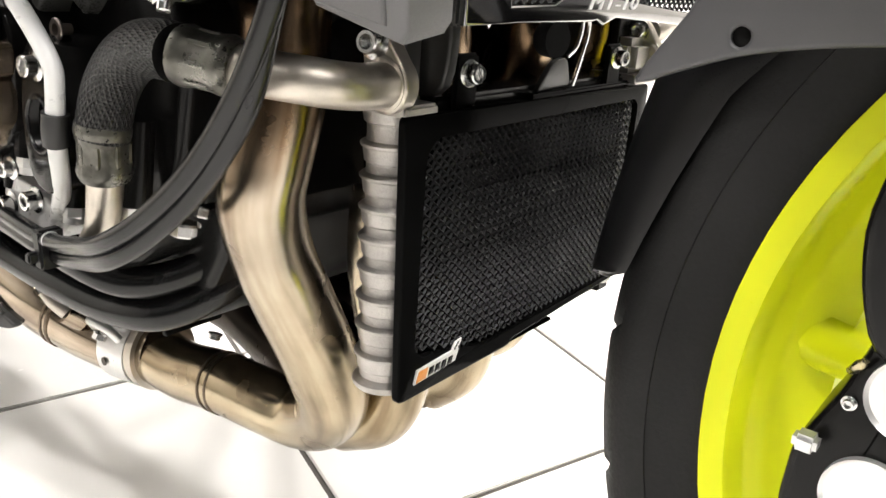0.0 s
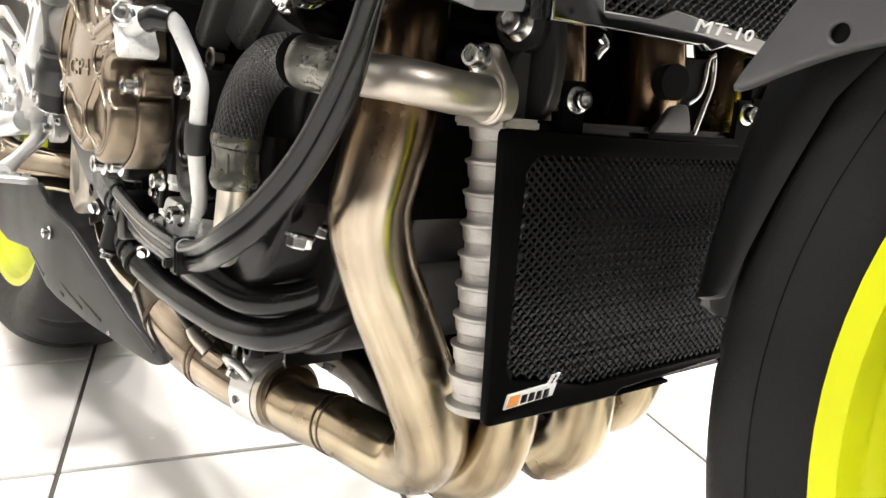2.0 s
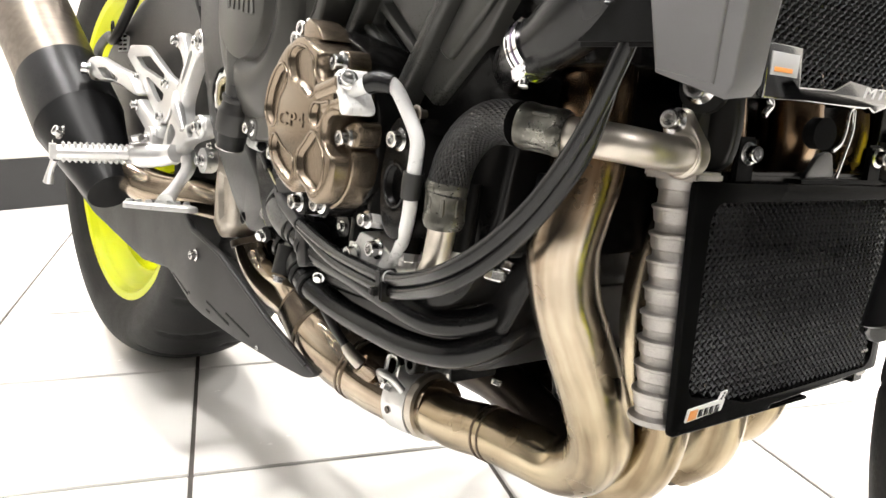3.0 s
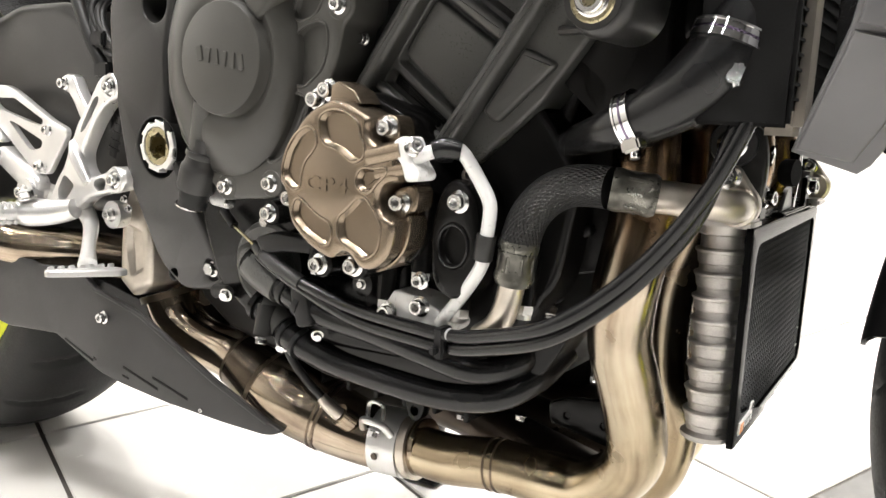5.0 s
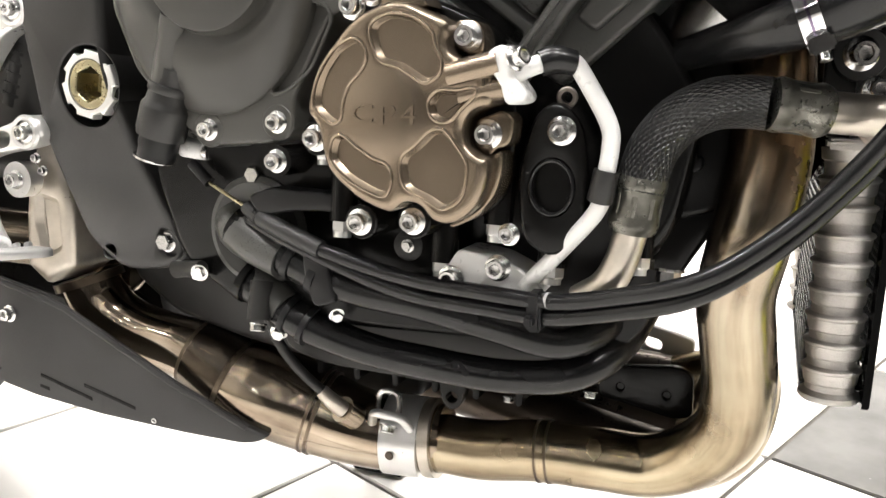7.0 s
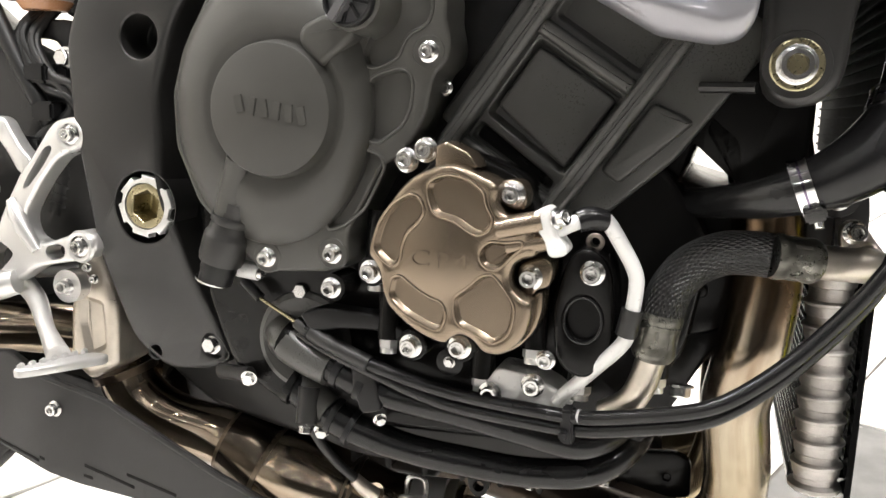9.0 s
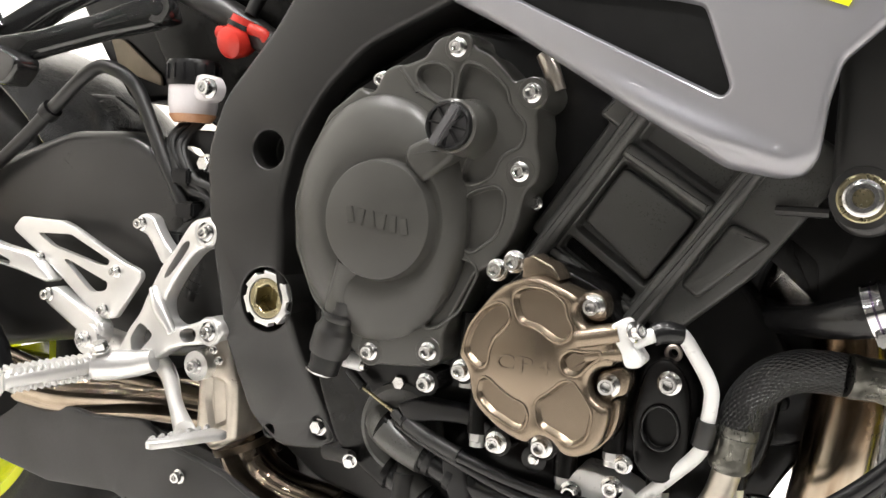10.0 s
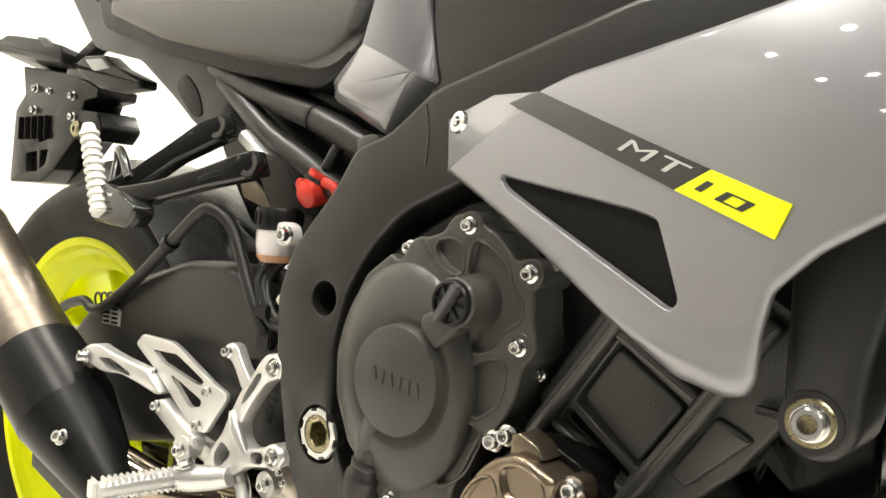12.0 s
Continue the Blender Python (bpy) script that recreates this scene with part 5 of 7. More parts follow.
COL = [(0.770, -0.0585, 0.1795), (0.745, -0.0600, 0.1770), (0.722, -0.0640, 0.1775), (0.690, -0.0700, 0.1835), (0.660, -0.0750, 0.1930), (0.632, -0.0780, 0.2000), (0.612, -0.0800, 0.2060), (0.590, -0.0820, 0.2160), (0.570, -0.0840, 0.2235), (0.534, -0.0850, 0.2290), (0.508, -0.0860, 0.2380), (0.490, -0.0880, 0.2530), (0.482, -0.0900, 0.2720)]
COL_R = [0.0240, 0.0250, 0.0265, 0.0295, 0.0330, 0.0335, 0.0310, 0.0275, 0.0238, 0.0228, 0.0228, 0.0230, 0.0230]
col = part("collector", tube(COL, COL_R, seg=32, n=8), STEEL_DARK, BIKE, "burnt brown steel exhaust collector")


def along_pipe(x):
    """The collector's middle at the length x."""
    for a, b in zip(COL, COL[1:]):
        if b[0] <= x <= a[0]:
            t = (x - a[0]) / (b[0] - a[0])
            return np.array(a) * (1 - t) + np.array(b) * t


for x0, x1, r in ((0.6795, 0.6770, 0.0320), (0.6745, 0.6725, 0.0325), (0.6120, 0.6085, 0.0318), (0.5790, 0.5755, 0.0262)):
    part("weld_bead", tube([along_pipe(x0), along_pipe(x1)], r, seg=30, n=2), STEEL_WELD, col)
part("dark_joint", tube([along_pipe(x) for x in (0.6095, 0.6040, 0.5950, 0.5860, 0.5780)], (0.0318, 0.0311, 0.0296, 0.0279, 0.0262), seg=32, n=3), STEEL_BURNT, col, "blackened joint of the collector")
part("collar", tube([(0.4835, -0.0895, 0.2660), (0.4815, -0.0900, 0.2720)], 0.0262, seg=30, n=2), STEEL_WELD, col)
part("rear_pipe", tube([(0.50, -0.05, 0.275), (0.45, -0.065, 0.288), (0.38, -0.10, 0.298), (0.30, -0.135, 0.300), (0.24, -0.165, 0.322)], 0.022, seg=24), STEEL_DARK, col)
clamp = part("pipe_clamp", tube([along_pipe(0.7530), along_pipe(0.7270)], 0.0285, seg=32, n=4), ALU, BIKE, "silver band clamp round the exhaust joint")
part("band_edge", tube([along_pipe(0.7640), along_pipe(0.7565)], 0.0280, seg=32, n=2), TUBE_ALU, clamp)
part("clamp_lug", tube([(0.7240, -0.0860, 0.1935), (0.7290, -0.0930, 0.2030), (0.7380, -0.0960, 0.2050), (0.7480, -0.0930, 0.2030), (0.7530, -0.0860, 0.1935)], 0.0032, seg=10), ALU, clamp)
part("lug_loop", tube([(0.7290, -0.0880, 0.2000), (0.7300, -0.0850, 0.2160), (0.7430, -0.0850, 0.2160), (0.7450, -0.0880, 0.2000)], 0.0020, seg=8), CHROME, clamp)
placed("bolt", HEX, clamp, (0.7385, -0.0905, 0.1955), (0, -0.6, -1), size=0.85)
part("hole", lathe([(0.0, 0.0), (0.0032, 0.0), (0.0030, 0.0006), (0.0, 0.0006)], (0.7395, -0.0905, 0.1735), (0, -1, -0.05), seg=14), SOOT_SHADE, clamp)
sensor = part("oxygen_sensor", tube([(0.7080, -0.098, 0.2040), (0.7015, -0.104, 0.2120), (0.6960, -0.107, 0.2190)], [0.0060, 0.0055, 0.0046], seg=14), TUBE_ALU, BIKE, "steel oxygen sensor with a black lead")
part("sensor_boss", tube([(0.7120, -0.088, 0.1960), (0.7075, -0.0985, 0.2046)], 0.0092, seg=18, n=2), STEEL_DARK, sensor)
part("sensor_lead", tube([(0.6960, -0.107, 0.2190), (0.682, -0.113, 0.234), (0.670, -0.118, 0.252), (0.662, -0.122, 0.275)], 0.0036, seg=10), RUBBER, sensor)
AXM = np.array((-1.0, -0.125, 0.8135))
AXM /= np.linalg.norm(AXM)
MUF = np.array((0.15, -0.190, 0.392))


def on_muf(s):
    return tuple(MUF + AXM * s)


muf = part("muffler", tube([on_muf(s) for s in (0.035, 0.12, 0.24, 0.275)], [0.0505, 0.0505, 0.0505, 0.046], seg=40, n=4), TITANIUM, BIKE, "brushed titanium muffler with a black front sleeve")
part("front_sleeve", tube([on_muf(s) for s in (0.040, 0.039, 0.0, -0.040, -0.043, -0.046, -0.085, -0.130, -0.160)], [0.0510, 0.0522, 0.0530, 0.0533, 0.0532, 0.0525, 0.0440, 0.0340, 0.0270], seg=40, n=4), PLASTIC, muf, "matt black front sleeve")
part("end_ring", tube([on_muf(0.243), on_muf(0.249)], 0.0515, seg=40, n=2), TUBE_ALU, muf)
placed("bolt", BOLT, muf, (0.2485, -0.2235, 0.3565), (0.25, -1, 0.45), size=1.2)

# ---- black water pipes, pump and cables under the engine ----
pump = part("water_pump", slab([(0.642, 0.349), (0.659, 0.366), (0.692, 0.369), (0.722, 0.356), (0.730, 0.330), (0.745, 0.312), (0.742, 0.290), (0.709, 0.276), (0.676, 0.274), (0.652, 0.300)], 0.150, 0.12, 0.008), SUMP_BLACK, BIKE, "black cast water pump body")
part("pump_disc", lathe([(0.0350, 0.138), (0.0350, 0.150), (0.0335, 0.1535), (0.0300, 0.1550), (0.0285, 0.1540), (0.0, 0.1540)], (0.6775, 0, 0.3330), (0, -1, 0), seg=44), COVER_PLASTIC, pump)
part("upper_outlet", tube([(0.6610, -0.150, 0.3380), (0.6700, -0.157, 0.3330), (0.6850, -0.162, 0.3260), (0.7020, -0.163, 0.3200)], [0.0140, 0.0145, 0.0125, 0.0120], seg=22), COVER_PLASTIC, pump)
part("lower_outlet", tube([(0.6720, -0.140, 0.3060), (0.6820, -0.150, 0.2960), (0.6980, -0.153, 0.2870)], [0.0135, 0.0132, 0.0120], seg=22), COVER_PLASTIC, pump)
part("bracket", slab([(0.684, 0.357), (0.700, 0.363), (0.742, 0.362), (0.762, 0.350), (0.758, 0.344), (0.738, 0.352), (0.712, 0.350), (0.692, 0.345)], 0.174, 0.160, 0.002, rounds=1), PLASTIC, pump)
part("washer_tab", lathe([(0.0, 0.0), (0.0080, 0.0), (0.0085, 0.0012), (0.0045, 0.0016), (0.0, 0.0016)], (0.7850, -0.170, 0.3370), (0, -1, 0), seg=22), CABLE, pump)
placed("bolt", HEX, pump, (0.7850, -0.1715, 0.3370), (0, -1, 0), size=0.5)
bolts(pump, [(0.7352, -0.1592, 0.2894)], HEX, (0.6, -0.7, -0.4), 0.62)
bolts(pump, [(0.6397, -0.1600, 0.3046)], HEX, (0.2, -0.9, -0.2), 0.75)
bolts(pump, [(0.6873, -0.1450, 0.2690)], HEX, (0.2, -0.9, -0.4), 0.75)
bolts(pump, [(0.6864, -0.1670, 0.2795)], HEX, (0.1, -0.35, -1), 0.75)
part("bolt_stem", tube([(0.6850, -0.160, 0.3040), (0.6862, -0.166, 0.2815)], 0.0072, seg=16, n=2), SUMP_BLACK, pump)
part("bolt_lug", tube([(0.6900, -0.138, 0.2850), (0.6876, -0.1440, 0.2700)], 0.0068, seg=16, n=2), SUMP_BLACK, pump)
part("stay_arm", tube([(0.6050, -0.140, 0.2990), (0.6230, -0.150, 0.3030), (0.6395, -0.1575, 0.3048)], [0.0060, 0.0055, 0.0068], seg=14, flat=0.7), SUMP_BLACK, pump)
TA = [(0.672, -0.158, 0.3330), (0.697, -0.162, 0.3240), (0.725, -0.163, 0.3130), (0.755, -0.163, 0.3060), (0.790, -0.163, 0.3030), (0.830, -0.160, 0.2960), (0.862, -0.148, 0.2870), (0.880, -0.128, 0.2890), (0.890, -0.108, 0.2990), (0.892, -0.085, 0.315)]
TB = [(0.672, -0.150, 0.3000), (0.692, -0.152, 0.2880), (0.713, -0.152, 0.2785), (0.748, -0.148, 0.2680), (0.790, -0.145, 0.2635), (0.835, -0.140, 0.2610), (0.872, -0.132, 0.2660), (0.892, -0.112, 0.2785), (0.901, -0.085, 0.295)]
for pts, r in ((TA, 0.0090), (TB, 0.0098)):
    wp = part("water_pipe", tube(pts, [r * 1.25, r * 1.22, r * 1.15] + [r] * (len(pts) - 3), seg=22), CABLE, BIKE, "black curved water pipe under the engine")
    q0, q1 = np.array(pts[1]), np.array(pts[2])
    for f in (0.35, 0.95):
        part("pipe_clip", tube([q0 + (q1 - q0) * f, q0 + (q1 - q0) * (f + 0.16)], r * 1.36, seg=20, n=2), PLASTIC, wp)
    part("pipe_end", tube([np.array(pts[0]) - (q1 - q0) * 0.2, pts[0]], r * 1.5, seg=20, n=2), ENGINE_BLACK, wp)
part("cable_holder", slab([(0.720, 0.330), (0.736, 0.327), (0.742, 0.300), (0.728, 0.296), (0.722, 0.312)], 0.174, 0.150, 0.002, rounds=1), PLASTIC, pump)
C1 = [(0.688, -0.170, 0.3460), (0.706, -0.174, 0.3400), (0.735, -0.177, 0.3310), (0.785, -0.180, 0.3215), (0.840, -0.186, 0.3195), (0.870, -0.187, 0.3195), (0.900, -0.192, 0.3265), (0.936, -0.200, 0.3390), (0.963, -0.196, 0.3570), (0.989, -0.191, 0.3830), (1.013, -0.189, 0.4160), (1.030, -0.188, 0.4510), (1.040, -0.185, 0.4850), (1.046, -0.178, 0.53), (1.05, -0.165, 0.60)]
C2 = [(x - 0.002, y + 0.004, z - 0.0088) if 2 < k < 11 else (x - 0.006, y + 0.004, z - 0.004) for k, (x, y, z) in enumerate(C1)]
for pts, r in ((C1, 0.0043), (C2, 0.0045)):
    part("control_cable", tube(pts, r, seg=14, n=8), CABLE, BIKE, "satin black control cable")
tie = part("cable_tie", block(-0.0035, 0.0035, -0.0065, 0.0065, -0.0125, 0.0075, 0.0012, m=pose(0.861, -0.1845, 0.3160, 0, -4, 0)), PLASTIC, BIKE, "black plastic cable tie")
part("tie_head", block(0.8575, 0.8620, -0.1955, -0.1900, 0.3070, 0.3125, 0.001), PLASTIC, tie)
part("white_mark", tube([(0.8670, -0.1866, 0.3195), (0.8684, -0.187, 0.3196)], 0.00445, seg=14, n=2), GREY_FILM, tie)
part("sleeve", tube([(0.692, -0.171, 0.3447), (0.706, -0.174, 0.3400), (0.735, -0.177, 0.3310)], 0.0053, seg=14), RUBBER, tie)
stay = part("hose_stay", slab([(0.896, 0.391), (0.931, 0.391), (0.931, 0.383), (0.914, 0.381), (0.912, 0.337), (0.899, 0.335)], 0.130, 0.118, 0.002, rounds=1), PLASTIC, BIKE, "black plastic hose stay")
part("rib", slab([(0.9035, 0.388), (0.9075, 0.388), (0.9075, 0.338), (0.9035, 0.338)], 0.1335, 0.129, 0.0012, rounds=0), PLASTIC, stay)
placed("nut", HEX, stay, (0.9050, -0.1260, 0.3345), (0, -0.3, -1), size=0.9)
placed("bolt", HEX, stay, (0.920, -0.148, 0.334), (0, -0.2, -1), size=1.1)

# ---- main frame ----
def frame_at(u, v, h):
    """The frame's flank: its lower end turns in under the engine."""
    k = min(max((0.415 - v) / 0.09, 0.0), 1.0)
    return (u - 0.023 * k, -(h - 0.031 * k), v - 0.012 * k)


spar = part("main_frame", slab([(0.504, 0.477), (0.501, 0.527), (0.517, 0.568), (0.565, 0.620), (0.588, 0.655), (0.622, 0.664), (0.665, 0.696), (0.720, 0.712), (0.830, 0.745), (0.96, 0.75), (0.97, 0.66), (0.80, 0.650), (0.717, 0.634), (0.690, 0.623), (0.643, 0.603), (0.609, 0.572), (0.586, 0.537), (0.574, 0.492), (0.577, 0.431), (0.595, 0.382), (0.621, 0.343), (0.634, 0.319), (0.618, 0.309), (0.579, 0.304), (0.549, 0.324), (0.522, 0.383)], 0.166, 0.100, 0.005,
             [([(0.561 + 0.0150 * math.cos(a), 0.5295 + 0.0150 * math.sin(a)) for a in np.linspace(0, 6.283, 24, endpoint=False)], 0.030, 0.0), ([(0.5625 + 0.0245 * math.cos(a), 0.4170 + 0.0245 * math.sin(a)) for a in np.linspace(0, 6.283, 28, endpoint=False)], 0.030, 0.001),
              ([(0.5690 + 0.0055 * math.cos(a), 0.3165 + 0.0055 * math.sin(a)) for a in np.linspace(0, 6.283, 14, endpoint=False)], 0.012, 0.0), ([(0.607, 0.326), (0.612, 0.3365), (0.622, 0.335), (0.632, 0.321), (0.624, 0.316), (0.612, 0.319)], 0.004, 0.001)], put=frame_at, rounds=2), FRAME_BLACK, BIKE, "satin black aluminium main frame")
part("weld_seam", tube([(0.660, -0.1652, 0.685), (0.664, -0.1652, 0.665), (0.663, -0.1652, 0.640)], 0.0015, seg=8), FRAME_BLACK, spar)
part("inner_frame", slab([(0.50, 0.30), (0.50, 0.60), (0.56, 0.63), (0.61, 0.60), (0.60, 0.30)], 0.10, -0.16, 0.004), ENGINE_BLACK, spar)
part("link_plate", slab([(0.40, 0.43), (0.41, 0.56), (0.46, 0.61), (0.56, 0.63), (0.61, 0.60), (0.60, 0.30), (0.48, 0.33)], 0.035, -0.12, 0.004), ENGINE_BLACK, spar)
notch = []
for k in range(6):
    for da, r in ((0.0, 0.0218), (0.62, 0.0218), (0.66, 0.0192), (0.98, 0.0192)):
        a = k * math.pi / 3 + da
        notch.append((0.5625 + r * math.cos(a), 0.4170 + r * math.sin(a)))
nut = part("pivot_nut", slab(notch, 0.1655, 0.157, 0.0012, [([(0.5625 + 0.0160 * math.cos(a), 0.4170 + 0.0160 * math.sin(a)) for a in np.linspace(0, 6.283, 28, endpoint=False)], None, 0.0)], rounds=0), ALU, spar, "silver castellated swing arm nut")
part("pivot_bolt", slab([(0.5625 + 0.0155 * math.cos(a), 0.4170 + 0.0155 * math.sin(a)) for a in np.linspace(0, 6.283, 28, endpoint=False)], 0.1650, 0.14, 0.0008, [([(0.5625 + 0.0118 * math.cos(a + 0.4), 0.4170 + 0.0118 * math.sin(a + 0.4)) for a in np.linspace(0, 6.283, 6, endpoint=False)], 0.020, 0.0004)], rounds=0), GOLD, nut, "yellow zinc bolt with a hexagon socket")
placed("bolt", HEX, spar, (0.5930, -0.132, 0.3155), (0, -1, 0), size=1.0)
part("mount_arm", slab([(0.946, 0.535), (0.946, 0.60), (0.95, 0.70), (1.02, 0.72), (1.03, 0.64), (0.995, 0.585), (0.984, 0.54), (0.982, 0.507), (0.972, 0.496), (0.958, 0.4945), (0.947, 0.503)], 0.220, 0.17, 0.006), FRAME_BLACK, spar, "satin black front engine mount")
mbm = lathe([(0.0, -0.001), (0.0098, -0.001), (0.0100, 0.0012), (0.0090, 0.0020), (0.0080, 0.0022), (0.0078, 0.0056), (0.0070, 0.0066), (0.0048, 0.0066)], (0.9607, -0.220, 0.5140), (0, -1, 0), seg=30, caps=False)
lathe([(0.0050, 0.0066), (0.0046, 0.0060), (0.0046, 0.0012), (0.0, 0.0008)], (0.9607, -0.220, 0.5140), (0, -1, 0), seg=6, bm=mbm, caps=False)
mb = part("mount_bolt", mbm, CHROME, spar, "large silver socket bolt", 30)
part("washer", lathe([(0.0, 0.0), (0.0150, 0.0), (0.0154, 0.0008), (0.0152, 0.0014), (0.0, 0.0014)], (0.9607, -0.2195, 0.5140), (0, -1, 0), seg=30), FRAME_BLACK, mb)
part("gold_ring", lathe([(0.0, 0.0), (0.0118, 0.0), (0.0122, 0.0008), (0.0112, 0.0018), (0.0, 0.0018)], (0.9607, -0.2200, 0.5140), (0, -1, 0), seg=30), GOLD, mb)
part("web", tube([(0.918, -0.165, 0.505), (0.946, -0.175, 0.505)], 0.0030, seg=8, n=2), FRAME_BLACK, spar)

part("airbox", slab([(0.66, 0.60), (0.70, 0.69), (0.95, 0.70), (0.98, 0.62), (0.80, 0.58)], 0.11, -0.11, 0.01, rounds=1), ENGINE_BLACK, BIKE, "black plastic air box under the tank")

# ---- side panel ----
RIDGE_X = (0.70, 0.80, 0.8139, 0.8300, 0.8609, 0.8900, 0.9256, 0.9400, 1.2)
RIDGE_TOP = (0.640, 0.5880, 0.5817, 0.5770, 0.5639, 0.5515, 0.5360, 0.5330, 0.50)
RIDGE_LOW = (0.640, 0.5880, 0.5805, 0.5720, 0.5545, 0.5415, 0.5310, 0.5325, 0.50)


def soft(q, w=0.0020):
    """A ramp that starts with a rounded corner."""
    return w * math.log1p(math.exp(min(q / w, 60.0)))


def panel_at(u, v, h):
    """The side panel's skin: slanting out to the front, its top rolling in to the tank, a long facet facing up above the edge that curls under."""
    top, low = float(np.interp(u, RIDGE_X, RIDGE_TOP)), float(np.interp(u, RIDGE_X, RIDGE_LOW))
    facet = 0.60 * (soft(top - v) - soft(low - v))
    d = soft(low - v)
    return (u, -0.200 - (u - 0.721) * 0.228 - h - facet + 1.6 * max(0.0, v - 0.635) ** 2 + 0.7 * (v - 0.60) ** 2 + 0.9 * max(0.0, u - 0.93) ** 2 + 0.55 * d + 7.0 * d * d, v)


VENT = [(0.7640, 0.6302), (0.868, 0.6112), (0.8835, 0.6068), (0.8995, 0.5650), (0.8945, 0.5592), (0.8860, 0.5632), (0.7690, 0.6205), (0.7632, 0.6262)]
panel = part("side_panel", slab([(0.703, 0.634), (0.786, 0.683), (0.808, 0.690), (0.901, 0.706), (0.96, 0.718), (1.06, 0.72), (1.10, 0.70), (1.06, 0.655), (0.995, 0.610), (0.968, 0.594), (0.948, 0.575), (0.9435, 0.557), (0.9410, 0.532), (0.936, 0.5235), (0.925, 0.5210), (0.898, 0.5255), (0.850, 0.5530), (0.817, 0.5725), (0.764, 0.604)], 0.0, -0.006, 0.004, [(VENT, 0.0045, 0.001)], put=panel_at, rounds=1, mesh=0.0022), GREY_GLOSS, BIKE, "glossy grey side panel with a dark vent and a yellow decal")
part("panel_tip", slab([(0.7075, 0.6325), (0.7880, 0.6815), (0.739, 0.6845), (0.6925, 0.671)], -0.0005, -0.0055, 0.0015, put=lambda u, v, h: (u, panel_at(u, v, h)[1] + 0.25 * max(0.0, (0.785 - u) * 0.49 - (0.6825 - v)) * 0.86 * -1 + 0.35 * max(0.0, v - (0.6335 + (u - 0.7045) * 0.609)), v), rounds=0), GREY_GLOSS, panel)
screw = part("panel_screw", lathe([(0.0, 0.0), (0.0075, 0.0), (0.0080, 0.001), (0.0072, 0.0035), (0.0040, 0.0042), (0.0036, 0.0015), (0.0, 0.0015)], (0.7205, -0.1985, 0.6650), (-0.25, -1, 0.2), seg=22), POLISHED, panel, "polished screw")
part("vent_backing", slab(fine([tuple(q) for q in inset(ccw([np.array(q) for q in VENT]), 0.0006)], 0.01), -0.0040, -0.0050, 0.0002, put=panel_at, rounds=1), MATT_BLACK, panel, "black perforated vent insert")
part("stripe", slab(fine([(0.762, 0.6755), (0.786, 0.6815), (0.913, 0.631), (0.893, 0.621)]), 0.0012, -0.001, 0.0001, put=panel_at, rounds=0, mesh=0.004), BLACK_FILM, panel, "black decal stripe")
part("yellow_field", slab(fine([(0.913, 0.631), (0.955, 0.615), (0.948, 0.599), (0.893, 0.621)]), 0.0013, -0.001, 0.0001, put=panel_at, rounds=0, mesh=0.004), YELLOW_FILM, panel, "fluorescent yellow decal field")


def decal(body, size, at, along, material, stretch, up=0.9, spread=1.0):
    """Letters laid on the side panel, running down along the stripe."""
    t = lettering(body, size, 0.0002, spread)
    ex = Vector(along).normalized()
    ez = Vector((0.0189, 0.0103)).normalized()
    for v in t.verts:
        q = Vector(at) + ex * v.co.x * stretch + ez * v.co.y * up
        v.co = Vector(panel_at(q.x, q.y, 0.0017 + v.co.z))
    return part("lettering", t, material, panel)


decal("MT", 0.0170, (0.8775, 0.6375), (0.93, -0.37), GREY_FILM, 1.85, 0.90, 1.1)


def on_field(u, v, h):
    """Across and up in the yellow field, leaning with the stripe."""
    return panel_at(0.8935 + 0.0424 * u + 0.0189 * v, 0.6207 - 0.0161 * u + 0.0103 * v, h)


part("digit", slab([(0.130, 0.29), (0.222, 0.29), (0.222, 0.675), (0.130, 0.675)], 0.0017, 0.0005, 0.0001, put=on_field, rounds=0), BLACK_FILM, panel)
part("digit", slab([(0.415, 0.26), (0.775, 0.26), (0.775, 0.62), (0.415, 0.62)], 0.0017, 0.0005, 0.0001, [([(0.505, 0.305), (0.685, 0.305), (0.685, 0.575), (0.505, 0.575)], None, 0.0)], put=on_field, rounds=0), BLACK_FILM, panel)

# ---- seat, tank and tail ----
hb = bmesh.new()
rim_pts = [(0.5628, -0.1420, 0.7430), (0.5306, -0.1420, 0.7139), (0.5338, -0.1420, 0.6978), (0.5957, -0.1420, 0.6671), (0.6479, -0.1420, 0.7058), (0.6425, -0.1420, 0.7283), (0.6345, -0.1420, 0.7712), (0.6480, -0.1420, 0.8600), (0.6000, -0.1420, 0.8600)]
rv = [hb.verts.new(p) for p in rim_pts]
a, b, c = [hb.verts.new(p) for p in ((0.5560, -0.1570, 0.7058), (0.6349, -0.1570, 0.7128), (0.5982, -0.1570, 0.6830))]
for f in ((rv[0], rv[1], a), (rv[0], a, b), (a, c, b), (rv[1], rv[2], a), (rv[2], c, a), (rv[2], rv[3], c), (rv[3], b, c), (rv[3], rv[4], b), (rv[4], rv[5], b), (rv[5], rv[6], rv[7], rv[8], rv[0], b)):
    hb.faces.new(f)
bv = [hb.verts.new((p[0], -0.105, p[2])) for p in rim_pts]
bridge(hb, rv, bv)
hb.faces.new(bv)
bmesh.ops.recalc_face_normals(hb, faces=hb.faces)
bmesh.ops.bevel(hb, geom=[e for e in hb.edges if not all(v in bv for v in e.verts)], offset=0.0012, segments=2, affect="EDGES", clamp_overlap=True)
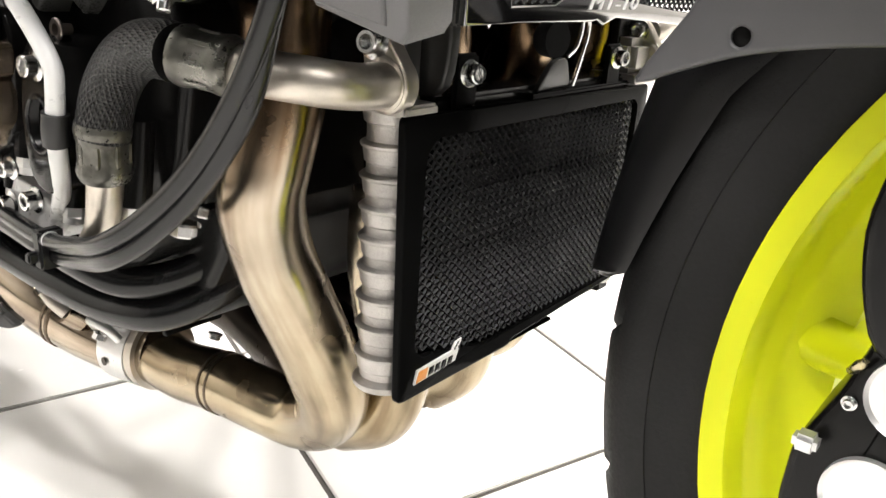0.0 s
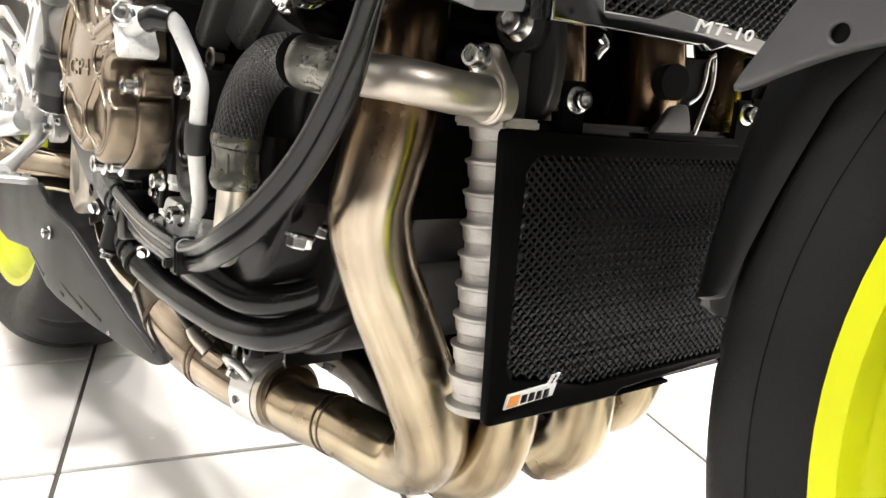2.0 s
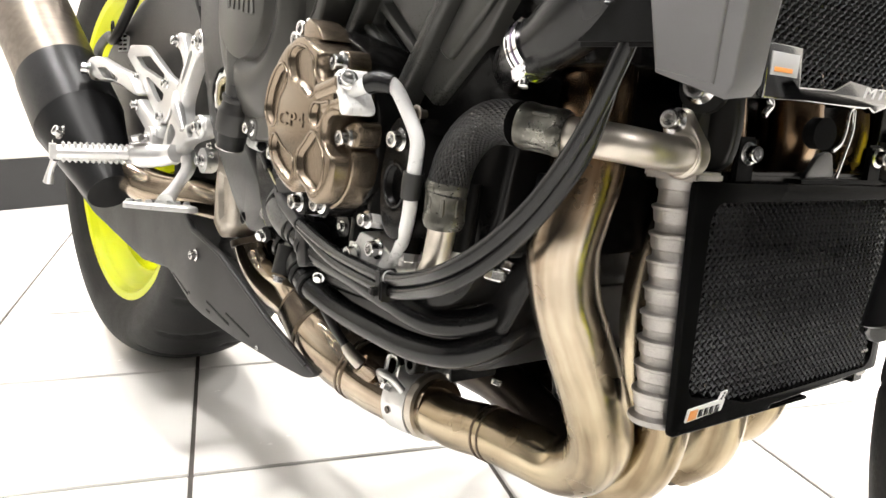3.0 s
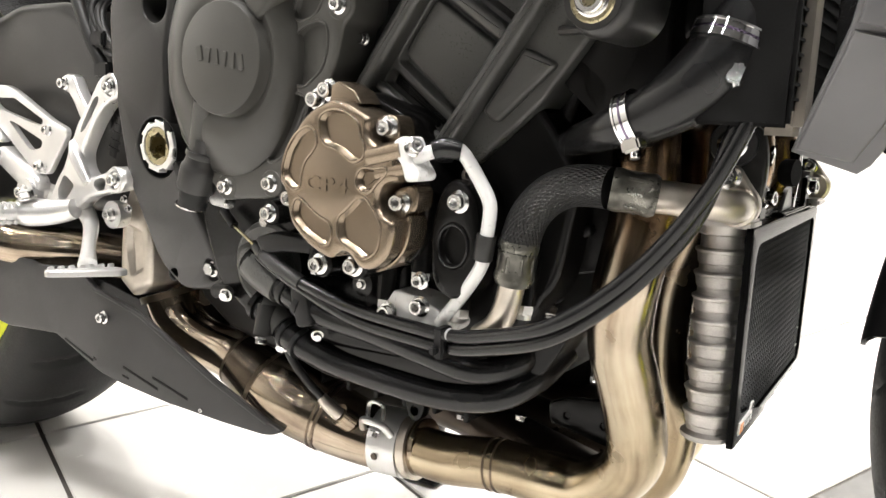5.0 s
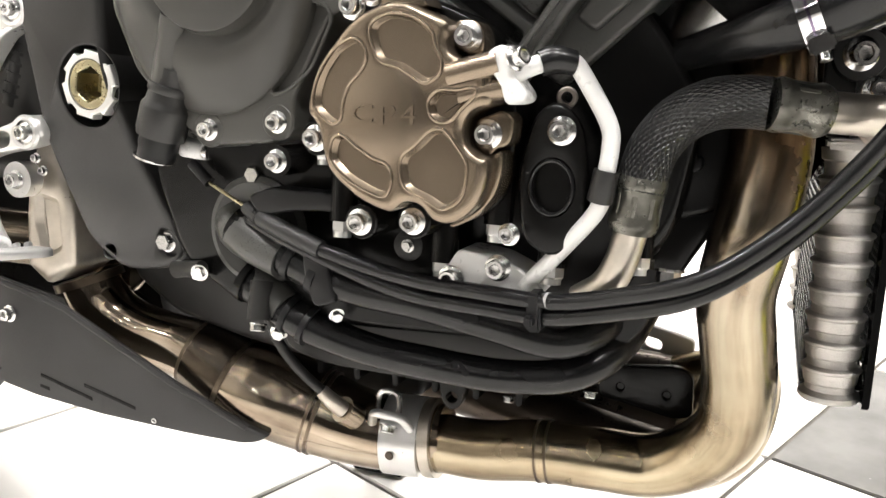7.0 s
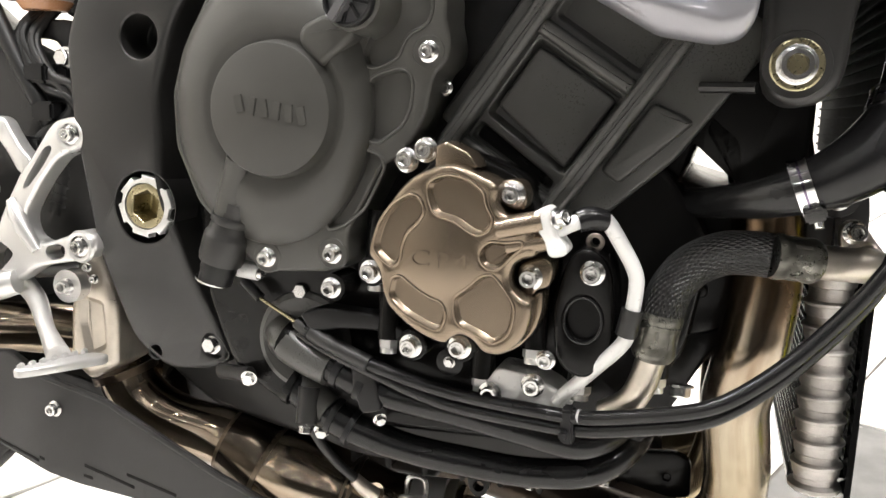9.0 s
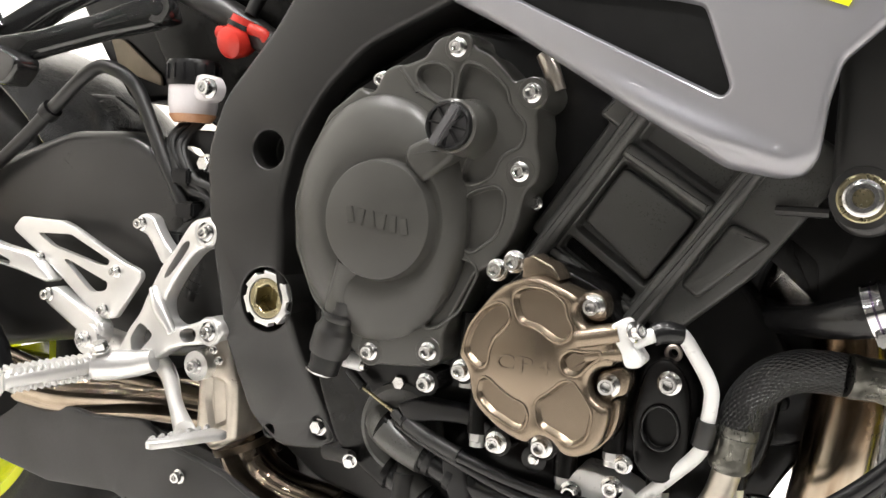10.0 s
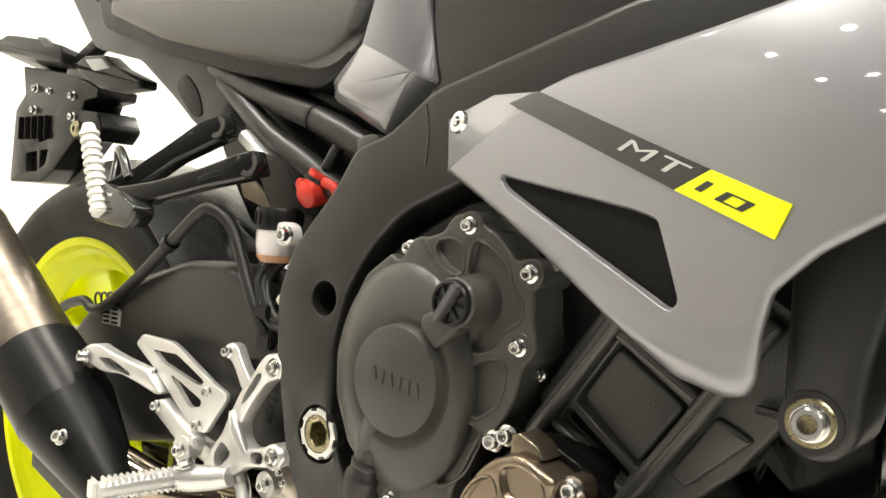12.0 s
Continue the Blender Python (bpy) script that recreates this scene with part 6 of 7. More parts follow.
heel = part("tank_heel", hb, GREY_GLOSS, BIKE, "glossy grey faceted tank heel panel", 50)
tank = part("fuel_tank", slab([(0.600, 0.70), (0.602, 0.78), (0.61, 0.90), (0.80, 0.95), (1.05, 0.90), (1.06, 0.74), (0.83, 0.735), (0.70, 0.700), (0.66, 0.690)], 0.139, -0.139, 0.012, put=lambda u, v, h: (u, -h + math.copysign(1.1 * max(0.0, v - 0.735) ** 2, h), v), rounds=2, steps=5, mesh=0.03), BLACK_GLOSS, BIKE, "gloss black lower tank")
seat = part("seat", slab([(0.086, 0.86), (0.104, 0.815), (0.228, 0.775), (0.373, 0.742), (0.480, 0.722), (0.515, 0.728), (0.545, 0.748), (0.556, 0.79), (0.55, 0.87), (0.30, 0.88)], 0.128, -0.128, 0.022, put=lambda u, v, h: (u, -h + math.copysign(3.2 * max(0.0, v - 0.760 + 0.12 * (u - 0.40)) ** 2, h), v), rounds=2, steps=6, mesh=0.016), SEAT_VINYL, BIKE, "black vinyl rider seat")
part("seat_base", slab([(0.07, 0.86), (0.095, 0.808), (0.228, 0.766), (0.373, 0.733), (0.490, 0.712), (0.535, 0.735), (0.52, 0.76), (0.2, 0.80)], 0.122, -0.12, 0.004), PLASTIC, seat)
tail = part("tail_fairing", slab([(-0.10, 0.92), (-0.047, 0.866), (0.021, 0.795), (0.131, 0.772), (0.209, 0.722), (0.257, 0.687), (0.309, 0.690), (0.338, 0.742), (0.20, 0.79), (0.09, 0.83), (0.07, 0.90)], 0.095, 0.02, 0.008), GREY_PLASTIC, BIKE, "dark grey tail fairing under the seat")
part("recess", slab([(0.215, 0.735), (0.255, 0.697), (0.275, 0.699), (0.262, 0.728), (0.235, 0.750)], 0.0965, 0.09, 0.001), PLASTIC, tail)
part("battery_side", slab([(0.32, 0.70), (0.34, 0.765), (0.50, 0.735), (0.60, 0.68), (0.60, 0.55), (0.50, 0.54), (0.43, 0.55), (0.37, 0.61)], 0.080, -0.08, 0.004), ENGINE_BLACK, BIKE, "black battery box side")
sub = part("subframe", tube([(0.30, -0.098, 0.752), (0.331, -0.100, 0.738), (0.425, -0.104, 0.704), (0.475, -0.106, 0.688), (0.560, -0.110, 0.654)], 0.0135, seg=20), FRAME_BLACK, BIKE, "satin black subframe tube")
part("joint_ring", tube([(0.470, -0.1058, 0.690), (0.474, -0.106, 0.6885)], 0.0146, seg=20, n=2), PLASTIC, sub)
part("frame_lug", slab([(0.545, 0.668), (0.575, 0.672), (0.595, 0.655), (0.585, 0.630), (0.553, 0.640)], 0.128, 0.09, 0.004), BLACK_GLOSS, sub)
part("lower_tube", tube([(0.318, -0.100, 0.735), (0.36, -0.102, 0.704), (0.411, -0.106, 0.672), (0.479, -0.110, 0.640), (0.545, -0.112, 0.60)], 0.0120, seg=18), FRAME_BLACK, sub)
redcap = part("battery_terminal_cap", lathe([(0.0, -0.012), (0.0120, -0.012), (0.0136, -0.006), (0.0136, 0.004), (0.0125, 0.009), (0.0080, 0.0125), (0.0, 0.0135)], (0.4905, -0.122, 0.6180), (-0.1, -1, -0.3), seg=28), RED_CAP, BIKE, "red rubber terminal cap with a black lead")
part("cap_neck", tube([(0.492, -0.118, 0.626), (0.4965, -0.117, 0.637)], [0.0125, 0.0115], seg=18, n=3), RED_CAP, redcap)
part("cap_band", tube([(0.4930, -0.118, 0.6285), (0.4945, -0.1177, 0.6320)], 0.0132, seg=18, n=2), RUBBER, redcap)
part("cap_ear", tube([(0.4800, -0.124, 0.6250), (0.4740, -0.125, 0.6260)], [0.0060, 0.0050], seg=12, n=3), RED_CAP, redcap)
part("cap_tab", tube([(0.505, -0.122, 0.628), (0.517, -0.120, 0.623), (0.520, -0.118, 0.615)], 0.0050, seg=12), RED_CAP, redcap)
part("lead", tube([(0.500, -0.116, 0.640), (0.508, -0.110, 0.66), (0.520, -0.100, 0.68)], 0.006, seg=12), RUBBER, redcap)

# ---- passenger peg bracket ----
def strap(pts, w, top, bottom, put):
    """A flat arm of uneven width w along a line of (x, z) points, on a slanting plane."""
    p = [np.array(q, float) for q in pts]
    left, right = [], []
    for i, q in enumerate(p):
        d = p[min(i + 1, len(p) - 1)] - p[max(i - 1, 0)]
        n = np.array((-d[1], d[0])) / np.linalg.norm(d)
        left.append(q + n * w[i] / 2)
        right.append(q - n * w[i] / 2)
    return slab(left + right[::-1], top, bottom, 0.003, put=put, rounds=1)


brk = part("passenger_peg_bracket", strap([(0.376, 0.681), (0.360, 0.672), (0.330, 0.648), (0.305, 0.625), (0.285, 0.608)], (0.022, 0.024, 0.017, 0.018, 0.024), 0.007, -0.008, lambda u, v, h: (u, -0.138 - (0.368 - u) * 0.71 - h, v)), BLACK_GLOSS, BIKE, "satin black passenger footrest bracket")
part("lower_arm", strap([(0.444, 0.643), (0.425, 0.637), (0.390, 0.626), (0.340, 0.611), (0.300, 0.600)], (0.024, 0.025, 0.019, 0.019, 0.026), 0.007, -0.008, lambda u, v, h: (u, -0.149 - (0.436 - u) * 0.38 - h, v)), BLACK_GLOSS, brk)
part("arm_recess", strap([(0.415, 0.6335), (0.385, 0.6240)], (0.009, 0.006), 0.0075, 0.004, lambda u, v, h: (u, -0.149 - (0.436 - u) * 0.38 - h, v)), PLASTIC, brk)
for p in ((0.368, -0.141, 0.678), (0.436, -0.152, 0.640)):
    part("eye", lathe([(0.0055, -0.006), (0.0125, -0.008), (0.0135, 0.0), (0.0115, 0.004), (0.0062, 0.004), (0.0050, -0.003), (0.0, -0.003)], p, (0.15, -1, 0.15), seg=22), BLACK_GLOSS, brk)
part("spacer", tube([(0.380, -0.118, 0.672), (0.415, -0.118, 0.648)], 0.0078, seg=16, n=2), ALU, brk, "silver spacer tube")
part("hook", tube([(0.300, -0.195, 0.622), (0.282, -0.190, 0.640), (0.262, -0.185, 0.652), (0.262, -0.186, 0.640), (0.272, -0.195, 0.618)], 0.0050, seg=10), BLACK_GLOSS, brk)
part("clevis", slab([(0.2567, 0.6130), (0.2832, 0.6160), (0.3117, 0.6075), (0.3420, 0.5945), (0.3400, 0.5850), (0.3270, 0.5735), (0.2868, 0.5760), (0.2640, 0.5790), (0.2720, 0.5910)], 0.212, 0.190, 0.003, rounds=1), BLACK_GLOSS, brk)
part("pivot_pin", lathe([(0.0, 0.0), (0.0075, 0.0), (0.0075, 0.003), (0.0, 0.0035)], (0.296, -0.206, 0.6055), (0.1, -0.3, 1), seg=20), CHROME, brk)
peg = part("passenger_peg", tube([(0.284, -0.214, 0.585), (0.266, -0.211, 0.620), (0.243, -0.208, 0.665), (0.238, -0.207, 0.675)], [0.0085, 0.0080, 0.0078, 0.006], seg=14), SILVER_PAINT, BIKE, "folded silver passenger footpeg with ridges")
for k in range(11):
    c = np.array((0.2830, -0.214, 0.588)) + np.array((-0.0425, 0.006, 0.084)) * k / 11
    part("ridge", tube([c, c + np.array((-0.0011, 0.0002, 0.0028))], 0.0100, seg=10, n=2), SILVER_PAINT, peg)

# ---- rear brake reservoir and hoses ----
res = part("brake_reservoir", lathe([(0.0, 0.551), (0.0150, 0.551), (0.0185, 0.556), (0.0205, 0.566), (0.0205, 0.582), (0.0, 0.582)], (0.449, -0.125, 0), (0, 0, 1), seg=28), CLEAR, BIKE, "cloudy rear brake fluid reservoir with a black cap")
capr = part("cap", lathe([(0.0215, 0.581), (0.0220, 0.584), (0.0220, 0.599), (0.0205, 0.602), (0.0, 0.602)], (0.449, -0.125, 0), (0, 0, 1), seg=28), PLASTIC, res)
for k in range(16):
    a = k * math.pi / 8
    part("grip", block(-0.0008, 0.0008, 0.0212, 0.0232, 0.586, 0.598, 0.0003, m=pose(0.449, -0.125, 0, 0, 0, math.degrees(a))), PLASTIC, capr)
part("fluid", lathe([(0.0, 0.5508), (0.0153, 0.5508), (0.0189, 0.5555), (0.0196, 0.5575), (0.0, 0.5575)], (0.4492, -0.1255, 0), (0, 0, 1), seg=28), FLUID, res)
part("ear", slab([(0.462, 0.590), (0.482, 0.589), (0.488, 0.578), (0.482, 0.567), (0.462, 0.568)], 0.140, 0.128, 0.002), CLEAR, res)
placed("bolt", BOLT, res, (0.4795, -0.140, 0.578), (0, -1, 0), size=1.2)
part("bracket", slab([(0.430, 0.545), (0.476, 0.545), (0.482, 0.52), (0.478, 0.495), (0.464, 0.495), (0.462, 0.53), (0.43, 0.532)], 0.125, 0.115, 0.002), PLASTIC, res)
placed("bolt", HEX, res, (0.468, -0.127, 0.517), (0, -1, 0), size=1.1)
part("rear_brake_hose", tube([(0.459, -0.120, 0.440), (0.452, -0.135, 0.478), (0.436, -0.140, 0.512), (0.417, -0.140, 0.548), (0.398, -0.140, 0.580), (0.372, -0.140, 0.595), (0.345, -0.140, 0.594), (0.296, -0.140, 0.561), (0.231, -0.138, 0.517), (0.159, -0.135, 0.478), (0.120, -0.130, 0.470), (0.087, -0.125, 0.476), (0.023, -0.12, 0.458), (-0.02, -0.11, 0.42)], 0.0062, seg=14), RUBBER, BIKE, "black rear brake hose arched over the swing arm")
part("hose_clip", tube([(0.296, -0.140, 0.561), (0.288, -0.140, 0.5555)], 0.0092, seg=12, n=2), PLASTIC, BIKE)
random.seed(5)
for k in range(7):
    jx, jz = random.uniform(-0.012, 0.012), random.uniform(-0.012, 0.012)
    path = [(0.446 + jx, -0.118, 0.555), (0.436 + jx, -0.132 - 0.003 * (k % 3), 0.525 + jz), (0.448 + jx * 1.5, -0.137, 0.498 + jz), (0.470 + jx, -0.134, 0.490 + jz), (0.478 + jx, -0.130, 0.470 + jz), (0.452 + jx, -0.136, 0.455), (0.440 + jx, -0.125, 0.425)]
    part("wiring_loop", tube(path if k % 2 else path[:5] + [(0.500, -0.120, 0.478 + jz)], random.choice((0.0026, 0.0034, 0.0048, 0.0055)), seg=10), RUBBER, BIKE, "black wiring and hose loop")
for k, (x, z) in enumerate(((0.452, 0.505), (0.458, 0.478), (0.446, 0.452))):
    part("connector", block(x - 0.010, x + 0.010, -0.144, -0.128, z - 0.007, z + 0.007, 0.002), PLASTIC, BIKE, "black plug connector")
part("ribbed_boot", tube([(0.470, -0.115, 0.455), (0.462, -0.117, 0.430), (0.452, -0.118, 0.400)], [0.0105, 0.0120, 0.0115], seg=16), RUBBER, BIKE, "ribbed black rubber boot")
for k in range(7):
    c = np.array((0.469, -0.115, 0.452)) + np.array((-0.016, -0.003, -0.05)) * k / 7
    part("boot_ring", tube([c, c + np.array((-0.0006, 0, -0.0022))], 0.0135, seg=14, n=2), RUBBER, BIKE)
coil = [(0.148 + 0.010 * math.cos(a), -0.140 + 0.0012 * a, 0.482 + 0.010 * math.sin(a)) for a in np.linspace(0, 18, 60)]
part("coiled_wire", tube(coil, 0.0013, seg=6, n=1), RUBBER, BIKE)

# ---- swing arm and hugger ----
swing = part("swing_arm", slab([(-0.03, 0.335), (-0.02, 0.365), (0.05, 0.420), (0.097, 0.464), (0.206, 0.515), (0.300, 0.542), (0.375, 0.543), (0.435, 0.518), (0.500, 0.47), (0.53, 0.42), (0.52, 0.36), (0.42, 0.345), (0.30, 0.345), (0.12, 0.310), (0.0, 0.295), (-0.03, 0.305)], 0.128, 0.085, 0.012, rounds=2, steps=4), FRAME_BLACK, BIKE, "black arched swing arm")
part("far_beam", slab([(-0.03, 0.335), (0.10, 0.40), (0.40, 0.45), (0.53, 0.42), (0.52, 0.36), (0.12, 0.310), (0.0, 0.295)], -0.085, -0.125, 0.008), PLASTIC, swing)
stick = part("warning_label", slab([(0.1437, 0.4556), (0.1834, 0.4562), (0.1850, 0.474), (0.1500, 0.482)], 0.1296, 0.127, 0.0001, rounds=0), GREY_FILM, swing, "small pale printed warning label")
for k in range(4):
    for j in range(2):
        part("bar", slab([(0.147 + 0.018 * j, 0.4575 + 0.0052 * k), (0.160 + 0.018 * j, 0.4580 + 0.0052 * k), (0.160 + 0.018 * j, 0.4608 + 0.0052 * k), (0.147 + 0.018 * j, 0.4603 + 0.0052 * k)], 0.1302, 0.129, 0.0001, rounds=0), ENGINE_BLACK, stick)
hug = bmesh.new()
rows = []
for t in np.linspace(0, 1, 18):
    a = radians(84 - 56 * t)
    row = []
    for s in np.linspace(-1, 1, 13):
        q = 0.338 - 0.02 * abs(s) ** 3
        row.append(hug.verts.new((q * math.cos(a), 0.105 * s, 0.322 + q * math.sin(a))))
    rows.append(row)
for a, b in zip(rows, rows[1:]):
    for k in range(12):
        hug.faces.new((a[k], a[k + 1], b[k + 1], b[k]))
bmesh.ops.recalc_face_normals(hug, faces=hug.faces)
bmesh.ops.solidify(hug, geom=hug.faces[:], thickness=0.003)
hugger = part("rear_hugger", hug, HUGGER_BLACK, BIKE, "black plastic hugger over the rear tyre", 60)
part("hugger_blade", slab([(0.1619, 0.5765), (0.1999, 0.5876), (0.2459, 0.5852), (0.2867, 0.5622), (0.2934, 0.5489), (0.2387, 0.5520), (0.1822, 0.5605)], 0.023, 0.018, 0.002, [([(0.2208, 0.5801), (0.2416, 0.5815), (0.2557, 0.5704), (0.2333, 0.5676)], None, 0.0)], rounds=1), HUGGER_BLACK, hugger)
part("inner_fender", slab([(0.150, 0.726), (0.180, 0.765), (0.302, 0.730), (0.420, 0.690), (0.400, 0.640), (0.360, 0.586), (0.245, 0.580), (0.205, 0.630), (0.165, 0.690)], 0.0, -0.05, 0.006), ENGINE_BLACK, BIKE, "black plastic inner fender under the seat")
part("tan_tray", slab([(0.2174, 0.6494), (0.2358, 0.6476), (0.2907, 0.6079), (0.2931, 0.5968), (0.2312, 0.6148)], 0.0045, 0.001, 0.001, rounds=1), TAN, BIKE, "tan lower edge of the tail tray")
part("shock_absorber", tube([(0.44, -0.06, 0.36), (0.475, -0.06, 0.55)], 0.026, seg=18), ENGINE_BLACK, BIKE, "black rear shock absorber")

# ---- rear set: foot rest, heel plate and brake pedal ----
rearset = part("footrest_bracket", slab([(0.4830, 0.4664), (0.4900, 0.4724), (0.5041, 0.4755), (0.5154, 0.4713), (0.5171, 0.4633), (0.5125, 0.4553), (0.5013, 0.4506), (0.4908, 0.4462), (0.4767, 0.4311), (0.4660, 0.4160), (0.4595, 0.4053), (0.4590, 0.3967), (0.4630, 0.3880), (0.4725, 0.3835), (0.4925, 0.3898), (0.5066, 0.3965), (0.5193, 0.3939), (0.5217, 0.3845), (0.5143, 0.3764), (0.5002, 0.3729), (0.4821, 0.3696), (0.4674, 0.3657), (0.4487, 0.3536), (0.4333, 0.3465), (0.4136, 0.3389), (0.3960, 0.3380), (0.4000, 0.3480), (0.4111, 0.3617), (0.4207, 0.3777), (0.4323, 0.3908), (0.4397, 0.4061), (0.4470, 0.4184), (0.4561, 0.4335), (0.4688, 0.4472)], 0.165, 0.150, 0.0028,
                [([(0.4851, 0.4555), (0.4790, 0.4528), (0.4619, 0.4297), (0.4583, 0.4217), (0.4650, 0.4252), (0.4765, 0.4381), (0.4863, 0.4514)], None, 0.0), ([(0.4324, 0.3827), (0.4229, 0.3692), (0.4244, 0.3582), (0.4330, 0.3588), (0.4452, 0.3706), (0.4481, 0.3753), (0.4371, 0.3826)], None, 0.0), ([(0.4781, 0.3825), (0.4764, 0.3766), (0.4820, 0.3722), (0.4929, 0.3747), (0.4949, 0.3826), (0.4890, 0.3855)], None, 0.0)], rounds=1), ALU, BIKE, "silver aluminium footrest bracket")
part("upper_arm", slab([(0.4182, 0.4647), (0.4201, 0.4706), (0.4278, 0.4740), (0.4376, 0.4711), (0.4417, 0.4633), (0.4496, 0.4524), (0.4600, 0.4425), (0.4560, 0.4300), (0.4463, 0.4335), (0.4382, 0.4464), (0.4302, 0.4562), (0.4215, 0.4585)], 0.157, 0.146, 0.0028, rounds=1), ALU, rearset)
part("rib", tube([(0.4480, -0.1645, 0.4140), (0.4560, -0.1665, 0.4000), (0.4700, -0.1655, 0.3790)], [0.0040, 0.0062, 0.0040], seg=12), ALU, rearset)
for x, y, z in ((0.5029, -0.1645, 0.4629), (0.5078, -0.1645, 0.3846)):
    part("eye_ring", lathe([(0.0080, -0.004), (0.0112, -0.003), (0.0118, 0.0), (0.0105, 0.0022), (0.0082, 0.0016)], (x, y, z), (0, -1, 0), seg=26, caps=False), ALU, rearset)
    part("washer_seat", lathe([(0.0, 0.0), (0.0082, 0.0), (0.0082, 0.0005), (0.0, 0.0005)], (x, y, z), (0, -1, 0), seg=20), CHROME, rearset)
bolts(rearset, [(0.5029, -0.1645, 0.4629), (0.5078, -0.1645, 0.3846)], size=0.95)
bolts(rearset, [(0.4260, -0.1570, 0.4648)], size=0.85)
heelp = part("heel_plate", slab([(0.2643, 0.4507), (0.2756, 0.4616), (0.3294, 0.4609), (0.3434, 0.4567), (0.4019, 0.4310), (0.4229, 0.4246), (0.4246, 0.4183), (0.3948, 0.3809), (0.3760, 0.3781), (0.3688, 0.3824), (0.3256, 0.4120), (0.2959, 0.4314), (0.2677, 0.4467)], 0.156, 0.1505, 0.0015, [([(0.2971, 0.4482), (0.3405, 0.4497), (0.3888, 0.4305), (0.3856, 0.4254), (0.3751, 0.4257), (0.3163, 0.4377)], None, 0.0), ([(0.3312, 0.4265), (0.3364, 0.4275), (0.3867, 0.4111), (0.3839, 0.4039), (0.3672, 0.4006), (0.3607, 0.4045)], None, 0.0)], rounds=1), ALU, BIKE, "silver heel plate with two cut-outs")
bolts(heelp, [(0.3965, -0.156, 0.4215), (0.3822, -0.156, 0.3870), (0.3028, -0.156, 0.4256)], size=0.8)


def hanger_at(u, v, h):
    """The hanger arm leans out to the rear."""
    return (u, -0.183 + (u - 0.215) * 0.208 - h, v)


hang = part("muffler_hanger", slab([(0.2046, 0.4357), (0.2179, 0.445), (0.2321, 0.4461), (0.2683, 0.436), (0.3015, 0.4293), (0.325, 0.4077), (0.3176, 0.4048), (0.2886, 0.4138), (0.265, 0.419), (0.2432, 0.4171), (0.2208, 0.4223)], 0.002, -0.010, 0.003, [([(0.2334, 0.4332), (0.2526, 0.4341), (0.2813, 0.4227), (0.2799, 0.4184), (0.249, 0.4222)], None, 0.0)], put=hanger_at, rounds=1), ALU, BIKE, "silver muffler hanger arm")
placed("bolt", BOLT, hang, (0.2148, -0.1835, 0.4303), (-0.3, -1, 0.1), size=1.35)
part("hanger_bush", lathe([(0.0, 0.0), (0.0120, 0.0), (0.0130, 0.004), (0.0130, 0.022), (0.0, 0.022)], (0.2148, -0.180, 0.4303), (-0.1, 1, 0), seg=22), TUBE_ALU, hang)
push = part("brake_pushrod", slab([(0.3130, 0.3926), (0.3174, 0.3999), (0.3277, 0.4028), (0.3861, 0.3763), (0.3880, 0.3679), (0.3820, 0.3560), (0.3719, 0.3520), (0.3603, 0.3570), (0.3588, 0.3653), (0.3167, 0.3867)], 0.163, 0.150, 0.003, rounds=1), ALU, BIKE, "silver brake push rod and master cylinder")
bolts(push, [(0.3220, -0.163, 0.3951)], size=0.9)
part("joint", lathe([(0.0, 0.0), (0.0125, 0.0), (0.0135, 0.003), (0.0135, 0.012), (0.0, 0.012)], (0.3729, -0.155, 0.3619), (0, -1, 0), seg=24), ALU, push)
bolts(push, [(0.3729, -0.167, 0.3619)], size=1.05)
part("cylinder", tube([(0.340, -0.120, 0.360), (0.360, -0.120, 0.352), (0.392, -0.118, 0.350)], [0.013, 0.016, 0.015], seg=18), ALU, push, "cast silver master cylinder behind the bracket")
foot = part("footpeg", tube([(0.4110, -0.186, 0.3500), (0.4105, -0.210, 0.3500), (0.4100, -0.240, 0.3495), (0.4095, -0.266, 0.3490)], [0.0070, 0.0078, 0.0082, 0.0075], seg=16), ALU, BIKE, "silver knurled footpeg with a feeler")
for k in range(13):
    y = -0.194 - 0.0054 * k
    part("tooth", block(0.4022, 0.4190, y - 0.0014, y + 0.0014, 0.3545, 0.3595, 0.0008), ALU, foot)
    part("tooth", block(0.4022, 0.4190, y - 0.0014, y + 0.0014, 0.3400, 0.3440, 0.0008), ALU, foot)
part("peg_end", block(0.4005, 0.4205, -0.2715, -0.2650, 0.3400, 0.3605, 0.003), ALU, foot)
part("feeler", tube([(0.4090, -0.266, 0.3420), (0.4030, -0.270, 0.3300), (0.3990, -0.2717, 0.3180)], [0.0038, 0.0034, 0.0052], seg=12), ALU, foot)
part("peg_clevis", tube([(0.4080, -0.198, 0.3500), (0.4160, -0.186, 0.3500), (0.4330, -0.168, 0.3520), (0.4480, -0.160, 0.3560)], [0.0085, 0.0125, 0.0110, 0.0090], seg=18, flat=0.9), ALU, foot)
placed("bolt", HEX, foot, (0.4190, -0.190, 0.3630), (0, -0.3, 1), size=1.2)
foot.matrix_basis = Matrix.Translation((0.411, -0.186, 0)) @ Matrix.Rotation(radians(-10.5), 4, "Z") @ Matrix.Translation((-0.411, 0.186, -0.0015))
pedal = part("brake_pedal", tube([(0.4250, -0.143, 0.3520), (0.4365, -0.147, 0.3502), (0.4575, -0.155, 0.3397), (0.4874, -0.178, 0.3254), (0.5153, -0.198, 0.3151)], [0.0075, 0.0080, 0.0070, 0.0058, 0.0080], seg=14), ALU, BIKE, "silver rear brake pedal")
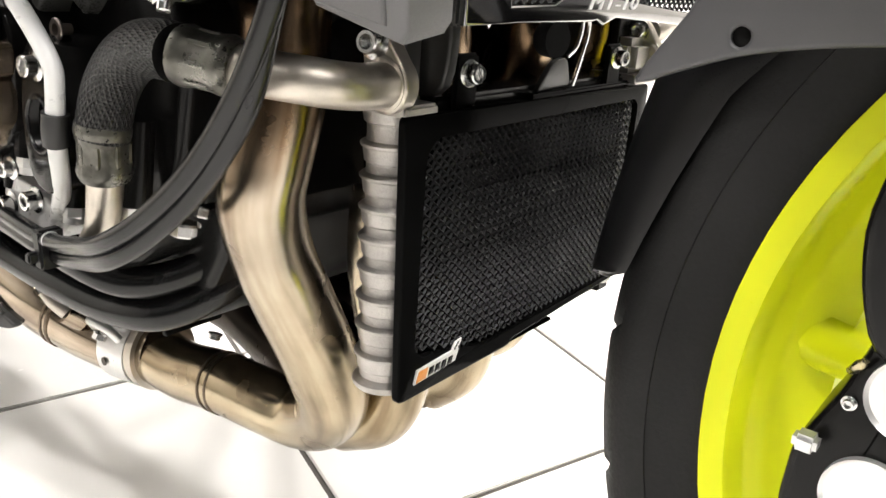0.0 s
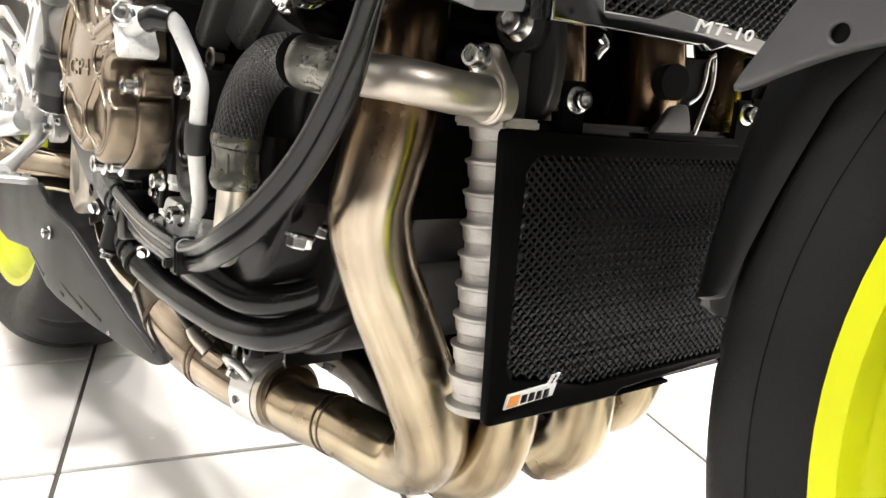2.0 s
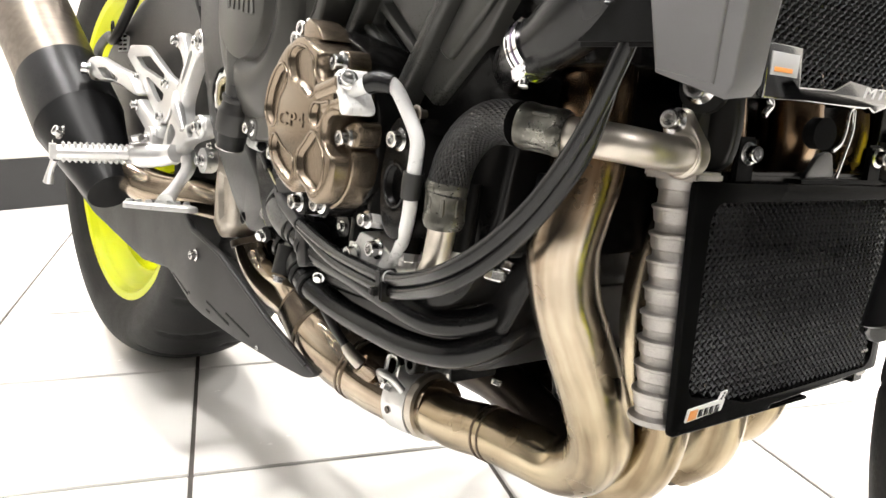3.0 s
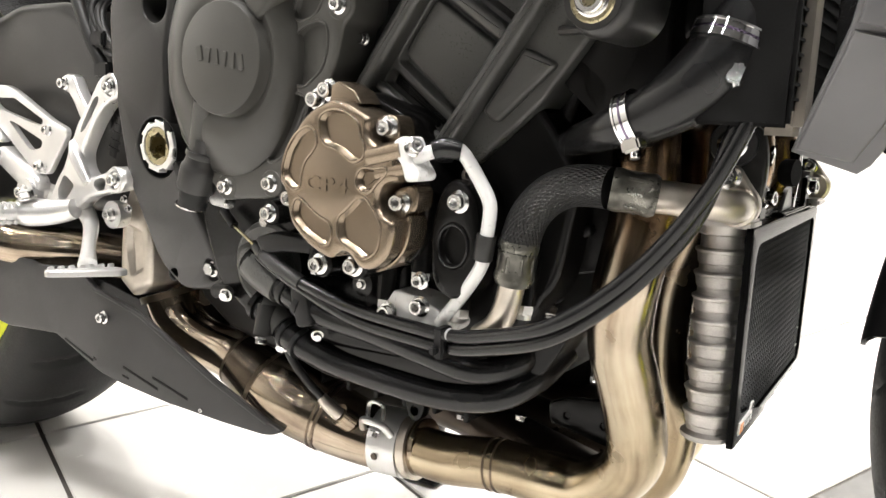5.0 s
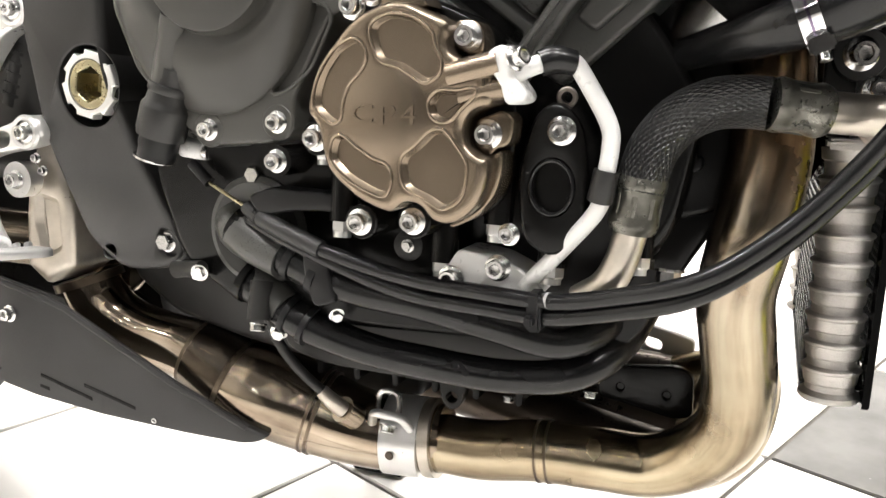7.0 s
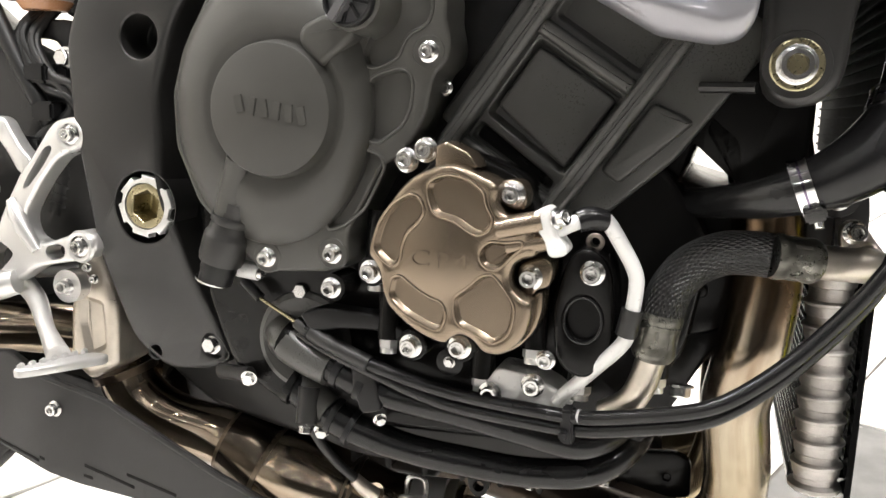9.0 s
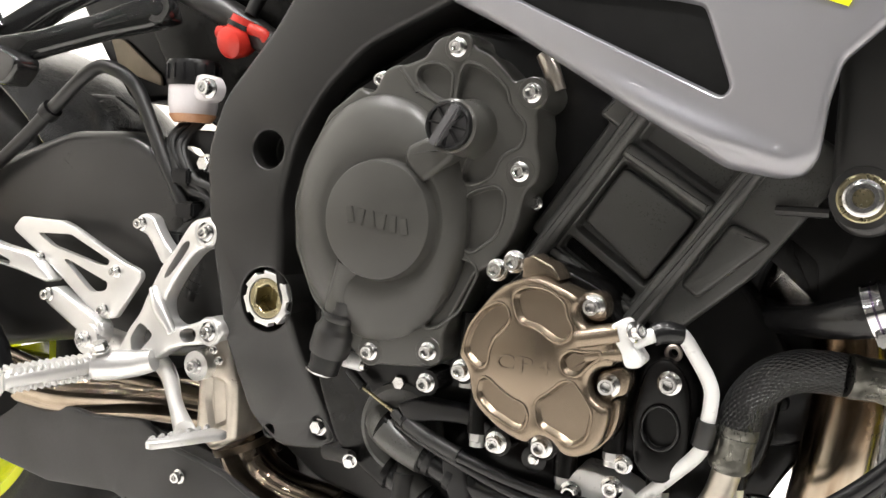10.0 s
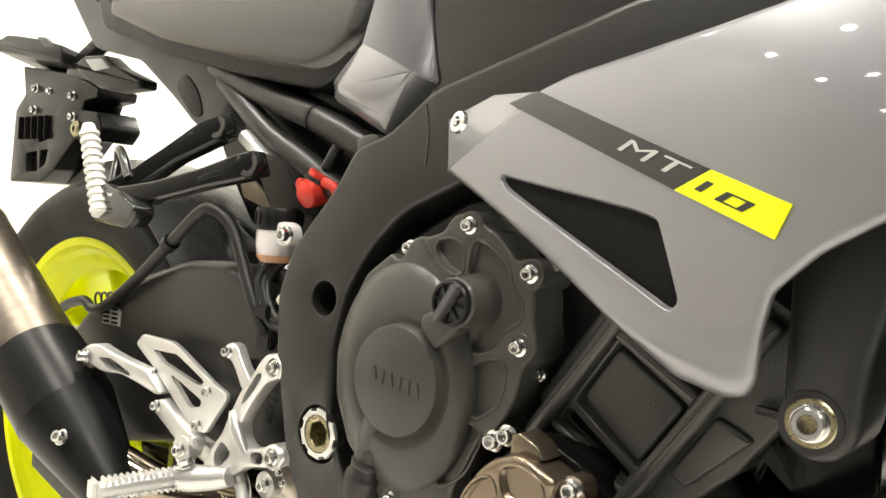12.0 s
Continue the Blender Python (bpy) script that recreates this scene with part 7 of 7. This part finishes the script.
part("tread_pad", slab([(0.5120, -0.2350), (0.5200, -0.2380), (0.5290, -0.2180), (0.5410, -0.1830), (0.5370, -0.1740), (0.5230, -0.1760), (0.5150, -0.2100)], 0.3165, 0.3110, 0.002, put=lambda u, v, h: (u, v, h - 0.06 * (v + 0.235)), rounds=1), ALU, pedal)
for k in range(7):
    part("tooth", block(-0.0016, 0.0016, -0.0030, 0.0030, -0.0045, 0.0025, 0.0006, m=pose(0.5155 + 0.0009 * k, -0.2310 + 0.0085 * k, 0.3160 - 0.0005 * k, 0, 0, 20)), ALU, pedal)
part("lower_joint", lathe([(0.0, 0.0), (0.0115, 0.0), (0.0125, 0.002), (0.0125, 0.012), (0.0, 0.012)], (0.4811, -0.138, 0.3507), (0, -1, 0), seg=22), ALU, pedal)
bolts(pedal, [(0.4811, -0.150, 0.3507)], size=0.95)
bolts(pedal, [(0.5005, -0.150, 0.3668), (0.5062, -0.150, 0.3586)], size=0.5)
part("cast_link", slab([(0.4684, 0.3536), (0.480, 0.380), (0.495, 0.378), (0.508, 0.336), (0.506, 0.287), (0.481, 0.272), (0.462, 0.285), (0.464, 0.325)], 0.130, 0.09, 0.006, [([(0.474, 0.318), (0.476, 0.340), (0.496, 0.336), (0.498, 0.300), (0.480, 0.290)], 0.004, 0.003)], rounds=1), TUBE_ALU, BIKE, "silver cast suspension link")

# ---- lower exhaust shield ----
def shield_at(u, v, h):
    """The shield bends in towards the engine from its bolt on."""
    return (u, -0.1432 + max(0.0, u - 0.4623) * 0.18 - h, v)


shield = part("exhaust_shield", slab([(0.02, 0.3), (0.1, 0.32), (0.22, 0.305), (0.356, 0.287), (0.418, 0.293), (0.4490, 0.2765), (0.4979, 0.2625), (0.5160, 0.2527), (0.5500, 0.2328), (0.5870, 0.2110), (0.6072, 0.2012), (0.6400, 0.1850), (0.6560, 0.1795), (0.6480, 0.1745), (0.6370, 0.1725), (0.5940, 0.1755), (0.5310, 0.1825), (0.4799, 0.1915), (0.4500, 0.1985), (0.384, 0.2222), (0.3, 0.215), (0.1, 0.24), (0.02, 0.26)], 0.003, -0.003, 0.002, put=shield_at, rounds=1, mesh=0.02), SHIELD_BLACK, BIKE, "matt black exhaust shield plate with slots")
part("folded_edge", tube([shield_at(u, v, 0.0015) for u, v in ((0.4490, 0.2755), (0.4979, 0.2615), (0.5160, 0.2517), (0.5500, 0.2318), (0.5870, 0.2100), (0.6072, 0.2002), (0.6400, 0.1840))], 0.0024, seg=8), SHIELD_BLACK, shield)
for x, z, dx, dz in ((0.4000, 0.2200, 0.044, -0.0130), (0.4452, 0.2099, 0.0453, -0.0119), (0.4843, 0.2082, 0.0398, -0.0145), (0.5183, 0.2038, 0.0392, -0.0135)):
    part("slot", slab([(x, z - 0.0012), (x + dx, z + dz - 0.0012), (x + dx, z + dz + 0.0012), (x, z + 0.0012)], 0.0035, 0.0, 0.0001, put=shield_at, rounds=0), ENGINE_BLACK, shield)
placed("rivet", BOLT, shield, shield_at(0.5720, 0.1830, 0.002), (0.2, -1, 0), size=0.4)
bolts(shield, [(0.4620, -0.1460, 0.2522)], size=0.9)
part("silencer_box", slab([(0.10, 0.300), (0.30, 0.300), (0.44, 0.285), (0.50, 0.225), (0.47, 0.200), (0.40, 0.205), (0.12, 0.235)], 0.05, -0.10, 0.012), ENGINE_BLACK, BIKE, "black exhaust chamber")

# ---- radiator, cowl and big coolant hose ----
rad = part("radiator", block(1.015, 1.045, -0.185, 0.185, 0.462, 0.78, 0.003), MATT_BLACK, BIKE, "black radiator behind a mesh guard")
for k in range(40):
    part("fin", block(1.0130, 1.0465, -0.180, 0.180, 0.470 + 0.0075 * k, 0.4716 + 0.0075 * k, 0.0), MATT_BLACK, rad)
part("side_plate", block(1.006, 1.052, -0.1925, -0.1865, 0.456, 0.78, 0.002), MATT_BLACK, rad)
COWL = [Vector(q) for q in ((1.057, -0.197, 0.446), (0.9388, 0.239, -0.2483), (0.3446, -0.6421, 0.6849), (0.15, -0.95, -0.10))]
COWL_BEND = 0.074


def cowl_at(u, v, h):
    """The cowl's face leans out to its bend and stands steeper above it."""
    up = COWL[2] * min(v, COWL_BEND) + Vector((0.22, -0.16, 0.96)) * max(0.0, v - COWL_BEND)
    return tuple(COWL[0] + COWL[1] * u + up + COWL[3] * h)


cowl = part("radiator_cowl", slab(fine([(-0.0012, -0.0015), (0.0290, -0.0035), (0.0325, 0.0045), (0.0388, 0.058), (0.0420, 0.080), (0.046, 0.20), (-0.004, 0.20), (-0.0012, 0.074)], 0.012), 0.0, -0.026, 0.0012, put=cowl_at, rounds=0, steps=3), GREY_PLASTIC, BIKE, "dark grey radiator side cowl")
part("cowl_face", slab(fine([(0.0002, 0.0010), (0.0250, 0.0030), (0.0337, 0.0735), (0.0006, 0.0722)], 0.012), 0.0022, -0.002, 0.0016, put=cowl_at, rounds=0), GREY_PLASTIC, cowl)
part("cowl_face", slab(fine([(0.0008, 0.0755), (0.0342, 0.0770), (0.040, 0.195), (0.0010, 0.195)], 0.012), 0.0022, -0.002, 0.0016, put=cowl_at, rounds=0), GREY_PLASTIC, cowl)
BIG = [(0.895, -0.100, 0.437), (0.925, -0.152, 0.442), (0.958, -0.182, 0.450), (0.985, -0.185, 0.461), (1.005, -0.184, 0.476), (1.018, -0.180, 0.494), (1.024, -0.172, 0.52), (1.026, -0.16, 0.56)]
big = part("coolant_hose", tube(BIG, [0.0070, 0.0088, 0.0112, 0.0150, 0.0180, 0.0192, 0.0190, 0.0190], seg=28), CABLE, BIKE, "thick black coolant hose with two steel clamps")
for i, t in ((2, 0.55), (5, 0.1)):
    a, b = np.array(BIG[i]), np.array(BIG[i + 1])
    d = (b - a) / np.linalg.norm(b - a)
    c = a + (b - a) * t
    rr = 0.0156 if i == 2 else 0.0208
    hc = part("hose_clamp", tube([c - d * 0.0044, c + d * 0.0044], rr, seg=32, n=2), POLISHED, big, "polished worm drive hose clamp")
    for e in (-0.0040, 0.0040):
        part("band_edge", tube([c + d * (e - 0.0005), c + d * (e + 0.0005)], rr + 0.0007, seg=32, n=2), POLISHED, hc)
    part("band_slot", tube([c - d * 0.0006, c + d * 0.0006], rr + 0.0003, seg=32, n=2), PURPLE_STEEL, hc, "dark tinted slots of the clamp band")
    low = c + np.array((0.3, -0.62, -0.72)) * (rr + 0.002)
    turn = Vector((1, 0, 0)).rotation_difference(Vector(d)).to_matrix().to_4x4()
    part("worm_housing", block(-0.0052, 0.0052, -0.0050, 0.0050, -0.0034, 0.0034, 0.0012, m=Matrix.Translation(Vector(low)) @ turn), POLISHED, hc)
    part("worm_screw", lathe([(0.0, 0.0), (0.0026, 0.0), (0.0026, 0.004), (0.0, 0.0045)], tuple(low + np.array((0.001, -0.001, -0.003))), (0.3, -0.4, -1), seg=12), POLISHED, hc)
bracket = part("radiator_bracket", slab([(0.985, 0.400), (0.985, 0.452), (1.005, 0.460), (1.018, 0.455), (1.022, 0.430), (1.018, 0.402)], 0.082, 0.076, 0.002), FRAME_BLACK, BIKE, "black radiator mounting bracket")
part("rubber_grommet", lathe([(0.0, 0.0), (0.0135, 0.0), (0.0145, 0.003), (0.0135, 0.006), (0.0, 0.007)], (1.0004, -0.082, 0.4454), (0.2, -1, 0), seg=24), RUBBER, bracket)
placed("bolt", BOLT, bracket, (1.0010, -0.0885, 0.4454), (0.2, -1, 0), size=1.3)
rg = part("radiator_guard", slab([(-0.1372, 0.4395), (-0.104, 0.4403), (-0.0444, 0.4401), (-0.0402, 0.4410), (-0.0341, 0.4386), (-0.0219, 0.4418), (0.042, 0.4382), (0.12, 0.434), (0.12, 0.4405), (0.0458, 0.4448), (-0.0637, 0.4530), (-0.0774, 0.4476), (-0.108, 0.4468), (-0.1100, 0.4640), (-0.1380, 0.4640)], 1.068, 1.063, 0.0012, put=facing, rounds=0), DARK_CHROME, BIKE, "dark polished radiator guard edge with a black mesh")
part("mesh", diamond_mesh(-0.132, 0.122, 0.4470, 0.56, 0.0060, 0.0042, lambda u, v, h: (1.0640 + h, u, v), 0.0007), MESH_BLACK, rg, "black stretched metal mesh", 20)
for y in (-0.1395, 0.120):
    part("side_strip", block(1.060, 1.068, y - 0.002, y + 0.002, 0.4395, 0.60, 0.001), BLACK_GLOSS, rg)
part("side_tank", block(1.026, 1.050, -0.150, -0.122, 0.452, 0.62, 0.005), TUBE_ALU, rad, "bare aluminium radiator side tank")
rt = lettering("MT-10", 0.0098, 0.0003, 1.1)
bmesh.ops.transform(rt, matrix=Matrix(((0, 0, 1, 1.0683), (1.62, 0.42, 0, -0.0262), (0.0, 0.80, 0, 0.4478), (0, 0, 0, 1))), verts=rt.verts)
part("lettering", rt, WHITE_FILM, rg)
part("badge", slab([(-0.1345, 0.4500), (-0.1130, 0.4500), (-0.1130, 0.4600), (-0.1350, 0.4600)], 1.0686, 1.067, 0.0002, put=facing, rounds=0), GREY_FILM, rg, "small sticker with orange and white marks")
part("badge_mark", slab([(-0.1325, 0.4515), (-0.1180, 0.4515), (-0.1180, 0.4535), (-0.1325, 0.4535)], 1.0689, 1.0685, 0.0001, put=facing, rounds=0), ORANGE_FILM, rg)
bent = part("bent_bracket", slab([(0.0017, 0.3990), (0.0159, 0.4140), (0.0300, 0.4160), (0.0364, 0.4005)], 1.016, 1.013, 0.0006, put=facing, rounds=1), FRAME_BLACK, BIKE, "bent black sheet metal bracket with bright edges")
for pts in (((0.0480, 0.4440), (0.0425, 0.4404), (0.0412, 0.4290), (0.0375, 0.4210), (0.0290, 0.4164)), ((0.0480, 0.4418), (0.0490, 0.4280), (0.0435, 0.4130), (0.0380, 0.4000))):
    part("bright_edge", tube([(1.0165, y, z) for y, z in pts], 0.0009, seg=8, n=6, flat=1.6), POLISHED, bent)
part("rubber_plug", lathe([(0.0, 0.0), (0.0080, 0.0), (0.0094, 0.002), (0.0094, 0.010), (0.0, 0.010)], (1.012, 0.0096, 0.4262), (1, -0.2, 0), seg=26), MATT_BLACK, BIKE, "round black rubber plug")
part("mount_plate", slab([(-0.0900, 0.4312), (-0.0803, 0.4358), (-0.0762, 0.4488), (-0.0702, 0.4511), (-0.0628, 0.3979), (-0.0911, 0.3957), (-0.0944, 0.4130)], 1.0045, 1.001, 0.0010, put=facing, rounds=1), SATIN_GREY, BIKE, "satin grey radiator mounting plate")
part("spring_clip", tube([(1.016, -0.0480, 0.4434), (1.016, -0.0440, 0.4400), (1.016, -0.0470, 0.4370), (1.016, -0.0500, 0.4335)], 0.0014, seg=8, n=5, flat=1.8), POLISHED, BIKE, "small bright spring clip")
part("copper_tab", slab([(-0.0736, 0.4182), (-0.0704, 0.4185), (-0.0708, 0.4067), (-0.0751, 0.4065)], 1.016, 1.014, 0.0004, put=facing, rounds=0), BRONZE, BIKE, "small brown metal tab")
part("left_frame", block(0.952, 0.995, 0.118, 0.170, 0.38, 0.50, 0.004), ENGINE_BLACK, BIKE)
HEAT_EDGE = ((0.1554, 0.4545), (0.1637, 0.4005))
heat = part("heat_plate", slab([(0.030, 0.405), (0.030, 0.442), (HEAT_EDGE[0][0], 0.448), HEAT_EDGE[1]], 0.985, 0.982, 0.001, put=facing, rounds=0), ENGINE_BLACK, BIKE, "thin black plate behind the cooler")
part("bright_edge", tube([(0.9855, y, z) for y, z in HEAT_EDGE], 0.0009, seg=8, n=4), POLISHED, heat)
part("far_bracket", slab([(0.1102, 0.4489), (0.1463, 0.4494), (0.1552, 0.4245), (0.1537, 0.3913), (0.1077, 0.3944), (0.1098, 0.4254)], 1.005, 1.000, 0.001, put=facing, rounds=1), ENGINE_BLACK, BIKE, "black bracket plate at the far end of the cooler")
for fy, fz in ((0.2134, 0.4232), (0.2431, 0.3988)):
    part("far_fitting", lathe([(0.0, 0.0), (0.0085, 0.0), (0.0095, 0.003), (0.0095, 0.012), (0.0075, 0.014), (0.0075, 0.030), (0.0, 0.030)], (0.985, fy - 0.015, fz), (0, 1, 0.15), seg=20), TUBE_ALU, BIKE, "bare metal pipe fitting")

# ---- left side: stand ----
stand = part("side_stand", slab([(0.825, 0.219), (0.838, 0.238), (0.852, 0.242), (0.920, 0.226), (0.920, 0.207), (0.852, 0.216), (0.838, 0.208)], -0.110, -0.117, 0.0015, [([(0.856, 0.2215), (0.856, 0.2310), (0.869, 0.2285), (0.869, 0.2190)], None, 0.0), ([(0.880, 0.2165), (0.880, 0.2255), (0.894, 0.2225), (0.894, 0.2135)], None, 0.0)], rounds=1), SILVER_PAINT, BIKE, "silver slotted bracket of the side stand")
part("leg", tube([(0.70, 0.13, 0.24), (0.64, 0.165, 0.12), (0.60, 0.195, 0.022)], 0.013, seg=14), ENGINE_BLACK, stand)
part("stand_foot", block(0.575, 0.635, 0.172, 0.222, 0.0185, 0.026, 0.003), ENGINE_BLACK, stand)

# ---- number plate holder ----
holder = part("plate_holder", slab([(-0.3252, 0.8080), (-0.1427, 0.7842), (-0.0800, 0.7594), (-0.0842, 0.7468), (-0.1199, 0.7440), (-0.1277, 0.7306), (-0.0820, 0.7266), (-0.0663, 0.7016), (-0.0865, 0.6841), (-0.1421, 0.6895), (-0.2054, 0.6427), (-0.2445, 0.6228), (-0.3551, 0.6220), (-0.3451, 0.7388), (-0.3139, 0.7627)], 0.030, -0.03, 0.003, [([(-0.262, 0.700), (-0.232, 0.706), (-0.228, 0.690), (-0.258, 0.684)], 0.010, 0.001), ([(-0.300, 0.668), (-0.262, 0.672), (-0.258, 0.640), (-0.296, 0.638)], 0.010, 0.001), ([(-0.252, 0.672), (-0.226, 0.674), (-0.234, 0.650), (-0.252, 0.644)], 0.008, 0.001)], rounds=1), ENGINE_BLACK, BIKE, "black plastic number plate holder with lamp brackets")
bolts(holder, [(-0.274, -0.030, 0.7696), (-0.1545, -0.030, 0.7520), (-0.2766, -0.030, 0.7356), (-0.1515, -0.030, 0.7207)], size=1.0)
bolts(holder, [(-0.2313, -0.030, 0.7634)], HEX, size=0.7)
part("lamp_seat", lathe([(0.0045, 0.0), (0.010, 0.0), (0.012, 0.003), (0.009, 0.006), (0.0045, 0.006)], (-0.138, -0.030, 0.7030), (0, -1, 0), seg=20, caps=False), GOLD, holder, "brass threaded insert")
part("plate", slab([(-0.2685, 0.645), (-0.2021, 0.6941), (-0.1664, 0.6792), (-0.1677, 0.6457), (-0.1845, 0.6215), (-0.36, 0.6222)], -0.012, -0.016, 0.001, rounds=1), GREY_PLASTIC, holder, "grey plastic plate backing")
part("wing", slab([(-0.3858, 0.8350), (-0.3400, 0.8430), (-0.3002, 0.8378), (-0.2200, 0.8250), (-0.1549, 0.8105), (-0.1500, 0.8000), (-0.1522, 0.7848), (-0.2200, 0.7930), (-0.2641, 0.8019), (-0.3775, 0.8201)], 0.052, -0.03, 0.004, put=lambda u, v, h: (u, -h, v + 0.25 * h), rounds=1), PLASTIC, holder)
part("wing_slot", slab([(-0.235, 0.8290), (-0.205, 0.8260), (-0.175, 0.8090), (-0.205, 0.8110)], 0.0525, 0.045, 0.001, put=lambda u, v, h: (u, -h, v + 0.25 * h), rounds=1), GREY_PLASTIC, holder)
part("wing_stay", strap([(-0.165, 0.800), (-0.110, 0.822), (-0.050, 0.850)], (0.016, 0.018, 0.020), 0.030, 0.010, side), PLASTIC, holder)
part("indicator_stalk", strap([(-0.150, 0.785), (-0.080, 0.775), (0.000, 0.765)], (0.012, 0.014, 0.016), 0.045, 0.025, side), PLASTIC, holder)
part("indicator", slab([(-0.0843, 0.7850), (-0.0500, 0.7960), (0.0001, 0.7930), (0.0300, 0.7760), (0.0960, 0.7540), (0.0944, 0.7440), (0.0217, 0.7433), (-0.0375, 0.7592)], 0.070, 0.045, 0.005, rounds=1), PLASTIC, holder, "black indicator housing")
part("indicator_lens", slab([(-0.045, 0.7900), (0.000, 0.7880), (0.022, 0.7740), (-0.020, 0.7720)], 0.0715, 0.06, 0.001, rounds=1), GREY_FILM, holder, "pale indicator lens")
for k in range(5):
    part("rib", block(-0.320 + 0.022 * k, -0.317 + 0.022 * k, -0.036, -0.028, 0.690, 0.726, 0.0008), ENGINE_BLACK, holder)

# ---- floor tiles, one by one ----
TILE_SIZE, JOINT = 0.3385, 0.0055
TU = Vector((math.cos(radians(67.2)), math.sin(radians(67.2)), 0))
TV = Vector((-TU.y, TU.x, 0))
ORIGIN = Vector((0.418, -0.127, 0))
half = (TILE_SIZE - JOINT) / 2
tile_me = as_mesh("tile", block(-half, half, -half, half, -0.012, 0.0, 0.0012), TILE)
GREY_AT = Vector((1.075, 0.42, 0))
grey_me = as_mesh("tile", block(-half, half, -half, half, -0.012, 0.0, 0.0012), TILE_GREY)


def cut_tile(c):
    """The part of a tile that lies inside the room's four walls."""
    poly = [c + TU * half * a + TV * half * b for a, b in ((-1, -1), (1, -1), (1, 1), (-1, 1))]
    for axis, limit, sign in ((0, X0, 1), (0, X1, -1), (1, Y0, 1), (1, Y1, -1)):
        out = []
        for p, q in zip(poly, poly[1:] + poly[:1]):
            dp, dq = sign * (p[axis] - limit), sign * (q[axis] - limit)
            if dp >= 0:
                out.append(p)
            if dp * dq < 0:
                out.append(p + (q - p) * (dp / (dp - dq)))
        poly = out
        if len(poly) < 3:
            return []
    return poly


count = 0
rest_verts, rest_faces = [], []
for i in range(-30, 31):
    for j in range(-30, 31):
        c = ORIGIN + TU * TILE_SIZE * (i + 0.5) + TV * TILE_SIZE * (j + 0.5)
        if not (X0 + 0.16 < c.x < X1 - 0.16 and Y0 + 0.16 < c.y < Y1 - 0.16):
            edge = cut_tile(c)
            n, m = len(rest_verts), len(edge)
            if m:
                rest_verts += [tuple(p) for p in edge] + [(p.x, p.y, -0.012) for p in edge]
                rest_faces += [tuple(range(n, n + m))] + [(n + k, n + m + k, n + m + (k + 1) % m, n + (k + 1) % m) for k in range(m)]
            continue
        if c.x < 3.6 and -1.2 < c.y < 4.2 and count < 300 and (c - Vector((0.4, 0.8, 0))).length < 3.6:
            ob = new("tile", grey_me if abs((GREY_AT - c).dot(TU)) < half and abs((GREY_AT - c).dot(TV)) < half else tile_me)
            ob.parent = FLOOR
            ob.matrix_basis = Matrix.Translation(c) @ Matrix.Rotation(radians(67.2), 4, "Z")
            count += 1
        else:
            n = len(rest_verts)
            for z in (0.0, -0.012):
                rest_verts += [tuple(c + TU * half * a + TV * half * b + Vector((0, 0, z))) for a, b in ((-1, -1), (1, -1), (1, 1), (-1, 1))]
            rest_faces += [(n, n + 1, n + 2, n + 3)] + [(n + k, n + 4 + k, n + 4 + (k + 1) % 4, n + (k + 1) % 4) for k in range(4)]
rest_me = bpy.data.meshes.new("far_tiles")
rest_me.from_pydata(rest_verts, [], rest_faces)
rest_me.materials.append(TILE)
rest = new("far_tiles", rest_me)
rest.parent = FLOOR
tagged(rest, kind="stuff")
